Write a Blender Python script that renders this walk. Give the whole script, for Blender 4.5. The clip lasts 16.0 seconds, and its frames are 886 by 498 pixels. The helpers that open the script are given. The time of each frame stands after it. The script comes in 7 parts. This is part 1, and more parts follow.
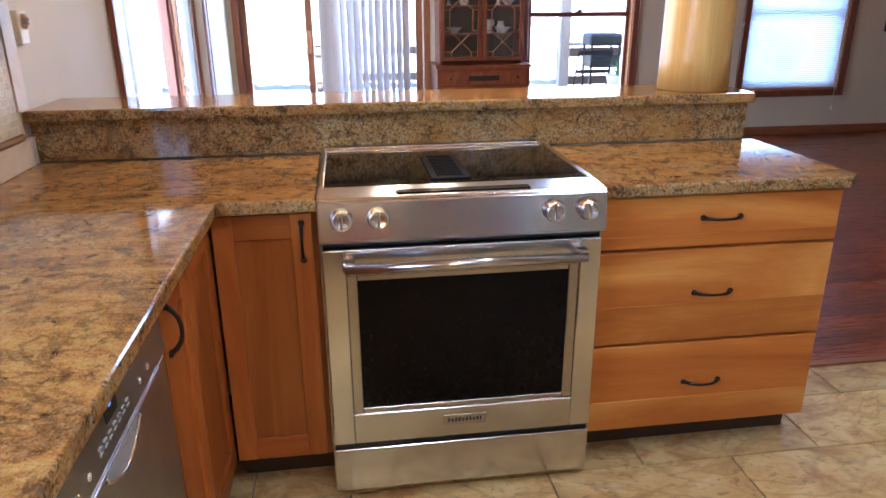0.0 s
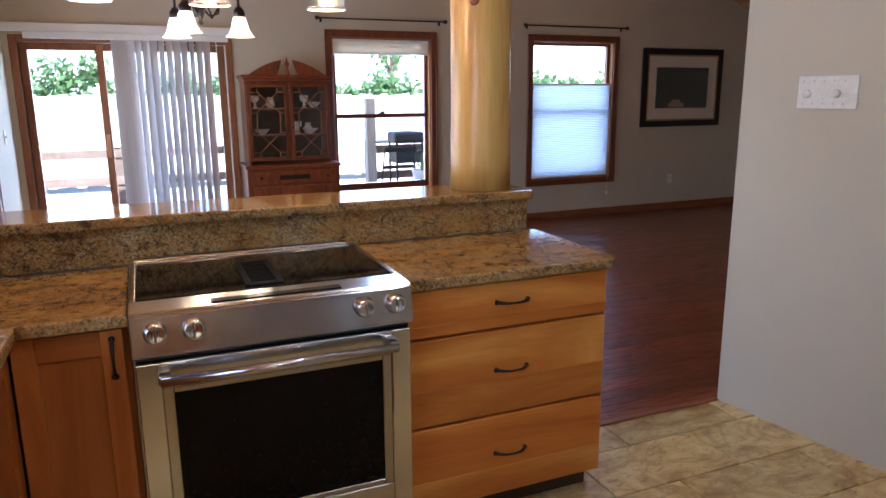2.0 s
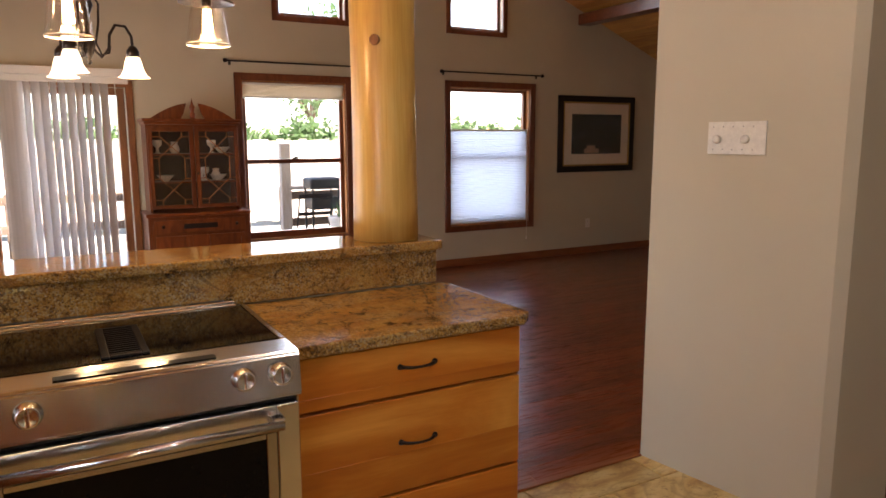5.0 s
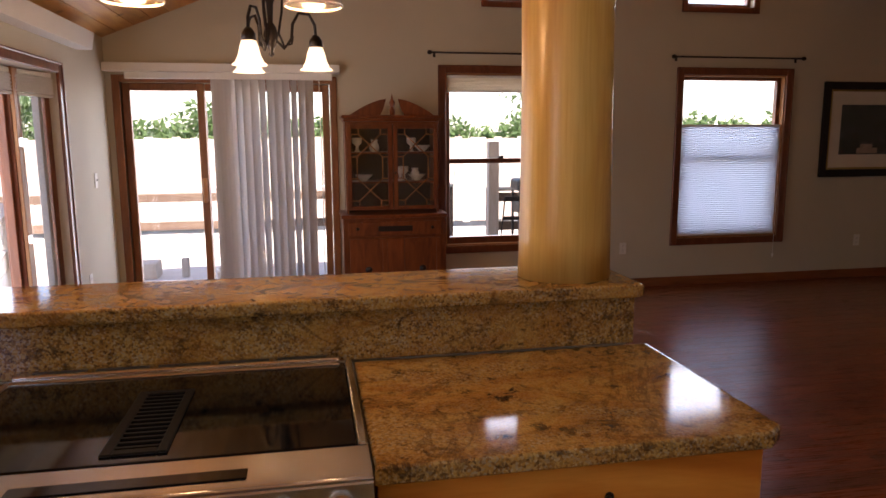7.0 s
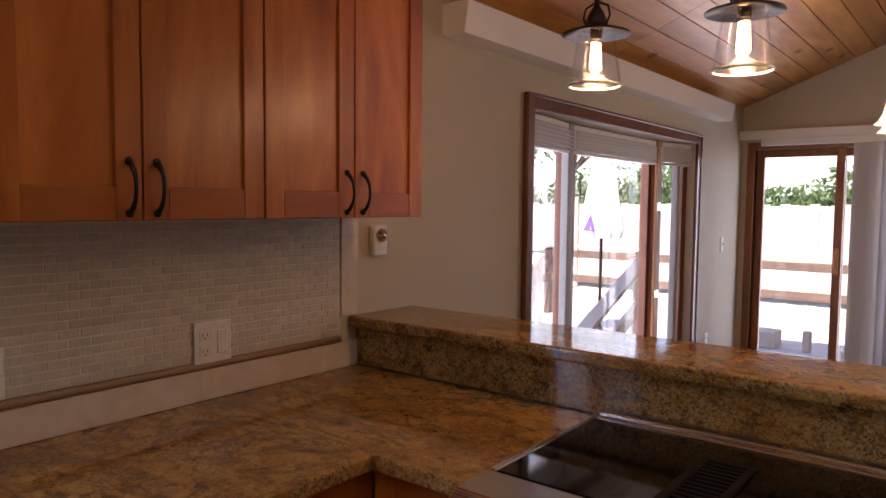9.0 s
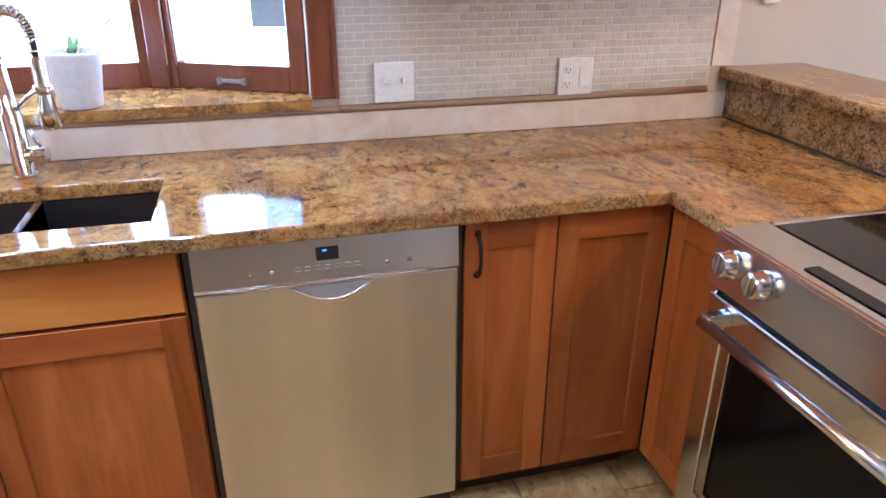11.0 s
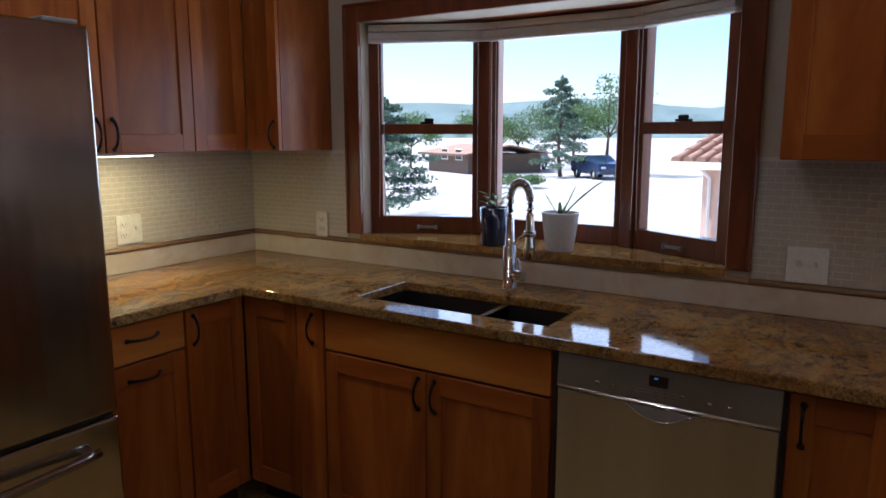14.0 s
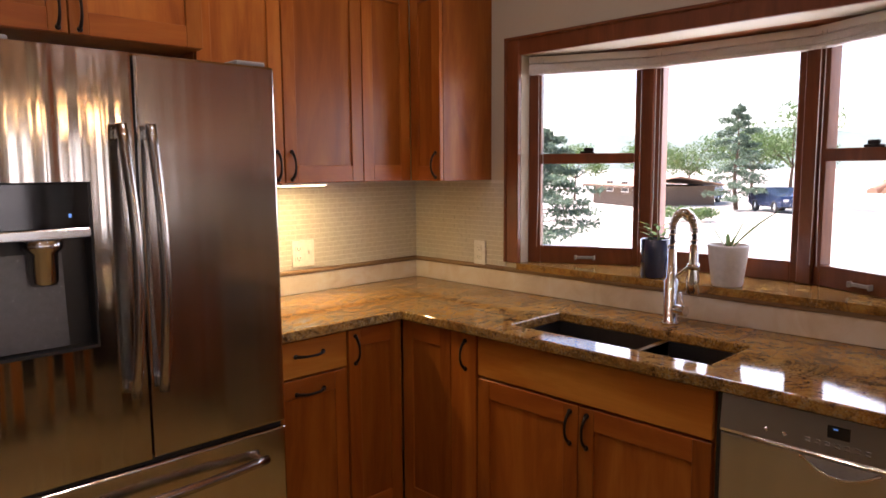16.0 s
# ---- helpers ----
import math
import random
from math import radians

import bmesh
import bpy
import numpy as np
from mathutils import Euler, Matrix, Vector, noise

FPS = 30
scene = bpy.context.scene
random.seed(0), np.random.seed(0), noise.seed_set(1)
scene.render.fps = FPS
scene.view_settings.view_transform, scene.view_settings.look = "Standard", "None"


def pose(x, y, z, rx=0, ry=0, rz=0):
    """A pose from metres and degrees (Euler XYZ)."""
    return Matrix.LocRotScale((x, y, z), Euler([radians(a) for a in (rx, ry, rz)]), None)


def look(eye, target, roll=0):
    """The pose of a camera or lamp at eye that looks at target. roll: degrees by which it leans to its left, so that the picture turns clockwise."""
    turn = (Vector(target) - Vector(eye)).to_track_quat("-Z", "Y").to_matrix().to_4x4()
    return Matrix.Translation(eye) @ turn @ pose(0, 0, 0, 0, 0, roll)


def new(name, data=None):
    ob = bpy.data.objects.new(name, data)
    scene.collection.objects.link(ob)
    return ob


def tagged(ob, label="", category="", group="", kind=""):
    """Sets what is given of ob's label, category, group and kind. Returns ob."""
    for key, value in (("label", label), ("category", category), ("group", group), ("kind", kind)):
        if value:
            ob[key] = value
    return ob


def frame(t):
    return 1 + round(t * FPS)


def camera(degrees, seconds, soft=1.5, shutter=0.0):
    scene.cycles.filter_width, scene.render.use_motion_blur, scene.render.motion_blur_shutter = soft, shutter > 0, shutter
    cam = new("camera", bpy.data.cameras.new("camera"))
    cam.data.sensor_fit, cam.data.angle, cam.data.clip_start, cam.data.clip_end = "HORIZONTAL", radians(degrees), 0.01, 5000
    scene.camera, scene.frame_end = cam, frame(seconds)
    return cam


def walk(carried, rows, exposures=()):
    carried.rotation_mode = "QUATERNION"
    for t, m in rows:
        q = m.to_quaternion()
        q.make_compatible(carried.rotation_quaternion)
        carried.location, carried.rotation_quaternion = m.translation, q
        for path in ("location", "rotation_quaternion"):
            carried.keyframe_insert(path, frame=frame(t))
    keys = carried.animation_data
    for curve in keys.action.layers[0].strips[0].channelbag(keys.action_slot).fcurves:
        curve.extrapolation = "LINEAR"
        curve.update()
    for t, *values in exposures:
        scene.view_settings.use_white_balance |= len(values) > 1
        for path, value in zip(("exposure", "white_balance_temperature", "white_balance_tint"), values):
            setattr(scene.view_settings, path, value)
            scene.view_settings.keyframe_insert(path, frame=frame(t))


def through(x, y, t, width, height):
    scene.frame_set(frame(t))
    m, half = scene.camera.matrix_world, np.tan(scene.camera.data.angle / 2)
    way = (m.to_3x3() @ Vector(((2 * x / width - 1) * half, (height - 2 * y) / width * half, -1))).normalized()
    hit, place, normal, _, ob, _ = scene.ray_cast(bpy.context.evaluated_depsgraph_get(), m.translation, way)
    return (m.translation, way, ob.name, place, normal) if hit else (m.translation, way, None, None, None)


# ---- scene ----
cam = camera(64.6, 16.0, soft=1.6)
PATH = [
    (0, (0.991, -1.788, 1.402), (1.248, 0.078, 0.73), -0.4),
    (0.5, (0.955, -1.88, 1.42), (1.323, -0.024, 0.773), -0.4),
    (1, (0.971, -1.924, 1.436), (1.488, -0.085, 0.845), -0.4),
    (1.5, (0.973, -1.924, 1.453), (1.632, -0.106, 0.943), -0.4),
    (2, (0.983, -1.929, 1.469), (1.744, -0.131, 1.037), -0.4),
    (2.5, (0.989, -1.922, 1.467), (1.834, -0.148, 1.092), -0.4),
    (3, (0.977, -1.916, 1.466), (1.89, -0.17, 1.123), -0.3),
    (3.5, (0.967, -1.906, 1.464), (1.92, -0.178, 1.139), -0.2),
    (4, (0.981, -1.896, 1.458), (1.949, -0.175, 1.144), -0.2),
    (4.2, (0.996, -1.885, 1.455), (1.968, -0.165, 1.144), -0.2),
    (6.3, (1.507, -1.396, 1.482), (2.253, 0.434, 1.176), 0.0),
    (6.5, (1.548, -1.321, 1.476), (2.159, 0.558, 1.169), 0.0),
    (7, (1.59, -1.11, 1.462), (1.955, 0.831, 1.149), -0.3),
    (7.5, (1.637, -1.016, 1.456), (1.756, 0.957, 1.152), 0.0),
    (8, (1.696, -0.998, 1.493), (1.257, 0.927, 1.178), -0.3),
    (8.5, (1.626, -1.019, 1.46), (0.743, 0.762, 1.242), 1.0),
    (9, (1.682, -1.073, 1.459), (0.447, 0.494, 1.328), 0.6),
    (9.5, (1.739, -1.066, 1.455), (0.363, 0.329, 1.054), 0.3),
    (10, (1.823, -1.038, 1.447), (0.357, 0.153, 0.79), 0.3),
    (10.2, (1.866, -1.019, 1.448), (0.315, 0.034, 0.749), 0.2),
    (12.3, (2.286, -0.778, 1.505), (0.561, -1.046, 0.527), -0.1),
    (12.5, (2.319, -0.742, 1.505), (0.609, -1.097, 0.53), -0.2),
    (13, (2.425, -0.632, 1.495), (0.681, -1.167, 0.675), -0.2),
    (13.5, (2.442, -0.488, 1.519), (0.674, -1.23, 0.949), -0.2),
    (14, (2.436, -0.348, 1.485), (0.772, -1.408, 1.162), -0.0),
    (14.5, (2.425, -0.306, 1.485), (0.867, -1.527, 1.202), -0.2),
    (15, (2.392, -0.294, 1.474), (0.914, -1.617, 1.22), -0.5),
    (15.5, (2.392, -0.304, 1.468), (0.964, -1.684, 1.232), -0.5),
    (16, (2.428, -0.323, 1.475), (1.043, -1.747, 1.243), -0.4),
]
walk(cam, [(t, look(eye, target, roll)) for t, eye, target, roll in PATH],
     exposures=[(0, 3.33, 4750, 12), (1, 3.08, 4700, 12), (1.5, 2.65, 4900, 12), (2, 2.58, 5000, 12), (2.5, 2.5, 6100, 16), (3, 2.5, 7000, 20), (3.5, 2.5, 7000, 19), (4, 2.52, 6600, 16), (6.5, 2.4, 7200, 22), (7, 1.9, 6800, 24), (7.6, 1.15, 6200, 20), (8, 0.63, 5300, 14), (8.6, 0.9, 6000, 22), (9, 1.5, 6400, 28), (9.5, 2.22, 4900, 14), (10, 3.25, 4500, 12), (12.5, 3.78, 4200, 14), (13, 3.68, 4050, 14), (13.5, 2.6, 4700, 14), (14, 0.8, 5250, 14), (14.6, 0.86, 5700, 20), (15, 1.25, 6300, 24), (16, 1.75, 6700, 27)])

# ---- light ----
world = bpy.data.worlds.new("sky_world")
scene.world = world
world.use_nodes = True
wn, wl = world.node_tree.nodes, world.node_tree.links
sky = wn.new("ShaderNodeTexSky")
sky.sky_type = 'NISHITA'
sky.sun_disc = False
SUN_EL, SUN_AZ = radians(56), radians(168)   # azimuth clockwise from +y
sky.sun_elevation, sky.sun_rotation = SUN_EL, SUN_AZ
wn["Background"].inputs["Strength"].default_value = 0.15
wl.new(sky.outputs[0], wn["Background"].inputs["Color"])
sun_dir = Vector((math.sin(SUN_AZ) * math.cos(SUN_EL), math.cos(SUN_AZ) * math.cos(SUN_EL), math.sin(SUN_EL)))
sun_data = bpy.data.lights.new("sun", 'SUN')
sun_data.energy, sun_data.angle, sun_data.color = 5.0, radians(0.5), (1.0, 0.95, 0.87)
sun_ob = new("sun", sun_data)
sun_ob.matrix_world = look(sun_dir * 30, (0, 0, 0))


def window_light(name, centre, target, w, h, watts, color=(0.86, 0.93, 1.0)):
    d = bpy.data.lights.new(name, 'AREA')
    d.shape, d.size, d.size_y, d.energy, d.color = 'RECTANGLE', w, h, watts, color
    ob = new(name, d)
    ob.matrix_world = look(centre, target)
    return ob


window_light("window_light", (-0.34, -1.55, 1.52), (3, -1.55, 1.35), 1.2, 0.85, 4.8)
window_light("window_light", (-0.30, 2.85, 1.05), (3, 2.85, 0.9), 1.9, 1.7, 6.6)
window_light("window_light", (0.50, 5.375, 1.0), (0.5, 0, 0.8), 0.9, 1.8, 4.8)
window_light("window_light", (3.31, 5.375, 1.2), (3.3, 0, 1.0), 1.0, 1.5, 4.8)
window_light("window_light", (5.62, 5.375, 1.2), (5.6, 0, 1.0), 1.0, 1.5, 3)
window_light("window_light", (3.51, 5.375, 2.95), (3.5, 0, 1.6), 0.7, 0.6, 2.1)
window_light("window_light", (5.43, 5.375, 2.95), (5.4, 0, 1.6), 0.7, 0.6, 2.1)


def bulb_light(name, at, watts, color, radius):
    d = bpy.data.lights.new(name, 'POINT')
    d.energy, d.color, d.shadow_soft_size = watts, color, radius
    ob = new(name, d)
    ob.location = at
    return ob


# ---- materials ----
class Mat:
    """A small builder of one node material."""

    def __init__(self, name):
        self.m = bpy.data.materials.new(name)
        self.m.use_nodes = True
        self.n, self.l = self.m.node_tree.nodes, self.m.node_tree.links
        self.b = self.n["Principled BSDF"]

    def node(self, kind, **sets):
        nd = self.n.new(kind)
        for k, v in sets.items():
            nd.inputs[k.replace("_", " ")].default_value = v
        return nd

    def link(self, a, b):
        self.l.new(a, b)

    def coords(self, stretch=(1, 1, 1), world=False, spread=True):
        if world:
            src = self.n.new("ShaderNodeNewGeometry").outputs["Position"]
        else:
            src = self.n.new("ShaderNodeTexCoord").outputs["Object"]
        mp = self.n.new("ShaderNodeMapping")
        mp.inputs["Scale"].default_value = stretch
        self.link(src, mp.inputs["Vector"])
        if spread:
            info = self.n.new("ShaderNodeObjectInfo")
            mul = self.n.new("ShaderNodeMath")
            mul.operation = 'MULTIPLY'
            mul.inputs[1].default_value = 37.0
            self.link(info.outputs["Random"], mul.inputs[0])
            comb = self.n.new("ShaderNodeCombineXYZ")
            for i in range(3):
                self.link(mul.outputs[0], comb.inputs[i])
            self.link(comb.outputs[0], mp.inputs["Location"])
        return mp.outputs[0]

    def noise(self, vec, scale, detail=4.0, rough=0.6, distort=0.0):
        nd = self.node("ShaderNodeTexNoise", Scale=scale, Detail=detail, Roughness=rough, Distortion=distort)
        self.link(vec, nd.inputs["Vector"])
        return nd.outputs["Fac"]

    def cells(self, vec, scale, out="Color"):
        nd = self.node("ShaderNodeTexVoronoi", Scale=scale)
        self.link(vec, nd.inputs["Vector"])
        return nd.outputs[out]

    def ramp(self, fac, stops, step=False):
        nd = self.n.new("ShaderNodeValToRGB")
        if step:
            nd.color_ramp.interpolation = 'CONSTANT'
        el = nd.color_ramp.elements
        while len(el) < len(stops):
            el.new(0.5)
        for e, (p, c) in zip(el, stops):
            e.position = p
            e.color = (*c, 1) if len(c) == 3 else (c[0], c[0], c[0], 1)
        self.link(fac, nd.inputs[0])
        return nd.outputs[0]

    def mix(self, fac, a, b, mode='MIX'):
        nd = self.n.new("ShaderNodeMix")
        nd.data_type, nd.blend_type = 'RGBA', mode
        for sock, v in ((nd.inputs[0], fac), (nd.inputs[6], a), (nd.inputs[7], b)):
            if isinstance(v, (int, float)):
                sock.default_value = v
            elif isinstance(v, tuple):
                sock.default_value = (*v, 1)
            else:
                self.link(v, sock)
        return nd.outputs[2]

    def random(self):
        return self.n.new("ShaderNodeObjectInfo").outputs["Random"]

    def island(self):
        return self.n.new("ShaderNodeNewGeometry").outputs["Random Per Island"]

    def color(self, v):
        if isinstance(v, tuple):
            self.b.inputs["Base Color"].default_value = (*v, 1)
        else:
            self.link(v, self.b.inputs["Base Color"])
        return self

    def rough(self, v, fac=None, lo=0, hi=0):
        if fac is None:
            self.b.inputs["Roughness"].default_value = v
        else:
            nd = self.n.new("ShaderNodeMapRange")
            nd.inputs["To Min"].default_value, nd.inputs["To Max"].default_value = lo, hi
            self.link(fac, nd.inputs[0])
            self.link(nd.outputs[0], self.b.inputs["Roughness"])
        return self

    def set(self, **kw):
        for k, v in kw.items():
            self.b.inputs[k.replace("_", " ")].default_value = v
        return self

    def bump(self, fac, strength, dist=0.002):
        nd = self.node("ShaderNodeBump", Strength=strength, Distance=dist)
        self.link(fac, nd.inputs["Height"])
        self.link(nd.outputs[0], self.b.inputs["Normal"])
        return self


def paint(name, col, rough=0.6, vary=0.06, scale=3.0, bump=0.08, grain=220.0, world=True):
    k = Mat(name)
    v = k.coords(world=world, spread=not world)
    big = k.noise(v, scale, 3)
    lo, hi = tuple(c * (1 - vary) for c in col), tuple(min(1, c * (1 + vary)) for c in col)
    k.color(k.ramp(big, [(0.3, lo), (0.7, hi)]))
    fine = k.noise(v, grain, 3)
    return k.rough(0, fine, rough - 0.08, rough + 0.08).bump(fine, bump).m


def wood(name, dark, mid, light, axis="z", rough=0.34, ring=9.0, coat=0.06, tone=0.25):
    """Stained timber with grain along the given axis and a tone of its own for each piece."""
    k = Mat(name)
    st = {"x": (0.16, 1, 1), "y": (1, 0.16, 1), "z": (1, 1, 0.16)}[axis]
    v = k.coords(st)
    rings = k.noise(v, ring, 5, 0.6, 1.6)
    fine = k.noise(k.coords({"x": (0.03, 1, 1), "y": (1, 0.03, 1), "z": (1, 1, 0.03)}[axis]), 160, 4, 0.7)
    c = k.ramp(rings, [(0.25, dark), (0.5, mid), (0.75, light)])
    c = k.mix(0.2, c, k.ramp(fine, [(0.3, (0.62, 0.5, 0.42)), (0.62, (1, 1, 1))]), 'MULTIPLY')
    t = k.ramp(k.random(), [(0.0, tuple([1 - tone] * 3)), (1.0, tuple([1 + tone * 0.6] * 3))])
    k.color(k.mix(1.0, c, t, 'MULTIPLY'))
    k.rough(0, fine, rough - 0.07, rough + 0.12).bump(fine, 0.06, 0.001)
    return k.set(Coat_Weight=coat, Coat_Roughness=0.18, Specular_IOR_Level=0.36).m


def granite(name, pale=0.0):
    """Polished stone: gold and rust clouds, streaks of black pits, granular grey bands with quartz and mica."""
    k = Mat(name)
    v = k.coords(world=True, spread=False)
    flow = k.coords((1.0, 2.0, 2.0), True, False)
    cloud = k.noise(flow, 2.6, 8, 0.7, 1.1)
    rust = k.noise(flow, 5.2, 6, 0.66, 1.2)
    pits = k.noise(v, 26, 6, 0.74, 0.5)
    streak = k.noise(flow, 2.1, 5, 0.6, 2.6)
    band = k.noise(flow, 1.9, 4, 0.55, 1.5)
    sep = k.n.new("ShaderNodeSeparateColor")
    k.link(k.cells(v, 210), sep.inputs[0])
    sep2 = k.n.new("ShaderNodeSeparateColor")
    k.link(k.cells(v, 300), sep2.inputs[0])
    c = k.ramp(cloud, [(0.30, (0.08, 0.029, 0.007)), (0.40, (0.20, 0.076, 0.014)), (0.48, (0.40, 0.178, 0.026)), (0.54, (0.46, 0.265, 0.062)), (0.60, (0.35, 0.14, 0.02)), (0.70, (0.13, 0.05, 0.011))])
    c = k.mix(k.ramp(rust, [(0.50, (0,)), (0.62, (0.6,))]), c, (0.30, 0.105, 0.018))
    grains = k.ramp(sep.outputs[0], [(0.0, (0.05, 0.034, 0.022)), (0.10, (0.17, 0.095, 0.035)), (0.30, (0.36, 0.21, 0.055)), (0.55, (0.41, 0.29, 0.115)), (0.82, (0.32, 0.285, 0.19)), (0.94, (0.45, 0.385, 0.25))], True)
    fine = k.ramp(sep2.outputs[1], [(0.0, (0.05, 0.03, 0.016)), (0.10, (0.23, 0.115, 0.032)), (0.45, (0.42, 0.25, 0.07)), (0.88, (0.36, 0.29, 0.15))], True)
    c = k.mix(0.34, c, fine)
    c = k.mix(k.ramp(band, [(0.50 - 0.10 * pale, (0.10 + 0.12 * pale,)), (0.63 - 0.10 * pale, (0.50 + 0.18 * pale,))]), c, grains)
    dark = k.mix(1.0, k.ramp(pits, [(0.40, (0.95,)), (0.48, (0,))]), k.ramp(streak, [(0.36, (1.0,)), (0.48, (0.2,)), (0.60, (0.8,))]), 'MULTIPLY')
    c = k.mix(dark, c, (0.035, 0.018, 0.010))
    vein = k.noise(v, 2.4, 7, 0.68, 1.4)
    c = k.mix(k.ramp(vein, [(0.475, (0,)), (0.5, (0.55,)), (0.525, (0,))]), c, (0.06, 0.026, 0.011))
    k.color(c)
    k.rough(0, pits, 0.04, 0.11)
    return k.set(Specular_IOR_Level=0.42).m


def steel(name, axis="z", col=(0.68, 0.67, 0.655), rough=0.24, stretch=0.01):
    k = Mat(name)
    st = {"x": (stretch, 1, 1), "z": (1, 1, stretch), "y": (1, stretch, 1)}[axis]
    # broad soft bands of reflection, lighter and darker, put into the metal's colour
    sheen_bands = k.noise(k.coords(tuple(max(0.06, q) for q in st)), 7, 2, 0.4)
    k.color(k.ramp(sheen_bands, [(0.3, tuple(c * 0.82 for c in col)), (0.7, col)]))
    k.rough(rough)
    return k.set(Metallic=1.0).m


def plain(name, col, rough=0.4, metal=0.0, **kw):
    k = Mat(name)
    f = k.noise(k.coords(), 60, 4)
    k.color(k.ramp(f, [(0.3, tuple(c * 0.9 for c in col)), (0.7, tuple(min(1, c * 1.06) for c in col))]))
    k.rough(0, f, max(0.02, rough - 0.05), rough + 0.06)
    return k.set(Metallic=metal, **kw).m


def glass(name, tint=(1, 1, 1), rough=0.0):
    """Thin pane: clear, with a mirror part that grows at grazing angles."""
    k = Mat(name)
    tr = k.n.new("ShaderNodeBsdfTransparent")
    tr.inputs[0].default_value = (*tint, 1)
    gl = k.n.new("ShaderNodeBsdfGlossy")
    gl.inputs["Roughness"].default_value = 0.02
    lw = k.n.new("ShaderNodeLayerWeight")
    pw = k.n.new("ShaderNodeMath")
    pw.operation = 'POWER'
    pw.inputs[1].default_value = 4.0
    k.link(lw.outputs["Facing"], pw.inputs[0])
    ad = k.n.new("ShaderNodeMath")
    ad.operation = 'MULTIPLY_ADD'
    ad.inputs[1].default_value, ad.inputs[2].default_value = 0.45, 0.03
    k.link(pw.outputs[0], ad.inputs[0])
    mx = k.n.new("ShaderNodeMixShader")
    k.link(ad.outputs[0], mx.inputs[0])
    k.link(tr.outputs[0], mx.inputs[1])
    k.link(gl.outputs[0], mx.inputs[2])
    k.link(mx.outputs[0], k.n["Material Output"].inputs["Surface"])
    return k.m


def glow(name, col, strength):
    k = Mat(name)
    k.color(col)
    return k.set(Emission_Color=(*col, 1), Emission_Strength=strength).m


M_WALL = paint("taupe_wall_paint", (0.54, 0.485, 0.375), 0.66, 0.04, 1.2, 0.25, 90)
M_WHITE = paint("white_paint", (0.80, 0.79, 0.76), 0.4, 0.03, 3, 0.03)
M_CAB = wood("cherry_vertical", (0.23, 0.052, 0.007), (0.37, 0.105, 0.014), (0.50, 0.175, 0.03), "z", ring=6.0, tone=0.22)
M_CABR = wood("cherry_rail", (0.25, 0.056, 0.008), (0.355, 0.094, 0.013), (0.46, 0.15, 0.025), "x", ring=6.0, tone=0.22)
M_CABX = wood("cherry_level_x", (0.29, 0.07, 0.009), (0.46, 0.155, 0.019), (0.68, 0.33, 0.062), "x", ring=3.2, tone=0.3)
M_CABY = wood("cherry_level_y", (0.29, 0.072, 0.013), (0.385, 0.110, 0.021), (0.48, 0.155, 0.035), "y")
M_TRIM = wood("dark_red_trim", (0.12, 0.034, 0.014), (0.175, 0.052, 0.020), (0.235, 0.075, 0.030), "z", 0.3, 12, 0.3, 0.1)
M_TRIMX = wood("dark_red_trim_level", (0.12, 0.034, 0.014), (0.175, 0.052, 0.020), (0.235, 0.075, 0.030), "x", 0.3, 12, 0.3, 0.1)
M_DOORWOOD = wood("golden_fir", (0.30, 0.12, 0.035), (0.42, 0.18, 0.055), (0.52, 0.25, 0.085), "z", 0.35)
M_DOORFRAME = wood("brown_fir", (0.15, 0.052, 0.018), (0.23, 0.085, 0.028), (0.31, 0.125, 0.045), "z", 0.35)
M_HUTCH = wood("mahogany", (0.10, 0.022, 0.007), (0.17, 0.042, 0.011), (0.25, 0.07, 0.018), "z", 0.28, 14)
# near-black brown that puts the shade of a recess into the colour
M_SHADOW = plain("recess_shade", (0.05, 0.028, 0.018), 0.7)
M_GRANITE = granite("gold_granite")
M_GRANITE2 = granite("grey_gold_granite", 1.0)
M_STEEL = steel("brushed_steel", "x", rough=0.19)
M_STEELZ = steel("brushed_steel_upright", "z", (0.50, 0.47, 0.44), 0.2)


def wavy_steel(name, swell, gloss):
    """Brushed sheet with a faint upright waviness in its reflections."""
    k = Mat(name)
    f = k.noise(k.coords((1, 1, 0.03)), 40, 3, 0.5)
    wave = k.noise(k.coords((1, 1, 0.018), False, False), 9.0, 2, 0.4)
    k.color(k.ramp(f, [(0.3, (0.52, 0.49, 0.445)), (0.7, (0.56, 0.53, 0.485))]))
    k.rough(0, f, gloss, gloss + 0.05)
    b1 = k.node("ShaderNodeBump", Strength=swell, Distance=0.02)
    k.link(wave, b1.inputs["Height"])
    k.link(b1.outputs[0], k.b.inputs["Normal"])
    return k.set(Metallic=1.0).m


M_FRIDGE = wavy_steel("fridge_steel", 0.8, 0.09)
M_FRIDGE2 = wavy_steel("flat_fridge_steel", 0.12, 0.14)
M_DWSTEEL = steel("pale_steel", "z", (0.68, 0.675, 0.665), 0.3)
M_CHROME = plain("chrome", (0.72, 0.71, 0.69), 0.12, 1.0)
M_BRONZE = plain("dark_bronze", (0.035, 0.028, 0.026), 0.38, 0.8)
M_BLACKGLASS = plain("black_glass", (0.005, 0.005, 0.0055), 0.05, 0.0, Specular_IOR_Level=0.4)
M_OVENGLASS = plain("oven_window_glass", (0.004, 0.0035, 0.0035), 0.12, 0.0, Specular_IOR_Level=0.12)
M_VENT = plain("matt_black_grille", (0.006, 0.006, 0.006), 0.6, 0.0, Specular_IOR_Level=0.15)
M_PADDLE = plain("dark_grey_plastic", (0.10, 0.10, 0.105), 0.25)
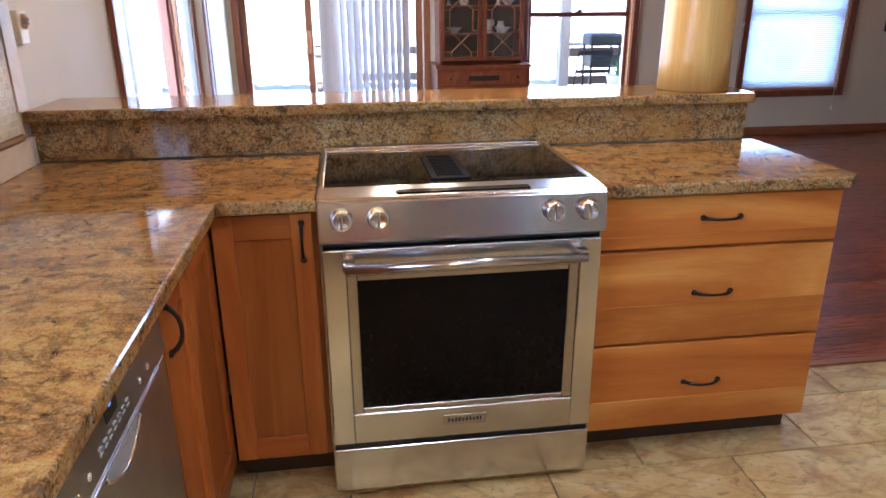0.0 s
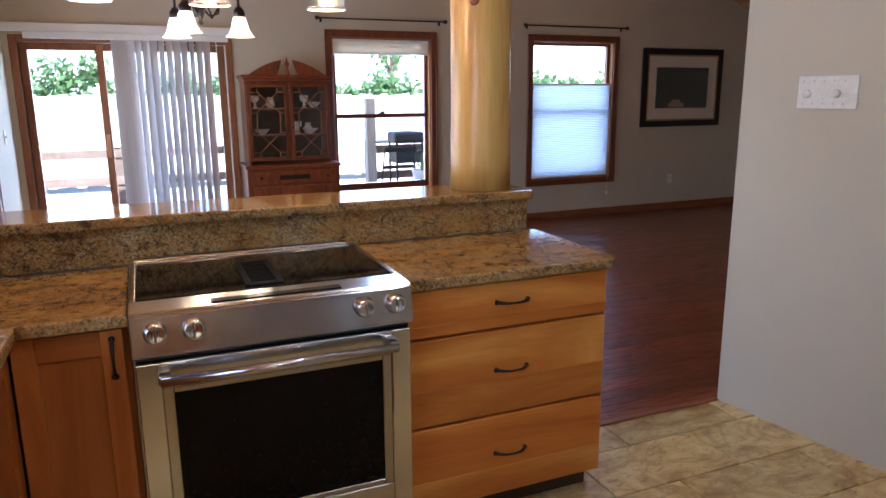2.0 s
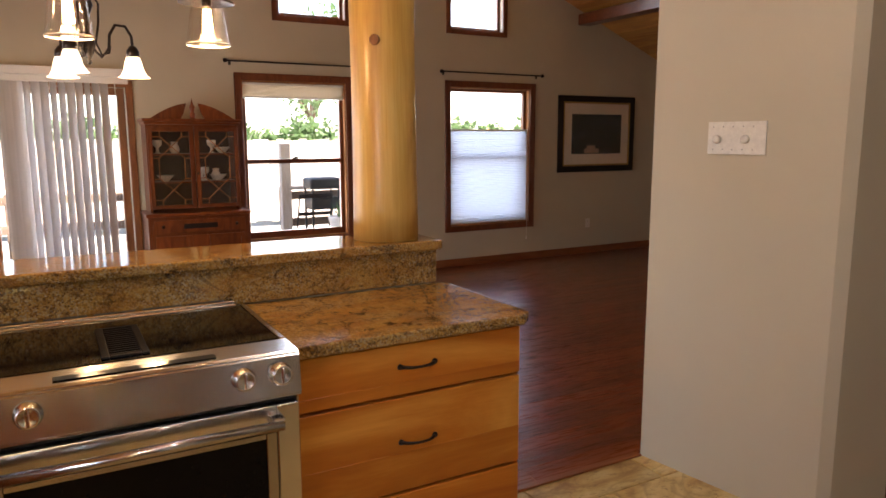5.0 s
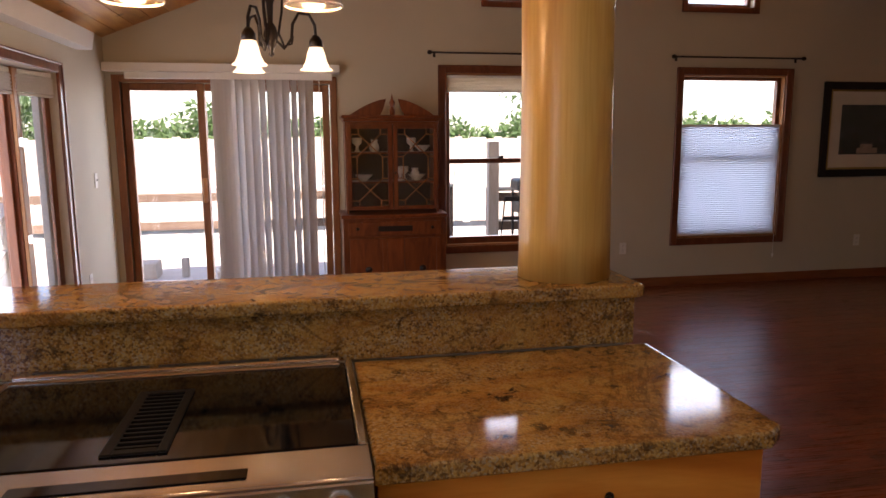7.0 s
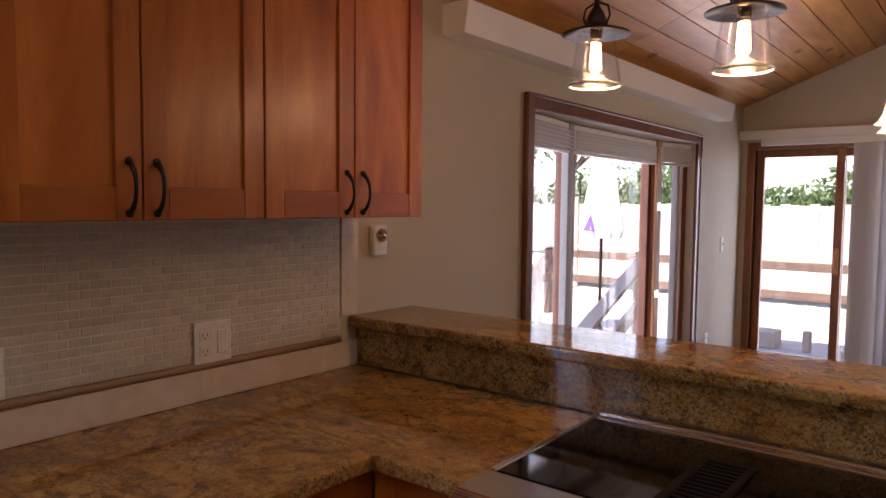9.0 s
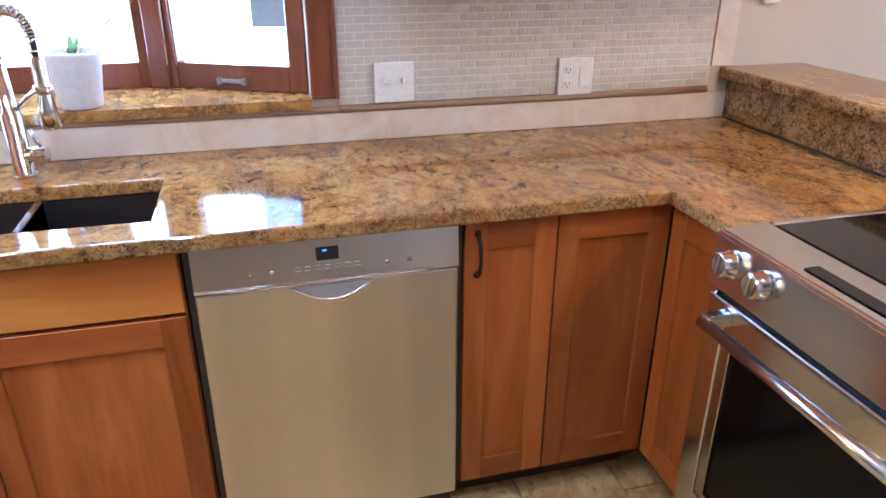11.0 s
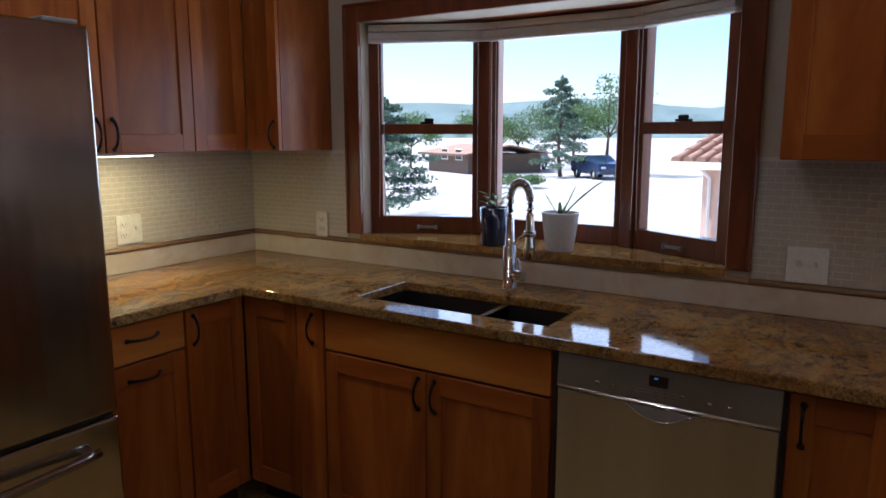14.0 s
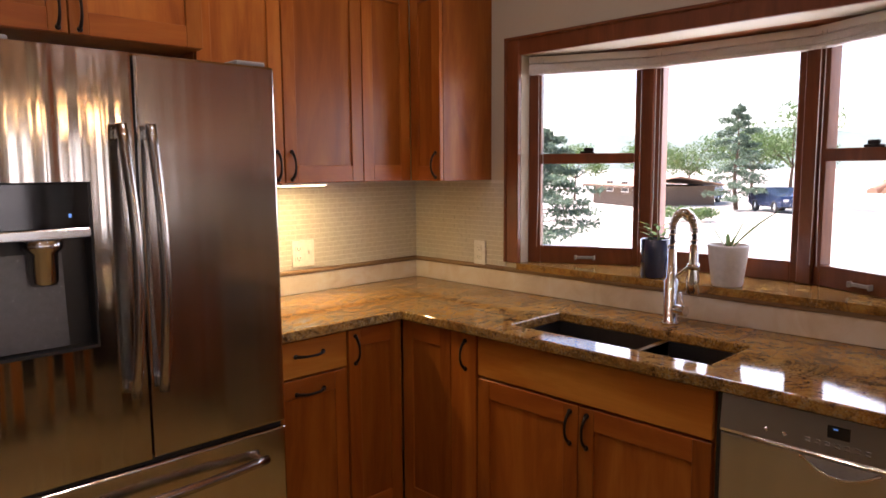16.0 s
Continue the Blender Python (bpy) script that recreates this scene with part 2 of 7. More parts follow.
M_BLACK = plain("black_plastic", (0.02, 0.02, 0.021), 0.4)
M_SINK = plain("black_composite", (0.018, 0.019, 0.023), 0.35)
M_PLASTIC = plain("white_plastic", (0.75, 0.73, 0.68), 0.35)
M_GREYPL = plain("grey_plastic", (0.30, 0.30, 0.30), 0.4)
M_GLASS = glass("clear_glass")
M_BULB = glow("filament_bulb", (1.0, 0.60, 0.22), 12.0)
M_SHADE = glow("lit_frosted_shade", (1.0, 0.80, 0.52), 0.5)
M_LED = glow("under_cabinet_light", (1.0, 0.83, 0.5), 3.0)
M_BLUELED = glow("blue_display", (0.15, 0.4, 1.0), 0.12)


def travertine(name):
    k = Mat(name)
    v = k.coords((1, 1.6, 1))
    big = k.noise(v, 3.2, 5, 0.6, 1.6)
    spots = k.noise(v, 26, 4, 0.65, 0.6)
    c = k.ramp(big, [(0.3, (0.32, 0.175, 0.06)), (0.43, (0.52, 0.35, 0.13)), (0.56, (0.63, 0.475, 0.20)), (0.72, (0.69, 0.56, 0.28))])
    c = k.mix(k.ramp(spots, [(0.55, (0,)), (0.70, (0.8,))]), c, (0.24, 0.13, 0.05))
    c = k.mix(k.ramp(k.noise(v, 1.7, 4, 0.55, 1.6), [(0.46, (0,)), (0.5, (0.42,)), (0.54, (0,))]), c, (0.25, 0.14, 0.05))
    t = k.ramp(k.random(), [(0, (0.86, 0.86, 0.86)), (1, (1.1, 1.08, 1.05))])
    k.color(k.mix(1.0, c, t, 'MULTIPLY'))
    return k.rough(0, spots, 0.24, 0.42).bump(spots, 0.1, 0.002).m


M_TILE = travertine("travertine_tile")
M_GROUT = paint("sandy_grout", (0.27, 0.20, 0.125), 0.85, 0.08, 6, 0.3)
M_PLANK = wood("red_hardwood", (0.10, 0.019, 0.006), (0.165, 0.036, 0.010), (0.22, 0.056, 0.016), "x", 0.26, 12, 0.35, 0.22)


def mosaic(name):
    k = Mat(name)
    v = k.coords(world=True, spread=False)
    f = k.noise(v, 60, 4)
    c = k.ramp(f, [(0.3, (0.50, 0.46, 0.385)), (0.7, (0.60, 0.56, 0.48))])
    t = k.ramp(k.random(), [(0, (0.9, 0.9, 0.9)), (1, (1.07, 1.06, 1.04))])
    return k.color(k.mix(1.0, c, t, 'MULTIPLY')).rough(0, f, 0.3, 0.5).bump(f, 0.08, 0.001).m


M_MOSAIC = mosaic("cream_stone_mosaic")
M_MGROUT = paint("pale_grout", (0.66, 0.63, 0.56), 0.8, 0.04, 8, 0.2)


def marble(name):
    k = Mat(name)
    v = k.coords((1, 1, 1), True, False)
    f = k.noise(v, 7, 5, 0.6, 1.0)
    c = k.ramp(f, [(0.3, (0.55, 0.44, 0.32)), (0.5, (0.64, 0.55, 0.44)), (0.7, (0.68, 0.63, 0.56))])
    return k.color(c).rough(0, f, 0.25, 0.4).bump(f, 0.05).m


M_MARBLE = marble("cream_marble_splash")
M_PENCIL = plain("brown_stone_moulding", (0.30, 0.19, 0.10), 0.45)


def pine_log(name):
    k = Mat(name)
    v = k.coords((1, 1, 0.10))
    f = k.noise(v, 9, 4, 0.6, 1.0)
    fine = k.noise(k.coords((1, 1, 0.03)), 130, 3)
    c = k.ramp(f, [(0.28, (0.46, 0.235, 0.045)), (0.5, (0.60, 0.37, 0.085)), (0.72, (0.69, 0.48, 0.155))])
    c = k.mix(0.25, c, k.ramp(fine, [(0.3, (0.6, 0.4, 0.2)), (0.6, (1, 1, 1))]), 'MULTIPLY')
    k.color(c)
    return k.rough(0, f, 0.3, 0.48).bump(f, 0.25, 0.004).set(Coat_Weight=0.3, Coat_Roughness=0.2).m


M_LOG = pine_log("peeled_pine_log")
M_KNOT = wood("pine_knot", (0.16, 0.06, 0.02), (0.24, 0.10, 0.035), (0.34, 0.15, 0.05), "z", 0.4, 30)


def ceiling_pine(name):
    k = Mat(name)
    v = k.coords((1, 0.12, 1), True, False)
    f = k.noise(v, 9, 4, 0.6, 1.2)
    c = k.ramp(f, [(0.28, (0.40, 0.165, 0.034)), (0.5, (0.54, 0.255, 0.06)), (0.72, (0.66, 0.37, 0.11))])
    kn = k.cells(k.coords((1, 0.7, 1), True, False), 4.2, "Distance")
    c = k.mix(k.ramp(kn, [(0.07, (0.9,)), (0.17, (0,))]), c, (0.12, 0.04, 0.012))
    t = k.ramp(k.island(), [(0, (0.78, 0.76, 0.72)), (1, (1.12, 1.1, 1.06))])
    return k.color(k.mix(1.0, c, t, 'MULTIPLY')).rough(0, f, 0.3, 0.5).bump(f, 0.08).set(Coat_Weight=0.2, Coat_Roughness=0.2).m


M_CEIL = ceiling_pine("knotty_pine_boards")
M_BLIND = plain("vinyl_blind", (0.66, 0.64, 0.62), 0.5, 0.0, Subsurface_Weight=0.0)


def shade_cloth(name, col, through):
    k = Mat(name)
    v = k.coords((1, 1, 1), True, False)
    wv = k.node("ShaderNodeTexWave", Scale=26.0, Distortion=0.0)
    wv.bands_direction = 'Z'
    k.link(v, wv.inputs["Vector"])
    c = k.ramp(wv.outputs["Fac"], [(0.0, tuple(q * 0.985 for q in col)), (1.0, col)])
    df = k.n.new("ShaderNodeBsdfDiffuse")
    tl = k.n.new("ShaderNodeBsdfTranslucent")
    k.link(c, df.inputs[0])
    k.link(c, tl.inputs[0])
    mx = k.n.new("ShaderNodeMixShader")
    mx.inputs[0].default_value = through
    k.link(df.outputs[0], mx.inputs[1])
    k.link(tl.outputs[0], mx.inputs[2])
    k.link(mx.outputs[0], k.n["Material Output"].inputs["Surface"])
    return k.m


M_CELL = shade_cloth("honeycomb_cloth", (0.80, 0.84, 0.90), 0.55)
M_CREAM = shade_cloth("cream_shade_cloth", (0.80, 0.74, 0.64), 0.4)
M_VANE = shade_cloth("blind_vane_cloth", (0.74, 0.72, 0.71), 0.22)


def leaf(name, col, through=0.4):
    k = Mat(name)
    f = k.ramp(k.island(), [(0.0, tuple(q * 0.75 for q in col)), (1.0, tuple(q * 1.25 for q in col))])
    k.color(f).rough(0.5)
    tl = k.n.new("ShaderNodeBsdfTranslucent")
    k.link(f, tl.inputs[0])
    mx = k.n.new("ShaderNodeMixShader")
    mx.inputs[0].default_value = through
    k.link(k.b.outputs[0], mx.inputs[1])
    k.link(tl.outputs[0], mx.inputs[2])
    k.link(mx.outputs[0], k.n["Material Output"].inputs["Surface"])
    return k.m


M_LEAF = leaf("leaf_green", (0.11, 0.18, 0.06))
M_LEAF2 = leaf("pine_green", (0.12, 0.18, 0.12))
M_BARK = paint("tree_bark", (0.14, 0.09, 0.06), 0.9, 0.3, 14, 0.6, 60, False)
M_DECK = wood("sun_bleached_deck", (0.44, 0.40, 0.35), (0.52, 0.48, 0.43), (0.60, 0.56, 0.51), "x", 0.7, 9, 0.0, 0.15)
M_RAIL = wood("weathered_brown_rail", (0.10, 0.065, 0.045), (0.15, 0.10, 0.07), (0.20, 0.14, 0.10), "x", 0.7, 9, 0.0, 0.15)
M_FENCE = wood("cedar_fence", (0.44, 0.37, 0.30), (0.53, 0.46, 0.39), (0.60, 0.53, 0.46), "z", 0.8, 9, 0.0, 0.2)
M_GROUND = paint("pale_gravel", (0.46, 0.42, 0.37), 0.95, 0.22, 0.6, 0.5, 30)
M_STUCCO = paint("peach_stucco", (0.62, 0.43, 0.33), 0.9, 0.06, 3, 0.4, 60)
M_ROOF = paint("clay_roof_tile", (0.40, 0.23, 0.15), 0.8, 0.2, 6, 0.3, 40)
# distance haze is mixed into the hills' base colour
M_HILL = paint("hazy_blue_hill", (0.16, 0.21, 0.19), 0.95, 0.25, 0.05, 0.0, 1)

# ---- geometry helpers ----
def box(bm, x0, x1, y0, y1, z0, z1, bev=0.0, seg=1):
    r = bmesh.ops.create_cube(bm, size=1.0, matrix=Matrix.Translation(((x0 + x1) / 2, (y0 + y1) / 2, (z0 + z1) / 2)) @ Matrix.Diagonal((abs(x1 - x0), abs(y1 - y0), abs(z1 - z0), 1)))
    if bev > 0:
        edges = list({e for v in r["verts"] for e in v.link_edges})
        bmesh.ops.bevel(bm, geom=edges, offset=bev, segments=seg, affect='EDGES', profile=0.5)
    return bm


def boxes(rows, bev=0.0, seg=1):
    bm = bmesh.new()
    for r in rows:
        box(bm, *r, bev=bev, seg=seg)
    return bm


def prism(bm, pts, lift):
    """A solid from a flat outline (3D points) moved by the vector lift."""
    lo = [bm.verts.new(p) for p in pts]
    hi = [bm.verts.new(Vector(p) + Vector(lift)) for p in pts]
    bm.faces.new(lo)
    bm.faces.new(hi[::-1])
    n = len(pts)
    for i in range(n):
        bm.faces.new((lo[i], hi[i], hi[(i + 1) % n], lo[(i + 1) % n]))
    bmesh.ops.recalc_face_normals(bm, faces=bm.faces[:])
    return bm


def sweep(bm, pts, radii, sides=8, caps=True):
    """A round tube along points, with a radius at each."""
    pts = [Vector(p) for p in pts]
    if isinstance(radii, (int, float)):
        radii = [radii] * len(pts)
    rings, up = [], None
    for i, p in enumerate(pts):
        d = (pts[min(i + 1, len(pts) - 1)] - pts[max(i - 1, 0)]).normalized()
        if up is None:
            up = Vector((0, 0, 1)) if abs(d.z) < 0.9 else Vector((1, 0, 0))
        a = (up - d * up.dot(d)).normalized()
        up = a
        b = d.cross(a)
        rings.append([bm.verts.new(p + radii[i] * (math.cos(q) * a + math.sin(q) * b)) for q in (2 * math.pi * s / sides for s in range(sides))])
    for r0, r1 in zip(rings, rings[1:]):
        for s in range(sides):
            f = bm.faces.new((r0[s], r0[(s + 1) % sides], r1[(s + 1) % sides], r1[s]))
            f.smooth = True
    if caps:
        bm.faces.new(rings[0][::-1])
        bm.faces.new(rings[-1])
    return bm


def lathe(bm, profile, at=(0, 0, 0), sides=20, axis="z", close=False):
    """Turns (radius, height) pairs round an axis through at."""
    rings = []
    for r, h in profile:
        ring = []
        for s in range(sides):
            q = 2 * math.pi * s / sides
            c = (r * math.cos(q), r * math.sin(q), h)
            if axis == "y":
                c = (c[0], -h, c[1])
            elif axis == "x":
                c = (h, c[0], c[1])
            ring.append(bm.verts.new(Vector(at) + Vector(c)))
        rings.append(ring)
    pairs = list(zip(rings, rings[1:])) + ([(rings[-1], rings[0])] if close else [])
    for r0, r1 in pairs:
        for s in range(sides):
            f = bm.faces.new((r0[s], r0[(s + 1) % sides], r1[(s + 1) % sides], r1[s]))
            f.smooth = True
    if not close:
        for ring, (r, _) in ((rings[0], profile[0]), (rings[-1], profile[-1])):
            if r > 1e-4:
                bm.faces.new(ring)
    bmesh.ops.remove_doubles(bm, verts=bm.verts[:], dist=1e-5)
    bmesh.ops.recalc_face_normals(bm, faces=bm.faces[:])
    return bm


def part(name, bm, material, parent=None, label=""):
    me = bpy.data.meshes.new(name)
    bm.to_mesh(me)
    bm.free()
    me.materials.append(material)
    ob = new(name, me)
    if parent is not None:
        ob.parent = parent
    if label:
        ob["label"] = label
    return ob


def thing(name, m, label, category, group="", kind=""):
    ob = new(name)
    ob.empty_display_size = 0.1
    ob.matrix_basis = m if isinstance(m, Matrix) else pose(*m)
    return tagged(ob, label, category, group, kind)


def structure(name, bm, material, label, category):
    return tagged(part(name, bm, material), label, category, "", "structure")


def piece(name, me, parent, at, rot=0.0):
    """One small piece on a shared mesh."""
    ob = new(name, me)
    ob.parent = parent
    ob.location = at
    ob.rotation_euler = (0, 0, rot)
    return ob


def shared(name, bm, material):
    me = bpy.data.meshes.new(name)
    bm.to_mesh(me)
    bm.free()
    me.materials.append(material)
    return me


# ---- plan ----
CT = 0.914                 # counter top
NY, SY, EX = 5.2, -3.016, 8.78
DX = -0.04                 # dining wall, a little behind the kitchen wall
RIDGE_X, EAVE = 4.37, 2.285
SLOPE = 0.40


def roof_z(x):
    return EAVE + SLOPE * (x - DX) if x < RIDGE_X else EAVE + SLOPE * (RIDGE_X - DX) - SLOPE * (x - RIDGE_X)


def wall_with_holes(name, axis, at, thick, lo, hi, z1, holes, label):
    """An upright wall along x or y with rectangular openings (a0, a1, z0, z1). z1 may be a function."""
    bm = bmesh.new()
    cuts = sorted({lo, hi, *[h[0] for h in holes], *[h[1] for h in holes]} | ({RIDGE_X} if callable(z1) else set()))
    for a0, a1 in zip(cuts, cuts[1:]):
        mids = sorted([h for h in holes if h[0] <= a0 + 1e-6 and h[1] >= a1 - 1e-6], key=lambda h: h[2])
        z = 0.0
        spans = []
        for h in mids:
            if h[2] > z:
                spans.append((z, h[2]))
            z = h[3]
        spans.append((z, None))
        for s0, s1 in spans:
            t0, t1 = (z1(a0), z1(a1)) if callable(z1) else (z1, z1)
            if s1 is not None:
                t0 = t1 = s1
            p = [(a0, s0), (a1, s0), (a1, t1), (a0, t0)]
            if axis == "x":
                prism(bm, [(a, at, b) for a, b in p], (0, thick, 0))
            else:
                prism(bm, [(at, a, b) for a, b in p], (thick, 0, 0))
    bmesh.ops.remove_doubles(bm, verts=bm.verts[:], dist=1e-5)
    return structure(name, bm, M_WALL, label, "wall")


KW = (-2.32, -0.785, 1.035, 1.955)     # bay window opening: y0 y1 z0 z1
WS = (1.765, 4.03, 0.30, 1.90)          # side window in the dining wall
wall_with_holes("wall_west_kitchen", "y", -0.16, 0.16, SY - 0.16, 0.59, roof_z(DX), [KW], "taupe painted kitchen wall with a bay window")
wall_with_holes("wall_west_dining", "y", DX - 0.16, 0.16, 0.592, NY + 0.16, roof_z(DX), [WS], "taupe painted dining wall with a wide window")
W2, W3 = (2.805, 3.87, 0.47, 2.035), (5.115, 6.215, 0.47, 2.045)
U2, U3 = (3.186, 3.88, 2.665, 3.34), (5.125, 5.81, 2.675, 3.35)
SLD = (0.07, 1.78, 0.0, 1.93)
wall_with_holes("wall_north", "x", NY, 0.16, DX, EX, roof_z, [SLD, W2, W3, U2, U3], "taupe painted gable wall with door and windows")
wall_with_holes("wall_south", "x", SY - 0.16, 0.16, 0.0, EX, roof_z, [], "taupe painted kitchen back wall")
wall_with_holes("wall_east", "y", EX, 0.16, SY - 0.16, NY + 0.16, roof_z(EX), [], "taupe painted end wall")

# angled pier beside the passage
bm = bmesh.new()
pier = [(3.456, 0.487), (3.565, -0.300), (3.60, -0.335), (3.915, -0.364), (3.83, 0.487)]
prism(bm, [(x, y, 0) for x, y in pier], (0, 0, 3.72))
structure("wall_pier", bm, M_WALL, "taupe painted wall pier with rounded corner", "wall")
# second pier with an arched opening further along
bm = bmesh.new()
arch = [(5.2, 1.30), (5.2, 3.6), (8.75, 3.6), (8.75, 0.0), (8.2, 0.0), (8.2, 1.3)]
arch += [(8.2 - 1.42 * (1 - math.cos(a)) , 1.3 + 0.75 * math.sin(a)) for a in [i * math.pi / 12 for i in range(1, 12)]]
prism(bm, [(x, -0.9, z) for x, z in arch], (0, 0.14, 0))
structure("wall_arch", bm, M_WALL, "pale painted wall with an arched opening", "wall")

# floors
structure("floor_subfloor", boxes([(DX - 0.2, EX + 0.16, SY - 0.16, NY + 0.16, -0.12, -0.012)]), M_GROUT, "concrete subfloor below the tiles and planks", "floor")
TILE_Y = [SY + 0.002] + [-0.32 - 0.3013 * i for i in range(9)][::-1] + [-0.0187, 0.2826, 0.49]

# ceiling boards in one mesh, running along y
bm = bmesh.new()
for side in (0, 1):
    n = 33
    for i in range(n):
        w = (RIDGE_X - DX + 0.16) / n
        a0, a1 = i * w + 0.003, (i + 1) * w - 0.003
        if side == 0:
            x0, x1 = RIDGE_X - a0, RIDGE_X - a1
        else:
            x0, x1 = RIDGE_X + a0, RIDGE_X + a1
        z0, z1 = EAVE + SLOPE * (RIDGE_X - DX) - SLOPE * a0, EAVE + SLOPE * (RIDGE_X - DX) - SLOPE * a1
        for y0, y1 in ((SY - 0.16, -0.2), (-0.196, 2.6), (2.604, NY + 0.16)):
            prism(bm, [(x0, y0, z0), (x1, y0, z1), (x1, y0, z1 + 0.02), (x0, y0, z0 + 0.02)], (0, y1 - y0, 0))
tagged(part("ceiling", bm, M_CEIL), "vaulted ceiling of knotty pine tongue-and-groove boards", "ceiling", "", "structure")
bm = bmesh.new()
zt = EAVE + SLOPE * (RIDGE_X - DX)
for s in (-1, 1):
    prism(bm, [(RIDGE_X, SY - 0.5, zt + 0.024), (RIDGE_X + s * 5.0, SY - 0.5, zt + 0.024 - SLOPE * 5.0), (RIDGE_X + s * 5.0, SY - 0.5, zt + 0.2 - SLOPE * 5.0), (RIDGE_X, SY - 0.5, zt + 0.2)], (0, NY - SY + 1.1, 0))
structure("roof", bm, M_ROOF, "plain roof over the boarded ceiling", "roof")
bm = bmesh.new()
box(bm, RIDGE_X + 2.55, RIDGE_X + 2.73, SY, NY, roof_z(RIDGE_X + 2.73) - 0.12, roof_z(RIDGE_X + 2.73) + 0.01, 0.008)
structure("ceiling_beam", bm, M_TRIMX, "dark stained timber purlin under the ceiling", "beam")


# ---- cabinets ----
def handle(parent, x, z, length, level, y):
    """Dark bow pull with flared feet, on the face y (facing -y)."""
    bm = bmesh.new()
    n = 9
    pts, rad = [], []
    for i in range(n):
        u = -1 + 2 * i / (n - 1)
        out = 0.026 * (1 - abs(u) ** 2.6)
        s = u * length / 2
        pts.append((x + s, y - out - 0.003, z) if level else (x, y - out - 0.003, z + s))
        rad.append(0.0042 + 0.0022 * abs(u) ** 2)
    sweep(bm, pts, rad, 6)
    for s in (-1, 1):
        c = (x + s * length / 2, y, z) if level else (x, y, z + s * length / 2)
        lathe(bm, [(0.009, 0.0), (0.009, 0.004), (0.005, 0.008)], c, 8, "y")
    return part("handle", bm, M_BRONZE, parent, "dark bronze bow handle")


def shaker(parent, x0, x1, z0, z1, y, name="door", rail=0.055, mat=None, pull=None):
    """A framed door with a recessed centre panel; front face at y - 0.02."""
    mat = mat or M_CAB
    rail = min(rail, (x1 - x0) * 0.27)
    f = y - 0.02
    a, b, c0, c1 = x0 + rail, x1 - rail, z0 + rail * 1.25, z1 - rail * 1.25
    d = part(name, boxes([(a - 0.004, b + 0.004, f + 0.009, y - 0.002, c0 - 0.004, c1 + 0.004)]), mat, parent)
    part("stile", boxes([(x0, a, f, y, z0, z1)], 0.0015), mat, d)
    part("stile", boxes([(b, x1, f, y, z0, z1)], 0.0015), mat, d)
    part("rail", boxes([(a, b, f + 0.0005, y, c1, z1)], 0.0015), M_CABR, d)
    part("rail", boxes([(a, b, f + 0.0005, y, z0, c0)], 0.0015), M_CABR, d)
    if pull:
        handle(d, pull[0], pull[1], 0.105, False, f)
    return d


def slab(parent, x0, x1, z0, z1, y, mat, pulls=1, two_tone=False):
    d = part("drawer_front", boxes([(x0, x1, y - 0.02, y, z0, z1)], 0.002), mat, parent)
    if two_tone:
        zs = z0 + (z1 - z0) * two_tone
        part("board", boxes([(x0 + 0.001, x1 - 0.001, y - 0.0212, y - 0.018, z0 + 0.002, zs)], 0.001), mat, d)
    if pulls:
        handle(d, (x0 + x1) / 2, (z0 + z1) / 2 + 0.01, 0.115, True, y - 0.02)
    return d


def base_cabinet(m, w, label, depth=0.58, x_in=0.0):
    """Carcass and toe kick; local x along the front, the front face at y=0 facing -y."""
    t = thing("base_cabinet", m, label, "cabinet", "kitchen base cabinets")
    part("body", boxes([(x_in, w - 0.001, 0.001, depth, 0.10, CT - 0.036)]), M_CAB, t)
    # shade under the doors is put into the toe kick's colour
    part("toe_kick", boxes([(x_in, w - 0.001, 0.07, 0.085, 0.0, 0.099)]), M_SHADOW, t, "recessed toe kick, coloured as in shade")
    return t


def facing_north(x, y):     # local x runs to the west
    return pose(x, y, 0, 0, 0, 180)


def facing_east(x, y):      # local x runs to the north
    return pose(x, y, 0, 0, 0, 90)


FX = 0.60                   # carcass front of the west run; door faces at 0.62
PY = 0.05                   # carcass front of the peninsula; door faces at 0.03
SF = -2.436                 # carcass front of the south run; door faces at -2.416

# peninsula: narrow door, range, drawers
c = base_cabinet((0.625, PY, 0), 0.277, "cherry base cabinet with one shaker door", 0.45)
shaker(c, 0.001, 0.262, 0.112, 0.868, 0, pull=(0.235, 0.79))
c = base_cabinet((1.682, PY, 0), 0.753, "cherry drawer cabinet with three wide drawers", 0.45)
slab(c, 0.004, 0.751, 0.714, 0.868, 0, M_CABX, 1, 0.25)
slab(c, 0.004, 0.751, 0.408, 0.704, 0, M_CABX, 1, 0.42)
slab(c, 0.004, 0.751, 0.106, 0.398, 0, M_CABX, 1, 0.35)
part("end_panel", boxes([(0.7535, 0.760, 0.0, 0.45, 0.10, CT - 0.036)], 0.001), M_CAB, c)

# west run
c = base_cabinet(facing_east(FX, -0.512), 0.54, "cherry corner cabinet with two narrow shaker doors", 0.58)
shaker(c, 0.006, 0.236, 0.112, 0.868, 0, pull=(0.036, 0.79))
shaker(c, 0.241, 0.541, 0.112, 0.868, 0)
c = base_cabinet(facing_east(FX, -2.010), 0.880, "cherry sink cabinet with a false drawer and two doors", 0.10)
slab(c, 0.004, 0.876, 0.727, 0.868, 0, M_CABX, 0)
shaker(c, 0.004, 0.438, 0.112, 0.717, 0, pull=(0.408, 0.64))
shaker(c, 0.442, 0.876, 0.112, 0.717, 0, pull=(0.472, 0.64))
c = base_cabinet(facing_east(FX, -2.44), 0.43, "cherry corner cabinet with folding shaker doors", 0.58)
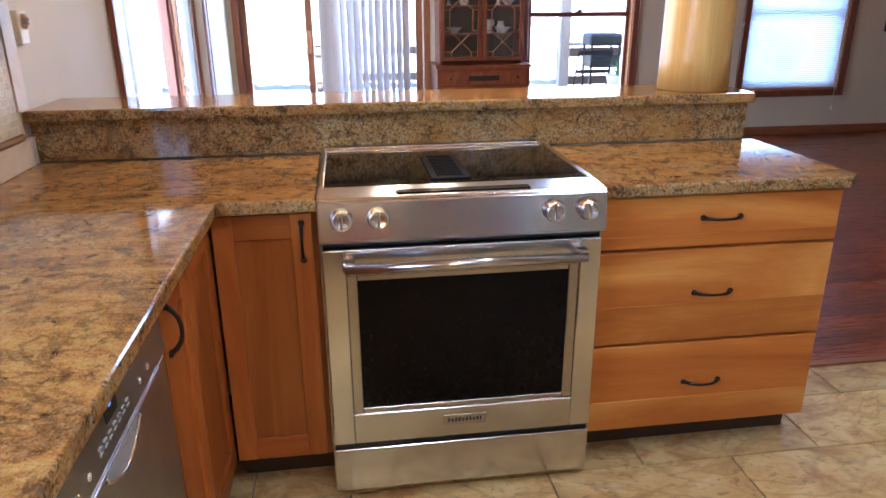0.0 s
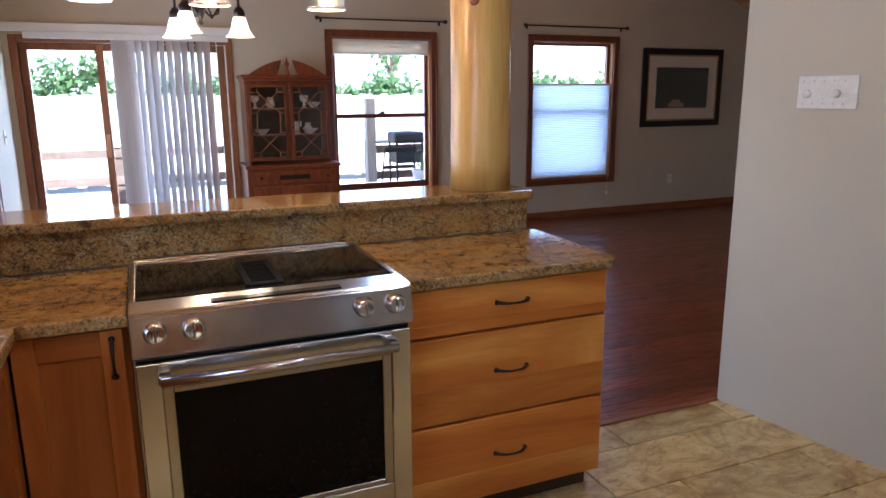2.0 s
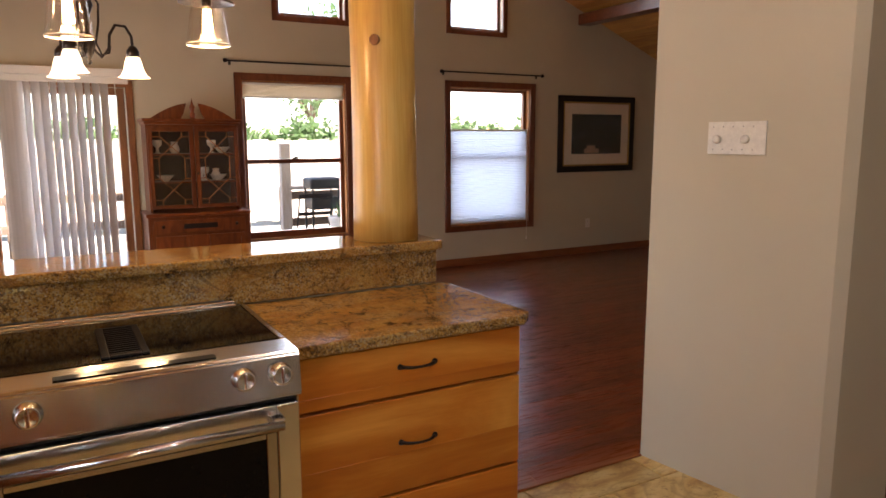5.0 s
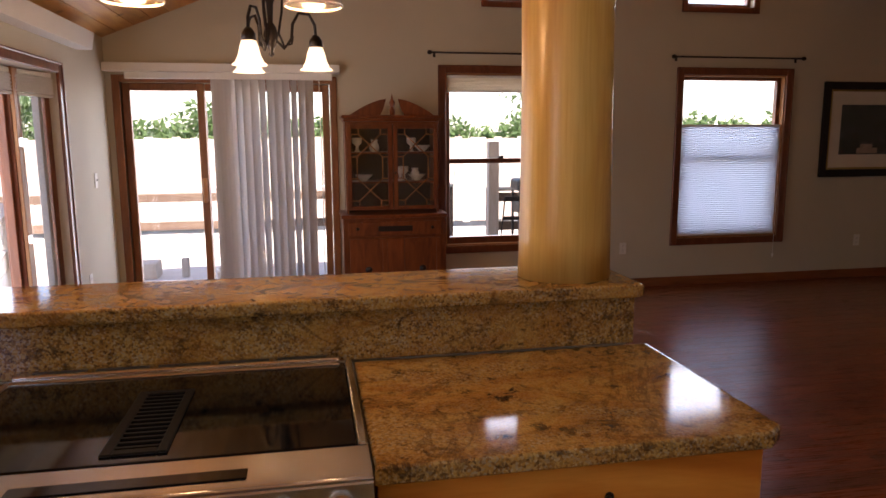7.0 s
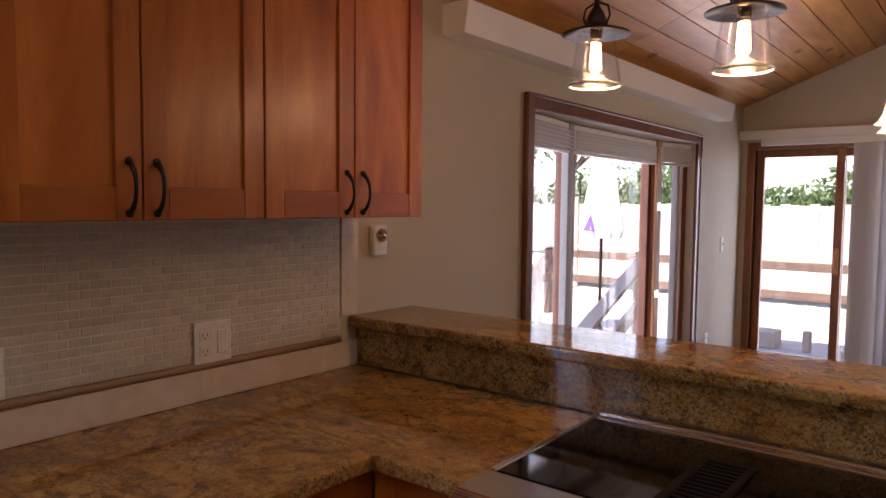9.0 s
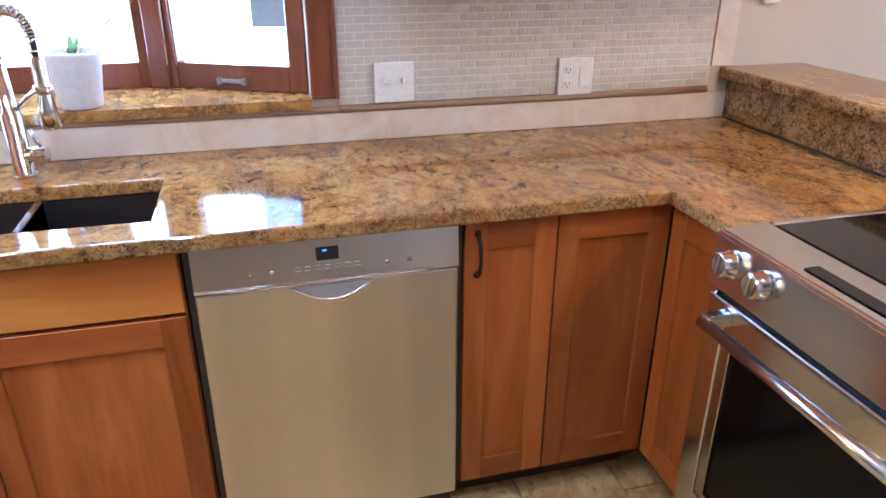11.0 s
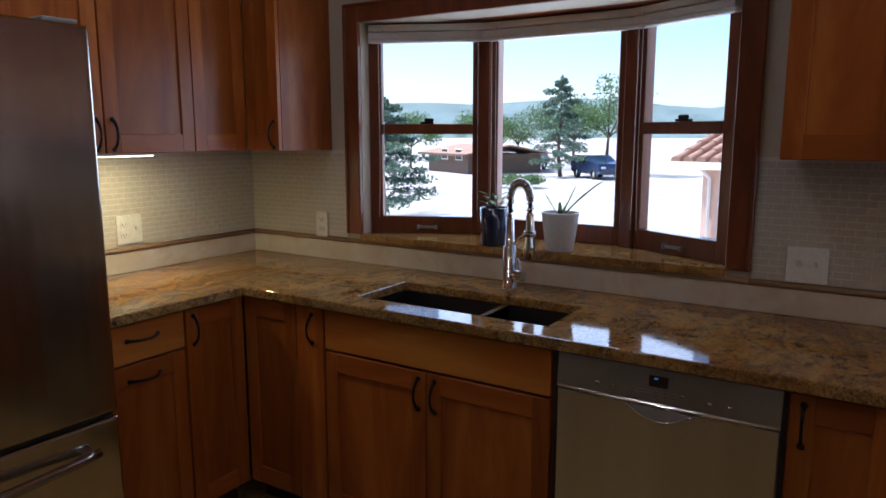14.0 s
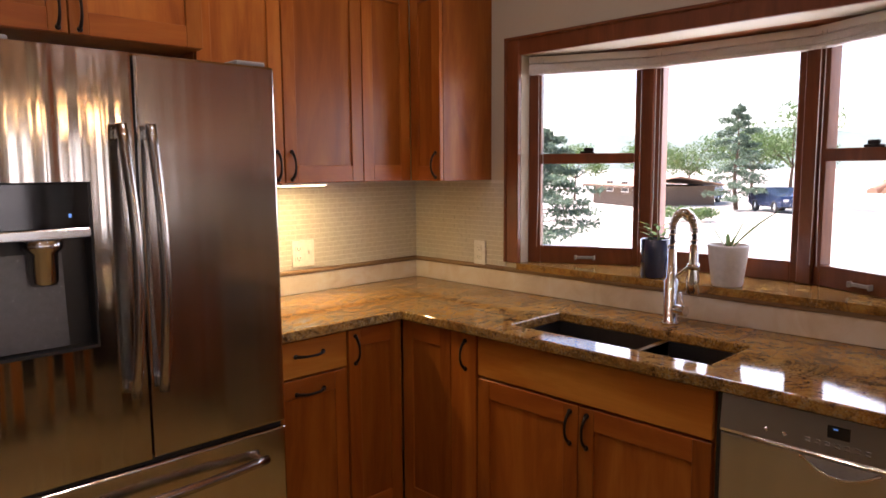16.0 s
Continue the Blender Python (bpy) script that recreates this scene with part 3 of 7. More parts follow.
shaker(c, 0.022, 0.292, 0.112, 0.868, 0)
d = part("door", boxes([(0.296, 0.424, -0.02, 0, 0.112, 0.868)], 0.002), M_CAB, c)
handle(d, 0.372, 0.79, 0.105, False, -0.02)

# south run
c = base_cabinet(facing_north(0.893, SF), 0.27, "cherry corner cabinet with one narrow door", 0.56)
shaker(c, 0.004, 0.262, 0.112, 0.868, 0, pull=(0.034, 0.79))
c = base_cabinet(facing_north(1.232, SF), 0.337, "cherry cabinet with one drawer above a door", 0.56)
slab(c, 0.004, 0.333, 0.738, 0.868, 0, M_CABX, 1)
shaker(c, 0.004, 0.333, 0.112, 0.728, 0)
handle(c, 0.168, 0.675, 0.115, True, -0.02)


# ---- worktops ----
def stone_edge(ob):
    """Give the cut edge of a slab the coarser, paler grain of the stone."""
    ob.data.materials.append(M_GRANITE2)
    for p in ob.data.polygons:
        if abs(p.normal.z) < 0.8:
            p.material_index = 1
    return ob


def worktop(name, outline, holes, label, z1=CT, t=0.036):
    """A slab with an eased, slightly uneven edge; outline and holes as corner lists."""
    bm = bmesh.new()
    if not holes:
        prism(bm, [(x, y, z1 - t) for x, y in outline], (0, 0, t))
    else:
        for q in outline:
            prism(bm, [(x, y, z1 - t) for x, y in q], (0, 0, t))
        bmesh.ops.remove_doubles(bm, verts=bm.verts[:], dist=1e-5)
    bmesh.ops.recalc_face_normals(bm, faces=bm.faces[:])
    top = [e for e in bm.edges if all(abs(v.co.z - z1) < 1e-4 or abs(v.co.z - z1 + t) < 1e-4 for v in e.verts) and abs(e.verts[0].co.z - e.verts[1].co.z) < 1e-4 and len(e.link_faces) == 2 and abs(e.link_faces[0].normal.dot(e.link_faces[1].normal)) < 0.5]
    bmesh.ops.bevel(bm, geom=top, offset=0.009, segments=3, affect='EDGES', profile=0.6)
    for f in bm.faces:
        f.smooth = False
    return tagged(stone_edge(part(name, bm, M_GRANITE)), label, "worktop")


SK = (0.245, 0.535, -1.92, -1.185)      # sink cut-out x0 x1 y0 y1
bm = bmesh.new()
# L-shaped counter with a rectangular sink opening, cut from one sheet
xs, ys = [0.004, SK[0], SK[1], 0.65, 1.243], [-3.012, -2.386, SK[2], SK[3], 0.0, 0.584]
xs2 = [0.004, SK[0], SK[1], 0.65, 0.903]
def cell_in(i, j, xx):
    if j == 0:
        return True
    if j == 4:
        return xx[i + 1] <= 0.904
    if i == 3:
        return False
    return not (i == 1 and j == 2)
for j in range(5):
    xx = xs if j == 0 else xs2
    for i in range(4):
        if cell_in(i, j, xx):
            prism(bm, [(xx[i], ys[j], CT - 0.036), (xx[i + 1], ys[j], CT - 0.036), (xx[i + 1], ys[j + 1], CT - 0.036), (xx[i], ys[j + 1], CT - 0.036)], (0, 0, 0.036))
bmesh.ops.remove_doubles(bm, verts=bm.verts[:], dist=1e-5)
inner = [f for f in bm.faces if abs(f.normal.z) < 0.5 and all(len(e.link_faces) > 2 or e.link_faces for e in f.edges) and sum(1 for g in bm.faces if g is not f and {v for v in g.verts} == {v for v in f.verts})]
bmesh.ops.delete(bm, geom=inner, context='FACES_ONLY')
bmesh.ops.recalc_face_normals(bm, faces=bm.faces[:])
rim = [e for e in bm.edges if len(e.link_faces) == 2 and abs(e.verts[0].co.z - e.verts[1].co.z) < 1e-4 and abs(e.link_faces[0].normal.dot(e.link_faces[1].normal)) < 0.5]
bmesh.ops.bevel(bm, geom=rim, offset=0.008, segments=3, affect='EDGES', profile=0.6)
tagged(stone_edge(part("granite_worktop", bm, M_GRANITE)), "polished gold and brown granite L-shaped worktop", "worktop")
worktop("granite_worktop", [(1.680, 0.0), (2.430, 0.0), (2.466, 0.03), (2.466, 0.584), (1.680, 0.584)], None, "polished granite worktop beside the range")

# raised bar: low wall, granite riser and bar top
structure("wall_bar", boxes([(0.004, 2.415, 0.607, 0.76, 0, 1.044)]), M_WALL, "low painted wall behind the peninsula", "wall")
tagged(part("granite_splash", boxes([(0.004, 2.428, 0.585, 0.605, CT + 0.002, 1.046)], 0.002), M_GRANITE2), "granite riser between worktop and bar", "backsplash")
worktop("granite_bar_top", [(0.004, 0.55), (2.43, 0.55), (2.44, 0.56), (2.44, 0.87), (0.004, 0.87)], None, "polished granite raised bar top", 1.083)

# log post through the bar end
bm = bmesh.new()
zs = [1.084 + i * 0.12 for i in range(21)]
prof = []
for z in zs:
    prof.append((0.128 + 0.004 * math.sin(z * 3.1) - 0.004 * (z - 1.08), z))
lathe(bm, prof, (0, 0, 0), 40)
for v in bm.verts:
    d = Vector((v.co.x, v.co.y, 0))
    if d.length > 1e-4:
        v.co += d.normalized() * 0.006 * noise.noise(Vector((v.co.x * 7, v.co.y * 7, v.co.z * 1.1)))
lg = part("trunk", bm, M_LOG)
post = thing("log_post", (2.272, 0.715, 0), "peeled and varnished pine log post standing on the bar", "post")
lg.parent = post


# ---- windows and doors ----
def window_unit(name, m, w, z0, z1, mat, label, stile=0.05, bottom=0.06, top=0.05, mid=None, depth=0.05, latch=False):
    """A glazed unit: local x along the wall, +y to the outside."""
    t = thing(name, m, label, "window", "", "structure")
    part("window_frame", boxes([(0, stile, 0, depth, z0, z1), (w - stile, w, 0, depth, z0, z1), (stile, w - stile, 0.001, depth, z0, z0 + bottom), (stile, w - stile, 0.001, depth, z1 - top, z1)], 0.003), mat, t)
    zs = [z0 + bottom, z1 - top]
    if mid:
        part("meeting_rail", boxes([(stile, w - stile, -0.006, depth * 0.8, mid - 0.022, mid + 0.022)], 0.003), mat, t)
        zs = [z0 + bottom, mid - 0.022, mid + 0.022, z1 - top]
        part("lock", boxes([(w / 2 - 0.03, w / 2 + 0.03, 0.0, 0.03, mid + 0.0225, mid + 0.032), (w / 2 - 0.012, w / 2 + 0.03, -0.004, 0.01, mid + 0.032, mid + 0.046)], 0.003), M_BRONZE, t, "dark bronze sash lock")
    if latch:
        part("sash_lift", boxes([(w / 2 - 0.045, w / 2 + 0.045, -0.012, 0.0, z0 + 0.022, z0 + 0.034), (w / 2 - 0.045, w / 2 - 0.035, -0.02, 0.0, z0 + 0.018, z0 + 0.038), (w / 2 + 0.035, w / 2 + 0.045, -0.02, 0.0, z0 + 0.018, z0 + 0.038)], 0.002), M_GREYPL, t, "metal sash lift")
    for a, b in zip(zs[::2], zs[1::2]):
        g = part("pane", boxes([(stile - 0.004, w - stile + 0.004, depth * 0.5, depth * 0.5 + 0.004, a - 0.004, b + 0.004)]), M_GLASS, t)
        g.visible_shadow = False
    return t


def casing(name, m, w, z0, z1, width, mat, label, proud=0.02, foot=True):
    """Trim round an opening on the room side: local x along the wall, -y to the room."""
    rows = [(-width, 0, -proud, -0.001, z0 - (width if foot else 0), z1 + width), (w, w + width, -proud, -0.001, z0 - (width if foot else 0), z1 + width), (0, w, -proud + 0.001, -0.001, z1, z1 + width)]
    rows += [(-width, -width + 0.014, -proud - 0.008, -proud + 0.001, z0 - (width if foot else 0), z1 + width), (w + width - 0.014, w + width, -proud - 0.008, -proud + 0.001, z0 - (width if foot else 0), z1 + width), (-width, w + width, -proud - 0.008, -proud + 0.001, z1 + width - 0.014, z1 + width)]
    if foot:
        rows.append((0, w, -proud + 0.001, -0.001, z0 - width, z0))
    return tagged(_posed(part(name, boxes(rows, 0.003), mat), m), label, "trim", "", "structure")


def _posed(ob, m):
    ob.matrix_basis = m if isinstance(m, Matrix) else pose(*m)
    return ob


def mini_blind(m, w, z0, z1, label, cords=True):
    """A raised stack of slats under a head rail, local x along the window."""
    t = thing("mini_blind", m, label, "blind", "raised blinds")
    part("head_rail", boxes([(0.004, w - 0.004, -0.03, 0.0, z1 - 0.03, z1)], 0.003), M_WHITE, t)
    n = 15
    for i in range(n):
        z = z1 - 0.034 - (z1 - z0 - 0.055) * i / n
        part("slat", boxes([(0.006 + 0.002 * (i % 2), w - 0.006, -0.034 - 0.003 * (i % 3), -0.003, z - 0.0055, z)]), M_BLIND, t)
    part("bottom_rail", boxes([(0.004, w - 0.004, -0.036, 0.0, z0, z0 + 0.018)], 0.004), M_BLIND, t)
    if cords:
        bm = bmesh.new()
        for k in range(2):
            sweep(bm, [(0.05 + 0.02 * k, -0.036, z1 - 0.02), (0.052 + 0.02 * k, -0.038, 1.35), (0.045 + 0.03 * k, -0.034, 1.12)], 0.0014, 5)
        part("cord", bm, M_BLIND, t)
    return t


def bay(prefix, wx, thick, op, depth, j0, j1, mat, matx, sill_mat, sill_label, mid, blind_z, first):
    """Three glazed sides of a shallow bay beyond the west wall."""
    y0, y1, z0, z1 = op
    ox = wx - thick
    pts = [(wx - 0.05, y0 + 0.004), (wx - depth, j0), (wx - depth, j1), (wx - 0.05, y1 - 0.004)]
    for i, (a, b) in enumerate(zip(pts, pts[1:])):
        dx, dy = b[0] - a[0], b[1] - a[1]
        w, ang = math.hypot(dx, dy), math.degrees(math.atan2(dy, dx))
        m = pose(a[0], a[1], 0, 0, 0, ang)
        side = i != 1
        window_unit("window_%d" % (first + i), m, w, z0 + 0.012, z1, mat, "dark red wood %s window of the %s bay" % ("double-hung" if side else "fixed centre", prefix), 0.062 if not side else 0.055, 0.075, 0.05, mid if side else None, 0.05, side)
        mini_blind(m, w, blind_z, z1 - 0.006, "white mini blind drawn up over the %s bay window" % prefix)
        if i:
            post_bm = boxes([(-0.028, 0.028, -0.026, 0.075, z0 + 0.012, z1)], 0.004)
            _posed(tagged(part("mullion", post_bm, mat), "dark red corner mullion of the bay window", "trim", "", "structure"), pose(a[0], a[1], 0, 0, 0, (ang + math.degrees(math.atan2(pts[i][1] - pts[i - 1][1], pts[i][0] - pts[i - 1][0]))) / 2))
    out = [(wx + 0.0, y0), (wx - 0.05, y0), (wx - depth - 0.06, j0 - 0.02), (wx - depth - 0.06, j1 + 0.02), (wx - 0.05, y1), (wx + 0.0, y1)]
    bm = bmesh.new()
    prism(bm, [(x, y, z1 + 0.001) for x, y in out], (0, 0, 0.03))
    tagged(part("soffit", bm, M_CABY), "stained wood head board of the bay window", "trim", "", "structure")
    bm = bmesh.new()
    sill = [(wx + 0.032, y0 + 0.002), (wx - 0.05, y0 + 0.002), (wx - depth - 0.06, j0 - 0.02), (wx - depth - 0.06, j1 + 0.02), (wx - 0.05, y1 - 0.002), (wx + 0.032, y1 - 0.002)]
    prism(bm, [(x, y, z0 - 0.016) for x, y in sill], (0, 0, 0.028))
    tagged(part("window_sill", bm, sill_mat), sill_label, "sill", "", "structure")
    # outside closing box under and over the bay
    bm = bmesh.new()
    prism(bm, [(x - 0.004, y, z0 - 0.22) for x, y in out[1:5]], (0, 0, 0.2))
    prism(bm, [(x - 0.004, y, z1 + 0.035) for x, y in out[1:5]], (0, 0, 0.2))
    tagged(part("bay_shell", bm, M_STUCCO), "stucco shell of the bay window", "wall", "", "structure")


bay("kitchen", 0.0, 0.16, KW, 0.27, -1.855, -1.205, M_TRIM, M_TRIMX, M_GRANITE, "granite sill of the bay window", 1.508, 1.872, 1)
casing("trim", pose(0, KW[0], 0, 0, 0, 90), KW[1] - KW[0], KW[2] + 0.01, KW[3], 0.078, M_TRIM, "dark red wood casing round the bay window", 0.022, False)
bay("dining", DX, 0.16, WS, 0.15, 2.43, 3.62, M_TRIM, M_TRIMX, M_WHITE, "white sill of the dining bay window", None, 1.735, 4)
casing("trim", pose(DX, WS[0], 0, 0, 0, 90), WS[1] - WS[0], WS[2], WS[3], 0.07, M_TRIM, "dark red wood casing round the dining bay", 0.022, True)
bm = boxes([(DX - 0.145, DX - 0.10, 2.325, 2.385, WS[2] + 0.02, WS[3])], 0.004)
tagged(part("mullion", bm, M_GREYPL), "grey metal screen stile in the dining bay", "trim", "", "structure")
bm = boxes([(DX - 0.165, DX - 0.105, 3.60, 3.685, WS[2] + 0.02, WS[3])], 0.004)
mu = tagged(part("mullion", bm, M_DOORWOOD), "golden wood post in the dining bay", "trim", "", "structure")
tagged(part("mullion", boxes([(DX - 0.11, DX - 0.065, 3.875, 3.925, WS[2] + 0.02, WS[3])], 0.004), M_GREYPL), "grey metal screen stile in the dining bay", "trim", "", "structure")
for z in (0.82, 1.42):
    part("hinge", boxes([(DX - 0.107, DX - 0.095, 3.605, 3.65, z, z + 0.06)], 0.003), M_CHROME, mu, "steel hinge")

for nm, wd, first in (("one", W2, 7), ("two", W3, 8)):
    w = wd[1] - wd[0]
    window_unit("window_%d" % first, pose(wd[0], NY + 0.06, 0), w, wd[2], wd[3], M_TRIM, "dark red double-hung window", 0.05, 0.075, 0.045, 1.25, 0.05)
    casing("trim", pose(wd[0], NY, 0), w, wd[2], wd[3], 0.068, M_TRIM, "dark red wood window casing")
    tagged(part("jamb", boxes([(wd[0] + 0.0, wd[0] + 0.012, NY + 0.001, NY + 0.06, wd[2], wd[3]), (wd[1] - 0.012, wd[1], NY + 0.001, NY + 0.06, wd[2], wd[3]), (wd[0] + 0.012, wd[1] - 0.012, NY + 0.001, NY + 0.06, wd[3] - 0.012, wd[3]), (wd[0] + 0.012, wd[1] - 0.012, NY + 0.001, NY + 0.06, wd[2], wd[2] + 0.012)]), M_DOORWOOD), "golden wood window jamb lining", "trim", "", "structure")
for wd, first in ((U2, 9), (U3, 10)):
    w = wd[1] - wd[0]
    window_unit("window_%d" % first, pose(wd[0], NY + 0.05, 0), w, wd[2], wd[3], M_TRIM, "small dark red high window", 0.035, 0.035, 0.035)
    casing("trim", pose(wd[0], NY, 0), w, wd[2], wd[3], 0.055, M_TRIM, "dark red casing of the high window")


def pleated_shade(x0, x1, z0, z1, label, pitch=0.02, cloth=None):
    t = thing("cellular_shade", (x0, NY + 0.03, 0), label, "window shade")
    w = x1 - x0
    part("head_rail", boxes([(0, w, -0.018, 0.018, z1, z1 + 0.022)], 0.003), M_WHITE, t)
    n = max(3, int((z1 - z0) / pitch))
    bm = bmesh.new()
    for s in (1, -1):
        last = None
        for i in range(2 * n + 1):
            z = z0 + (z1 - z0) * i / (2 * n)
            y = s * (0.004 + (0.009 if i % 2 else 0.0))
            row = (bm.verts.new((0.004, y, z)), bm.verts.new((w - 0.004, y, z)))
            if last:
                bm.faces.new((last[0], last[1], row[1], row[0]))
            last = row
    part("fabric", bm, cloth or M_CELL, t)
    part("bottom_rail", boxes([(0.002, w - 0.002, -0.014, 0.014, z0 - 0.016, z0)], 0.003), M_WHITE, t)
    return t


pleated_shade(W2[0] + 0.016, W2[1] - 0.016, 1.885, 1.995, "cream cellular shade drawn up", 0.012, M_CREAM)
sh = pleated_shade(W3[0] + 0.016, W3[1] - 0.016, 0.505, 1.555, "white cellular shade lowered from the top")
bm = bmesh.new()
sweep(bm, [(1.03, -0.07, 1.3), (1.035, -0.075, 0.8), (1.03, -0.075, 0.27)], 0.002, 5)
lathe(bm, [(0.001, 0.30), (0.009, 0.285), (0.009, 0.262), (0.004, 0.25)], (1.03, -0.075, 0), 8)
part("cord", bm, M_WHITE, sh, "white pull cord with a tassel")


def curtain_rod(x0, x1, z):
    t = thing("curtain_rod", (x0, NY - 0.06, z), "thin dark curtain rod above the window", "curtain rod", "curtain rods")
    w = x1 - x0
    bm = bmesh.new()
    sweep(bm, [(0, 0, 0), (w, 0, 0)], 0.008, 8)
    part("rod", bm, M_BRONZE, t)
    for x in (0, w):
        bm = bmesh.new()
        lathe(bm, [(0.001, -0.022), (0.016, -0.016), (0.02, 0.0), (0.016, 0.016), (0.001, 0.022)], (x, 0, 0), 10, "x")
        part("finial", bm, M_BRONZE, t)
    for x in (0.05, w - 0.05):
        part("bracket", boxes([(x - 0.006, x + 0.006, 0, 0.059, -0.006, 0.006), (x - 0.012, x + 0.012, 0.052, 0.0595, -0.035, 0.012)], 0.002), M_BRONZE, t)


curtain_rod(2.655, 4.02, 2.205)
curtain_rod(4.98, 6.35, 2.205)

# sliding glass door in the gable wall
door = thing("door_1", (SLD[0], NY, 0), "golden wood sliding glass patio door, one side behind blinds", "sliding door", "", "structure")
w = SLD[1] - SLD[0]
part("door_frame", boxes([(-0.06, 0.0, -0.02, 0.14, 0, 1.99), (w, w + 0.06, -0.02, 0.14, 0, 1.99), (0, w, -0.02, 0.14, 1.93, 1.99), (0, w, 0.02, 0.14, 0.0, 0.03)], 0.004), M_DOORFRAME, door)
for x0, x1, y in ((0.004, 0.66, 0.03), (0.60, w - 0.004, 0.085)):
    sash = part("sash", boxes([(x0, x0 + 0.062, y, y + 0.045, 0.032, 1.928), (x1 - 0.062, x1, y, y + 0.045, 0.032, 1.928), (x0 + 0.062, x1 - 0.062, y, y + 0.045, 0.032, 0.14), (x0 + 0.062, x1 - 0.062, y, y + 0.045, 1.865, 1.928)], 0.004), M_DOORFRAME, door)
    g = part("pane", boxes([(x0 + 0.058, x1 - 0.058, y + 0.02, y + 0.025, 0.136, 1.869)]), M_GLASS, sash)
    g.visible_shadow = False
part("door_handle", boxes([(0.61, 0.645, 0.0, 0.03, 0.92, 1.13), (0.618, 0.637, -0.03, 0.0, 0.94, 0.96), (0.618, 0.637, -0.03, 0.0, 1.09, 1.11), (0.618, 0.637, -0.042, -0.028, 0.94, 1.11)], 0.006), M_DOORWOOD, door, "worn wooden pull handle")
part("latch", boxes([(0.735, 0.80, 0.07, 0.084, 1.16, 1.20), (0.76, 0.80, 0.06, 0.075, 1.20, 1.26)], 0.004), M_CHROME, door, "chrome door latch")
part("screen_edge", boxes([(0.745, 0.765, 0.055, 0.075, 0.032, 1.92)], 0.003), M_BLACK, door, "black screen door edge")

# valances
tagged(part("valance", boxes([(DX + 0.003, 1.866, NY - 0.105, NY - 0.001, 2.012, 2.082)], 0.004), M_WHITE), "long white blind valance over the patio door", "valance")
val = thing("vertical_blind", (0.83, NY - 0.065, 0), "pale grey vertical vane blind half drawn across the door", "blind")
part("track", boxes([(-0.7, 0.97, -0.02, 0.02, 1.955, 2.011)], 0.003), M_WHITE, val)
VX = [0.012, 0.035, 0.06, 0.09, 0.12, 0.19, 0.255, 0.32, 0.385, 0.45, 0.515, 0.58, 0.645, 0.71, 0.775]
for i, vx in enumerate(VX):
    bm = bmesh.new()
    ang = radians(12 + 3 * (i % 3)) if i < 5 else radians(48 + 9 * math.sin(i * 1.7))
    z0, last = 0.035 + 0.006 * (i % 3), None
    for k in range(7):
        u = -1 + k / 3
        lx, ly = 0.044 * u, 0.007 * (1 - u * u)
        x, y = vx + lx * math.cos(ang) - ly * math.sin(ang), lx * math.sin(ang) + ly * math.cos(ang)
        row = [bm.verts.new((x, y, z0)), bm.verts.new((x, y, 1.955)), bm.verts.new((x + 0.001 * math.sin(ang), y - 0.0012, z0)), bm.verts.new((x + 0.001 * math.sin(ang), y - 0.0012, 1.955))]
        if last:
            for a, b in ((0, 1), (3, 2)):
                f = bm.faces.new((last[a], row[a], row[b], last[b]))
                f.smooth = True
        last = row
    part("vane", bm, M_VANE, val)
bm = bmesh.new()
sweep(bm, [(0.86, -0.03, 1.95), (0.865, -0.035, 1.0), (0.86, -0.03, 0.25)], 0.004, 6)
part("wand", bm, M_WHITE, val)
# boxed white cornice along the eave over the dining bay
bm = bmesh.new()
prism(bm, [(DX + 0.001, 1.09, 2.105), (DX + 0.11, 1.09, 2.105), (DX + 0.13, 1.09, 2.225), (DX + 0.001, 1.09, 2.225)], (0, 3.42, 0))
tagged(part("window_cornice", bm, M_WHITE), "long white boxed cornice above the dining bay", "valance")


# ---- upper cabinets ----
def wall_cabinet(m, w, z0, z1, doors, label, depth=0.31, left_end=True):
    t = thing("wall_cabinet", m, label, "cabinet", "kitchen wall cabinets")
    part("body", boxes([(0.001, w - 0.001, 0.001, depth - 0.002, z0, z1)], 0.001), M_CAB, t)
    for a, b, pull in doors:
        shaker(t, a + 0.002, b - 0.002, z0 + 0.001, z1 - 0.002, 0, pull=(a + 0.03, z0 + 0.068) if pull == "l" else (b - 0.03, z0 + 0.068) if pull == "r" else None)
    return t


UZ0, UZ1 = 1.416, 2.245
wall_cabinet(facing_east(0.29, -0.612), 0.592, UZ0, UZ1, [(0, 0.288, "r"), (0.288, 0.592, "l")], "cherry wall cabinet with two shaker doors", 0.29)
wall_cabinet(facing_east(0.29, -0.019), 0.581, UZ0, UZ1, [(0, 0.297, "r"), (0.297, 0.581, "l")], "cherry wall cabinet with two shaker doors", 0.29)
wall_cabinet(facing_east(0.31, -2.682), 0.19, UZ0, UZ1, [(0, 0.19, "r")], "narrow cherry wall cabinet beside the bay window")
wall_cabinet(facing_north(0.971, -2.706), 0.66, UZ0, UZ1, [(0, 0.379, "l"), (0.379, 0.645, None)], "cherry wall cabinet with shaker doors over the counter")
wall_cabinet(facing_north(1.31, -2.706), 0.337, UZ0, UZ1, [(0, 0.337, "r")], "cherry wall cabinet beside the refrigerator")
wall_cabinet(facing_north(2.15, -2.64), 0.838, 1.875, UZ1, [(0, 0.42, "r"), (0.42, 0.838, "l")], "shallow cherry cabinet above the refrigerator", 0.37)
led = thing("under_cabinet_lamp", (0.745, -2.76, UZ0 - 0.014), "slim lit lamp under the wall cabinet", "lamp")
part("housing", boxes([(0, 0.22, -0.03, 0.03, 0.004, 0.0135)], 0.002), M_WHITE, led)
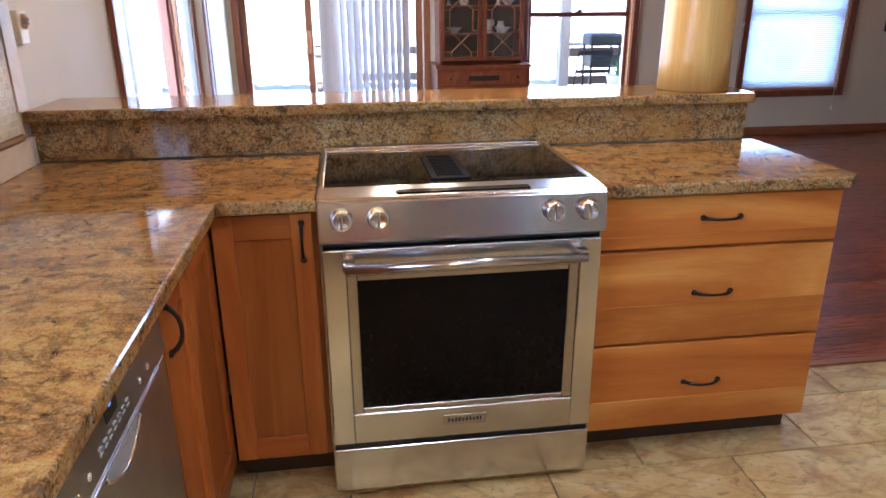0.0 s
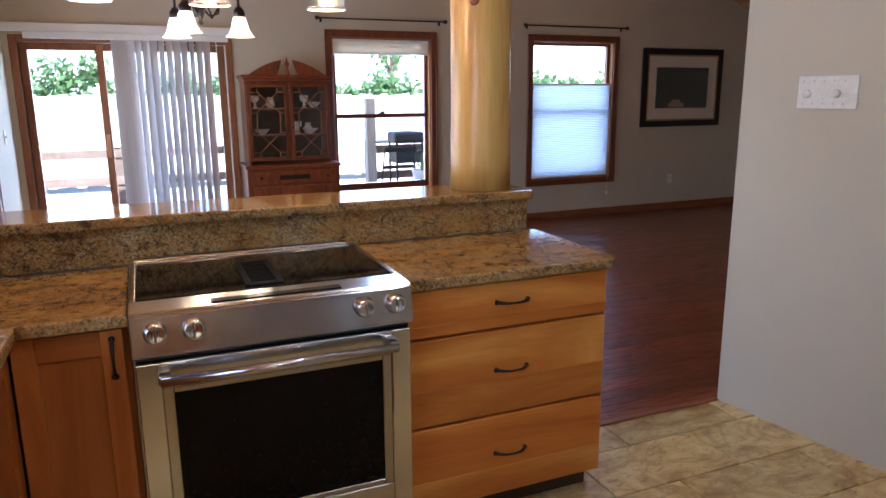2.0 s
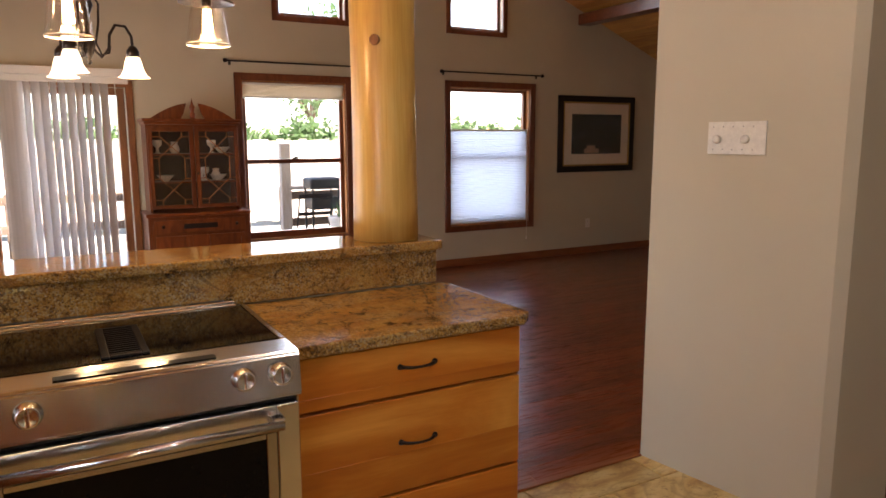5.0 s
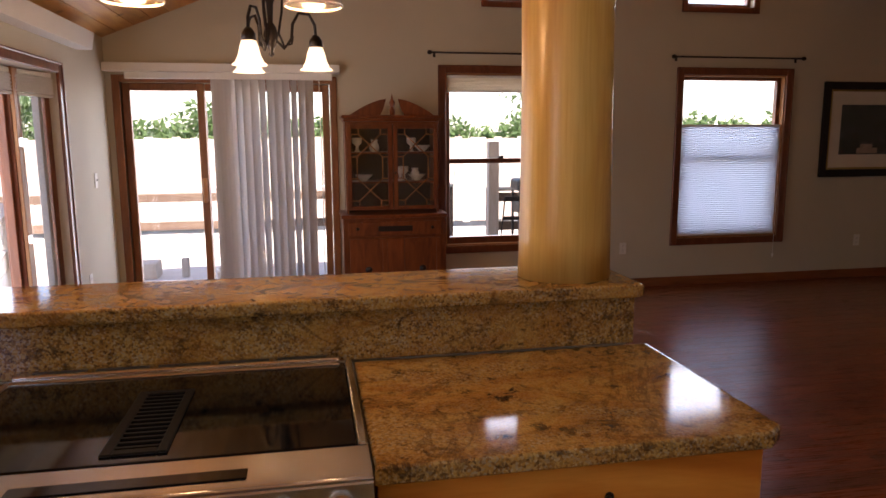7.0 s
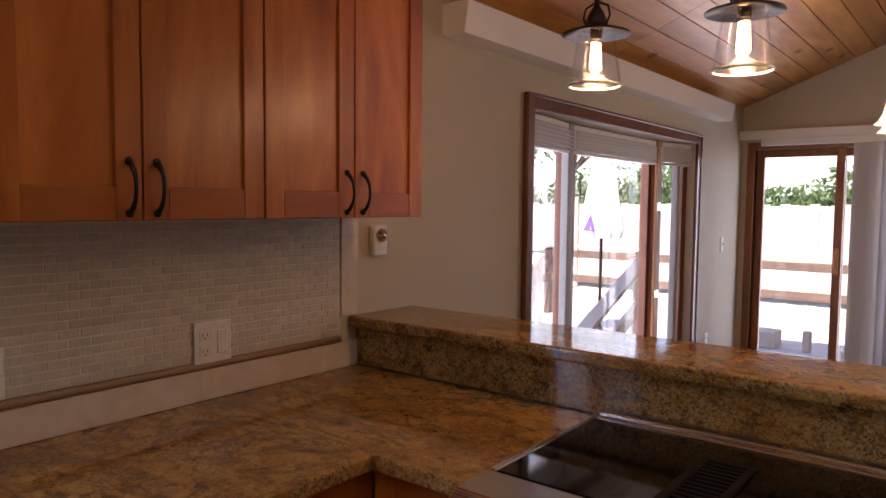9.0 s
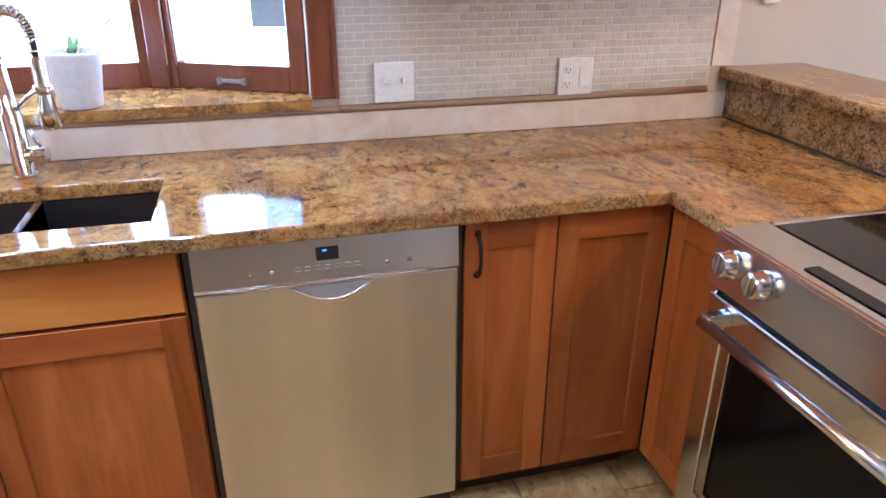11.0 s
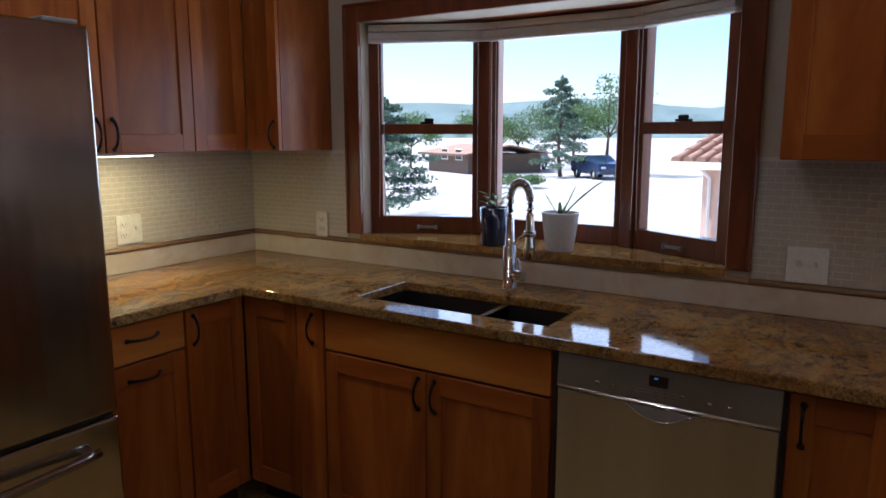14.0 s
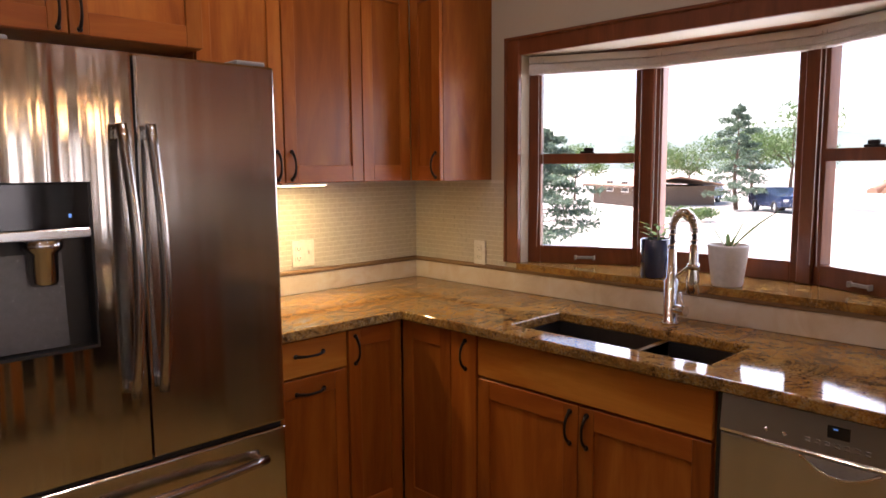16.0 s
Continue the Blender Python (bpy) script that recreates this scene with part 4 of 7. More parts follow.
part("diffuser", boxes([(0.006, 0.214, -0.024, 0.024, 0.0, 0.0035)]), M_LED, led, "glowing warm diffuser")
ul = window_light("under_cabinet_light", (0.855, -2.76, UZ0 - 0.018), (0.855, -2.78, 0.9), 0.2, 0.04, 1.6, (1.0, 0.78, 0.32))

# backsplash: marble band, pencil moulding
tagged(part("marble_splash", boxes([(0.002, 0.014, -3.012, 0.583, CT + 0.001, 1.0)], 0.001), M_MARBLE), "cream marble band along the worktop", "backsplash")
tagged(part("marble_splash", boxes([(0.015, 1.24, SY + 0.002, SY + 0.014, CT + 0.001, 1.0)], 0.001), M_MARBLE), "cream marble band along the back worktop", "backsplash")
tagged(part("marble_edge", boxes([(0.002, 0.012, 0.512, 0.588, 1.086, UZ0)], 0.001), M_MARBLE), "cream marble edge strip beside the mosaic", "backsplash")
bm = bmesh.new()
for y0, y1 in ((-0.71, 0.505), (-3.0, -2.4), (-2.4, -0.71)):
    sweep(bm, [(0.011, y0, 1.011), (0.011, y1, 1.011)], 0.011, 8)
tagged(part("pencil_moulding", bm, M_PENCIL), "thin brown stone moulding above the marble", "trim", "", "structure")
bm = bmesh.new()
sweep(bm, [(0.012, SY + 0.011, 1.011), (1.24, SY + 0.011, 1.011)], 0.011, 8)
tagged(part("pencil_moulding", bm, M_PENCIL), "thin brown stone moulding on the back wall", "trim", "", "structure")


# ---- range ----
rg = thing("range", (0.908, 0.0, 0), "stainless steel slide-in range with black glass cooktop", "range")
RW = 0.766
part("body", boxes([(0.006, RW - 0.006, 0.0, 0.55, 0.02, 0.905)]), M_BLACK, rg)
part("side_panel", boxes([(0.0, 0.006, -0.035, 0.54, 0.03, 0.91)]), M_STEELZ, rg)
part("side_panel", boxes([(RW - 0.006, RW, -0.035, 0.54, 0.03, 0.91)]), M_STEELZ, rg)
bm = bmesh.new()
prism(bm, [(0, -0.064, 0.812), (0, -0.052, 0.918), (0, -0.044, 0.925), (0, 0.066, 0.928), (0, 0.066, 0.80), (0, -0.05, 0.80)], (RW, 0, 0))
bmesh.ops.bevel(bm, geom=[e for e in bm.edges if abs(e.verts[0].co.x - e.verts[1].co.x) > 0.5], offset=0.004, segments=2, affect='EDGES')
cp = part("control_panel", bm, M_STEEL, rg)
for kx in (0.060, 0.154, 0.619, 0.712):
    bm = bmesh.new()
    lathe(bm, [(0.030, 0.0), (0.030, 0.006), (0.026, 0.008), (0.0255, 0.028), (0.023, 0.031), (0.019, 0.0295), (0.0, 0.0295)], (0, 0, 0), 24, "y")
    kn = part("knob", bm, M_CHROME, rg, "round steel control knob")
    kn.location = (kx, -0.058, 0.872)
    kn.rotation_euler = (radians(-6), 0, 0)
    part("grip", boxes([(-0.0035, 0.0035, -0.036, -0.029, -0.020, 0.020)], 0.002), M_STEEL, kn)
part("touch_strip", boxes([(0.205, 0.565, -0.022, 0.012, 0.9265, 0.9285)], 0.001), M_BLACKGLASS, cp, "black glass touch display")
part("cooktop", boxes([(0.018, RW - 0.018, 0.068, 0.535, 0.915, 0.929)], 0.003), M_BLACKGLASS, rg, "black glass cooktop")
part("trim_rail", boxes([(0.0, 0.017, 0.066, 0.545, 0.91, 0.931)], 0.003), M_STEEL, rg)
part("trim_rail", boxes([(RW - 0.017, RW, 0.066, 0.545, 0.91, 0.931)], 0.003), M_STEEL, rg)
bt = part("rear_trim", boxes([(0.012, RW - 0.03, 0.536, 0.58, 0.905, 0.940), (0.012, RW - 0.03, 0.512, 0.536, 0.925, 0.934)], 0.003), M_STEEL, rg, "steel rear vent trim")
for i in range(5):
    part("vent_slot", boxes([(0.05 + i * 0.135, 0.165 + i * 0.135, 0.550, 0.562, 0.9402, 0.9412)]), M_BLACK, bt)
vg = part("vent_grille", boxes([(0.312, 0.332, 0.095, 0.405, 0.929, 0.934), (0.406, 0.424, 0.095, 0.405, 0.929, 0.934), (0.332, 0.406, 0.095, 0.115, 0.929, 0.934), (0.332, 0.406, 0.387, 0.405, 0.929, 0.934)], 0.002), M_VENT, rg, "black downdraft vent grille")
for i in range(13):
    y = 0.122 + i * 0.0205
    part("slat", boxes([(0.332, 0.406, y, y + 0.008, 0.929, 0.9325)]), M_VENT, vg)
part("gap", boxes([(0.01, RW - 0.01, -0.03, 0.0, 0.79, 0.80)]), M_BLACK, rg)
dr = part("oven_door", boxes([(0.01, RW - 0.01, -0.02, -0.002, 0.2, 0.78)], 0.002), M_BLACK, rg)
for r in ((0.004, 0.064, -0.052, 0.192, 0.786), (RW - 0.064, RW - 0.004, -0.052, 0.192, 0.786), (0.064, RW - 0.064, -0.0515, 0.712, 0.786), (0.064, RW - 0.064, -0.0515, 0.192, 0.290)):
    part("door_stile" if r[2] == -0.052 else "door_rail", boxes([(r[0], r[1], r[2], -0.002, r[3], r[4])], 0.003), M_STEEL, dr)
part("window_trim", boxes([(0.064, 0.092, -0.047, -0.01, 0.290, 0.712), (RW - 0.092, RW - 0.064, -0.047, -0.01, 0.290, 0.712), (0.092, RW - 0.092, -0.0465, -0.01, 0.696, 0.712), (0.092, RW - 0.092, -0.0465, -0.01, 0.290, 0.306)], 0.002), M_STEELZ, dr)
part("window_glass", boxes([(0.092, RW - 0.092, -0.040, -0.0205, 0.306, 0.696)]), M_OVENGLASS, dr, "dark oven window")
bm = bmesh.new()
sweep(bm, [(0.062, -0.105, 0.752), (RW - 0.062, -0.105, 0.752)], 0.0135, 14)
hd = part("handle", bm, M_STEEL, dr, "round steel bar handle")
for x in (0.072, RW - 0.072):
    part("handle_bracket", boxes([(x - 0.016, x + 0.016, -0.108, -0.05, 0.742, 0.772)], 0.006, 2), M_STEEL, dr)
bd = part("badge", boxes([(0.320, 0.446, -0.0555, -0.0505, 0.232, 0.266)], 0.001), M_STEELZ, dr, "framed metal badge")
part("badge_mark", boxes([(0.332 + i * 0.0105, 0.339 + i * 0.0105, -0.0562, -0.0553, 0.243, 0.256 - 0.003 * (i % 3 == 1)) for i in range(10)]), M_BLACK, dr)
part("drawer", boxes([(0.004, RW - 0.004, -0.048, -0.002, 0.03, 0.172)], 0.003), M_STEEL, rg)
part("drawer_gap", boxes([(0.008, RW - 0.008, -0.03, 0.0, 0.172, 0.192)]), M_BLACK, rg)
part("foot", boxes([(0.03, RW - 0.03, 0.03, 0.06, 0.0, 0.028)]), M_BLACK, rg)


# ---- dishwasher (local x runs north) ----
dw = thing("dishwasher", facing_east(0.622, -1.110), "pale stainless steel dishwasher with a pocket handle", "dishwasher")
DW = 0.588
part("body", boxes([(0.004, DW - 0.004, 0.03, 0.55, 0.1, 0.865)]), M_BLACK, dw)
part("surround", boxes([(-0.014, 0.0, 0.01, 0.04, 0.10, 0.876), (DW, DW + 0.01, 0.01, 0.04, 0.10, 0.876), (0, DW, 0.012, 0.04, 0.868, 0.876)]), M_BLACK, dw)
fd = part("door_panel", boxes([(0.0, DW, 0.0, 0.03, 0.085, 0.762)], 0.004, 2), M_DWSTEEL, dw)
bm = bmesh.new()
prism(bm, [(0, 0.0, 0.766), (0, -0.004, 0.775), (0, 0.006, 0.866), (0, 0.03, 0.866), (0, 0.03, 0.766)], (DW, 0, 0))
cpn = part("control_panel", bm, M_DWSTEEL, dw)
part("seam", boxes([(0.06, DW - 0.06, -0.006, 0.0, 0.764, 0.769)], 0.001), M_CHROME, cpn)
part("display", boxes([(0.262, 0.312, -0.0015, 0.008, 0.818, 0.848)], 0.001), M_BLACK, cpn, "small dark display")
part("display_glow", boxes([(0.276, 0.286, -0.0022, 0.0, 0.840, 0.844)]), M_BLUELED, cpn)
for i in range(4):
    bm = bmesh.new()
    lathe(bm, [(0.006, 0.0), (0.006, 0.004), (0.0, 0.005)], ((0.12, 0.165, 0.42, 0.47)[i], -0.001, 0.80), 10, "y")
    part("button", bm, M_CHROME, cpn)
part("legend", boxes([(0.215 + 0.022 * (i % 7), 0.225 + 0.022 * (i % 7), -0.0036 + 0.0001 * (i % 2), 0.004, 0.795 + 0.009 * (i // 7), 0.798 + 0.009 * (i // 7)) for i in range(14)]), M_GREYPL, cpn)
bm = bmesh.new()
n = 16
arc = [(0.205 + 0.178 * i / n, -0.001, 0.760 - 0.036 * math.sin(math.pi * i / n)) for i in range(n + 1)]
prism(bm, arc, (0, -0.004, 0))
pk = part("pocket_handle", bm, M_GREYPL, fd, "curved recessed pocket handle")
bm = bmesh.new()
sweep(bm, [(x, -0.006, z - 0.002) for x, _, z in arc], 0.004, 6)
part("handle_lip", bm, M_CHROME, fd)
part("toe_kick", boxes([(0.0, DW, 0.06, 0.075, 0.0, 0.084)]), M_BLACK, dw)


# ---- refrigerator (local x runs west) ----
fr = thing("refrigerator", facing_north(2.083, -2.29), "tall brushed steel french-door refrigerator with dispenser", "refrigerator")
FW, GAP = 0.84, 0.403
part("body", boxes([(0.004, FW - 0.004, 0.065, 0.69, 0.02, 1.765)], 0.003), M_GREYPL, fr)
def fridge_door(x0, x1, z0, z1, hole=None, mat=M_FRIDGE):
    bm = bmesh.new()
    if hole is None:
        box(bm, x0, x1, 0.0, 0.06, z0, z1, 0.008, 3)
    else:
        a0, a1, b0, b1 = hole
        for r in ((x0, a0, z0, z1), (a1, x1, z0, z1), (a0, a1, z0, b0), (a0, a1, b1, z1)):
            box(bm, r[0], r[1], 0.0, 0.06, r[2], r[3], 0.0)
        bmesh.ops.remove_doubles(bm, verts=bm.verts[:], dist=1e-5)
    return part("door", bm, mat, fr)
dl = fridge_door(0.002, GAP - 0.004, 0.648, 1.787, (0.038, 0.280, 1.0, 1.444))
drr = fridge_door(GAP + 0.004, FW - 0.002, 0.648, 1.787, None, M_FRIDGE2)
fz = fridge_door(0.002, FW - 0.002, 0.06, 0.632, None, M_FRIDGE2)
part("gasket", boxes([(GAP - 0.004, GAP + 0.004, 0.02, 0.06, 0.65, 1.78), (0.01, FW - 0.01, 0.02, 0.062, 0.633, 0.647)]), M_BLACK, fr)
for own, hx in ((dl, GAP - 0.048), (drr, GAP + 0.030)):
    bm = bmesh.new()
    n = 14
    pts = [(hx + (0.012 if own is dl else 0.006) * math.cos(math.pi * (i / n - 0.5)), -0.03 - 0.036 * math.sin(math.pi * i / n), 0.85 + 0.745 * i / n) for i in range(n + 1)]
    sweep(bm, pts, 0.0145, 12)
    h = part("handle", bm, M_STEELZ, own, "long bowed steel door handle")
    for zm in (0.862, 1.553):
        part("handle_mount", boxes([(hx - 0.01, hx + 0.012, -0.03, 0.0, zm, zm + 0.03)], 0.004), M_CHROME, own)
bm = bmesh.new()
n = 14
sweep(bm, [(0.09 + 0.66 * i / n, -0.03 - 0.03 * math.sin(math.pi * i / n), 0.55 + 0.0 * i) for i in range(n + 1)], 0.014, 12)
h = part("handle", bm, M_STEELZ, fz, "long bowed steel drawer handle")
for xm in (0.10, 0.71):
    part("handle_mount", boxes([(xm, xm + 0.03, -0.03, 0.0, 0.538, 0.562)], 0.004), M_CHROME, fz)
ds = part("dispenser", boxes([(0.062, 0.30, 0.055, 0.0595, 1.002, 1.442), (0.0605, 0.066, 0.002, 0.056, 1.002, 1.442), (0.296, 0.3015, 0.002, 0.056, 1.002, 1.442), (0.066, 0.296, 0.002, 0.056, 1.0005, 1.008)]), M_BLACK, fr, "black water and ice dispenser recess")
ds.location.x = -0.022
part("dispenser_screen", boxes([(0.064, 0.298, 0.003, 0.02, 1.325, 1.441)], 0.002), M_BLACKGLASS, ds, "black glass control screen")
part("dispenser_trim", boxes([(0.064, 0.298, -0.002, 0.02, 1.298, 1.324)], 0.003), M_STEEL, ds, "steel trim bar")
bm = bmesh.new()
lathe(bm, [(0.05, 1.298), (0.05, 1.275), (0.036, 1.262), (0.034, 1.19), (0.03, 1.18)], (0.185, 0.03, 0), 18)
part("chute", bm, M_STEEL, ds, "steel ice chute")
bm = bmesh.new()
prism(bm, [(0.07, 0.05, 1.26), (0.07, 0.03, 1.012), (0.07, 0.052, 1.012), (0.07, 0.054, 1.26)], (0.165, 0, 0))
part("paddle", bm, M_PADDLE, ds, "grey dispenser back plate")
part("display_glow", boxes([(0.245, 0.252, 0.0022, 0.004, 1.352, 1.362)]), M_BLUELED, ds)
part("hinge_cover", boxes([(0.02, 0.12, 0.02, 0.1, 1.7885, 1.802), (FW - 0.12, FW - 0.02, 0.02, 0.1, 1.7885, 1.802)], 0.004), M_GREYPL, fr)
part("foot", boxes([(0.03, FW - 0.03, 0.07, 0.12, 0.0, 0.019)]), M_BLACK, fr)

# ---- sink, faucet, pots ----
sk = thing("kitchen_sink", (0, 0, 0), "black composite double-bowl undermount sink", "sink")
def bowl(x0, x1, y0, y1, zt, zb):
    bm = bmesh.new()
    t = 0.008
    rows = [(x0 - t, x0, y0 - t, y1 + t, zb - t, zt), (x1, x1 + t, y0 - t, y1 + t, zb - t, zt), (x0, x1, y0 - t, y0, zb - t, zt), (x0, x1, y1, y1 + t, zb - t, zt), (x0, x1, y0, y1, zb - t, zb)]
    for r in rows:
        box(bm, *r)
    b = part("bowl", bm, M_SINK, sk)
    bm = bmesh.new()
    lathe(bm, [(0.0, 0.004), (0.03, 0.004), (0.042, 0.006), (0.045, 0.001)], ((x0 + x1) / 2, (y0 + y1) / 2, zb), 20)
    part("drain", bm, M_CHROME, b, "steel sink drain")
bowl(SK[0] - 0.004, SK[1] + 0.004, SK[2] - 0.004, -1.482, CT - 0.037, 0.70)
bowl(SK[0] - 0.004, SK[1] + 0.004, -1.465, SK[3] + 0.004, CT - 0.037, 0.72)
part("divider", boxes([(SK[0] - 0.004, SK[1] + 0.004, -1.482, -1.465, 0.72, CT - 0.03)], 0.004), M_CHROME, sk, "steel bar between the bowls")

fc = thing("kitchen_faucet", pose(0.135, -1.52, CT, 0, 0, 80), "chrome pull-down kitchen faucet with a spring neck", "faucet")
bm = bmesh.new()
lathe(bm, [(0.03, 0.0), (0.03, 0.008), (0.024, 0.012), (0.024, 0.16), (0.017, 0.165), (0.014, 0.27)], (0, 0, 0), 20)
part("body", bm, M_CHROME, fc)
neck = [(0, 0, 0.27)]
for i in range(15):
    a = math.pi * i / 14
    neck.append((0.045 - 0.045 * math.cos(a), 0.0, 0.335 + 0.065 * math.sin(a)))
neck.append((0.09, 0, 0.29))
bm = bmesh.new()
sweep(bm, neck, 0.008, 8)
nk = part("neck", bm, M_BLACK, fc)
bm = bmesh.new()
dense = []
for a, b in zip(neck, neck[1:]):
    for k in range(5):
        dense.append(Vector(a).lerp(Vector(b), k / 5))
coil = []
for i, p in enumerate(dense):
    d = (dense[min(i + 1, len(dense) - 1)] - dense[max(i - 1, 0)]).normalized()
    side = Vector((0, 1, 0))
    up = d.cross(side).normalized()
    for k in range(3):
        q = (i * 3 + k) * 2 * math.pi / 8
        coil.append(p + 0.0135 * (math.cos(q) * side + math.sin(q) * up))
sweep(bm, coil, 0.0032, 5)
part("spring", bm, M_CHROME, nk, "coiled steel spring")
bm = bmesh.new()
lathe(bm, [(0.010, 0.295), (0.015, 0.285), (0.017, 0.20), (0.022, 0.17), (0.023, 0.125), (0.018, 0.12)], (0.09, 0, 0), 18)
part("spray_head", bm, M_CHROME, fc, "chrome spray head")
bm = bmesh.new()
sweep(bm, [(0.0, 0, 0.155), (0.045, 0, 0.195), (0.074, 0, 0.215)], 0.0055, 8)
lathe(bm, [(0.0215, 0.205), (0.0215, 0.225), (0.017, 0.225), (0.017, 0.205)], (0.09, 0, 0), 16, close=True)
part("docking_arm", bm, M_CHROME, fc)
bm = bmesh.new()
sweep(bm, [(0, 0.0, 0.055), (0.065, 0.0, 0.055)], 0.019, 14)
lv = part("valve", bm, M_CHROME, fc)
bm = bmesh.new()
sweep(bm, [(0.058, 0.0, 0.062), (0.04, 0.004, 0.10), (0.033, 0.006, 0.118)], [0.006, 0.005, 0.004], 8)
part("lever", bm, M_CHROME, lv)


def leaf_blade(bm, base, tip, width, bend, n=6):
    base, tip = Vector(base), Vector(tip)
    d = tip - base
    side = d.cross(Vector((0, 0, 1)))
    side = (side if side.length > 1e-4 else Vector((1, 0, 0))).normalized()
    last = None
    for i in range(n + 1):
        u = i / n
        p = base + d * u + Vector((0, 0, -bend * u * u))
        w = width * (0.35 + 1.3 * u) * (1 - u) ** 0.6 + 0.0005
        row = [bm.verts.new(p - side * w), bm.verts.new(p + Vector((0, 0, -0.15 * w))), bm.verts.new(p + side * w)]
        if last:
            for k in (0, 1):
                bm.faces.new((last[k], last[k + 1], row[k + 1], row[k]))
        last = row


SILL = 1.0475
p1 = thing("plant_pot", (-0.03, -1.675, SILL), "dark navy glazed pot with a small green seedling", "potted plant")
bm = bmesh.new()
lathe(bm, [(0.0, 0.002), (0.05, 0.0), (0.054, 0.004), (0.057, 0.148), (0.053, 0.15), (0.051, 0.13), (0.0, 0.128)], (0, 0, 0), 26)
part("pot", bm, plain("navy_glaze", (0.012, 0.02, 0.055), 0.12, 0.0, Coat_Weight=0.5), p1)
bm = bmesh.new()
for i in range(5):
    a = i * 2.4
    q = (0.018 * math.cos(a), 0.018 * math.sin(a), 0.13)
    e = (0.04 * math.cos(a), 0.04 * math.sin(a), 0.175 + 0.012 * (i % 3))
    sweep(bm, [q, e], 0.0016, 5)
st = part("stems", bm, M_LEAF, p1)
bm = bmesh.new()
for i in range(16):
    a = i * 2.4
    b = Vector((0.03 * math.cos(a), 0.03 * math.sin(a), 0.16 + 0.02 * (i % 3)))
    leaf_blade(bm, b, b + Vector((0.04 * math.cos(a + 0.4), 0.04 * math.sin(a + 0.4), 0.022)), 0.013, 0.01, 4)
part("leaves", bm, plain("seedling_leaf", (0.16, 0.30, 0.05), 0.45), p1, "bright green leaves")
p2 = thing("plant_pot", (-0.03, -1.392, SILL), "white ribbed pot with a long-leaved succulent", "potted plant")
bm = bmesh.new()
lathe(bm, [(0.0, 0.002), (0.05, 0.0), (0.053, 0.004), (0.070, 0.138), (0.072, 0.146), (0.066, 0.147), (0.063, 0.125), (0.0, 0.12)], (0, 0, 0), 48)
for v in bm.verts:
    r = math.hypot(v.co.x, v.co.y)
    if r > 0.045 and 0.01 < v.co.z < 0.135:
        k = 1 + 0.012 * math.cos(24 * math.atan2(v.co.y, v.co.x))
        v.co.x *= k
        v.co.y *= k
part("pot", bm, plain("matt_white_pot", (0.62, 0.60, 0.58), 0.55), p2)
bm = bmesh.new()
for a, r, h, wd, bd_ in ((1.3, 0.20, 0.21, 0.013, 0.05), (1.55, 0.06, 0.13, 0.010, 0.0), (-1.4, 0.07, 0.11, 0.013, 0.0), (2.6, 0.03, 0.07, 0.011, 0.01), (0.3, 0.03, 0.07, 0.011, 0.0)):
    leaf_blade(bm, (0, 0, 0.12), (r * math.cos(a), r * math.sin(a), 0.12 + h), wd, bd_, 7)
part("leaves", bm, M_LEAF, p2, "long narrow green leaves")
bm = bmesh.new()
lathe(bm, [(0.0, 0.13), (0.012, 0.145), (0.006, 0.16), (0.0, 0.162)], (0.0, 0, 0), 10)
part("stem", bm, M_BARK, p2)


# ---- outlets, switches, thermostat ----
def plate(name, m, w, h, label, cat, knobs=(), slots=(), bars=()):
    """A wall plate in local x (across), z (up), facing -y."""
    t = thing(name, m, label, cat)
    p = part("plate", boxes([(-w / 2, w / 2, -0.006, 0, -h / 2, h / 2)], 0.002, 2), M_PLASTIC, t)
    for x, z in knobs:
        bm = bmesh.new()
        lathe(bm, [(0.017, 0.0), (0.016, 0.012), (0.012, 0.016), (0.0, 0.016)], (x, -0.006, z), 18, "y")
        part("dimmer_knob", bm, M_PLASTIC, t)
    for x, z in slots:
        f = part("socket", boxes([(x - 0.017, x + 0.017, -0.0085, -0.005, z - 0.014, z + 0.014)], 0.003), M_PLASTIC, t)
        part("slot", boxes([(x - 0.008, x - 0.006, -0.0092, -0.008, z - 0.003, z + 0.006), (x + 0.006, x + 0.008, -0.0092, -0.008, z - 0.003, z + 0.006), (x - 0.002, x + 0.002, -0.0092, -0.008, z - 0.010, z - 0.006)]), M_BLACK, f)
    for x, z in bars:
        part("rocker", boxes([(x - 0.016, x + 0.016, -0.0095, -0.005, z - 0.033, z + 0.033)], 0.002), M_PLASTIC, t)
    return t


def toggles(t, xs):
    for x in xs:
        part("toggle", boxes([(x - 0.005, x + 0.005, -0.018, -0.006, -0.004, 0.012)], 0.002), M_PLASTIC, t)


plate("power_outlet", pose(0.0125, 0.028, 1.073, 0, 0, 90), 0.115, 0.115, "white wall plate with outlet and rocker switch", "outlet", slots=((-0.027, 0.022), (-0.027, -0.022)), bars=((0.027, 0),))
toggles(plate("light_switch", pose(0.0125, -0.545, 1.082, 0, 0, 90), 0.118, 0.115, "white double toggle switch plate on the mosaic", "switch"), (-0.022, 0.024))
plate("power_outlet", pose(0.0125, -2.555, 1.075, 0, 0, 90), 0.07, 0.115, "white outlet plate beside the bay window", "outlet", slots=((0, 0.022), (0, -0.022)))
ot = plate("power_outlet", pose(0.70, SY + 0.0125, 1.095, 0, 0, 180), 0.115, 0.118, "white wall plate with toggle and two outlets", "outlet", slots=((-0.026, 0.022), (-0.026, -0.022)))
toggles(ot, (0.027,))
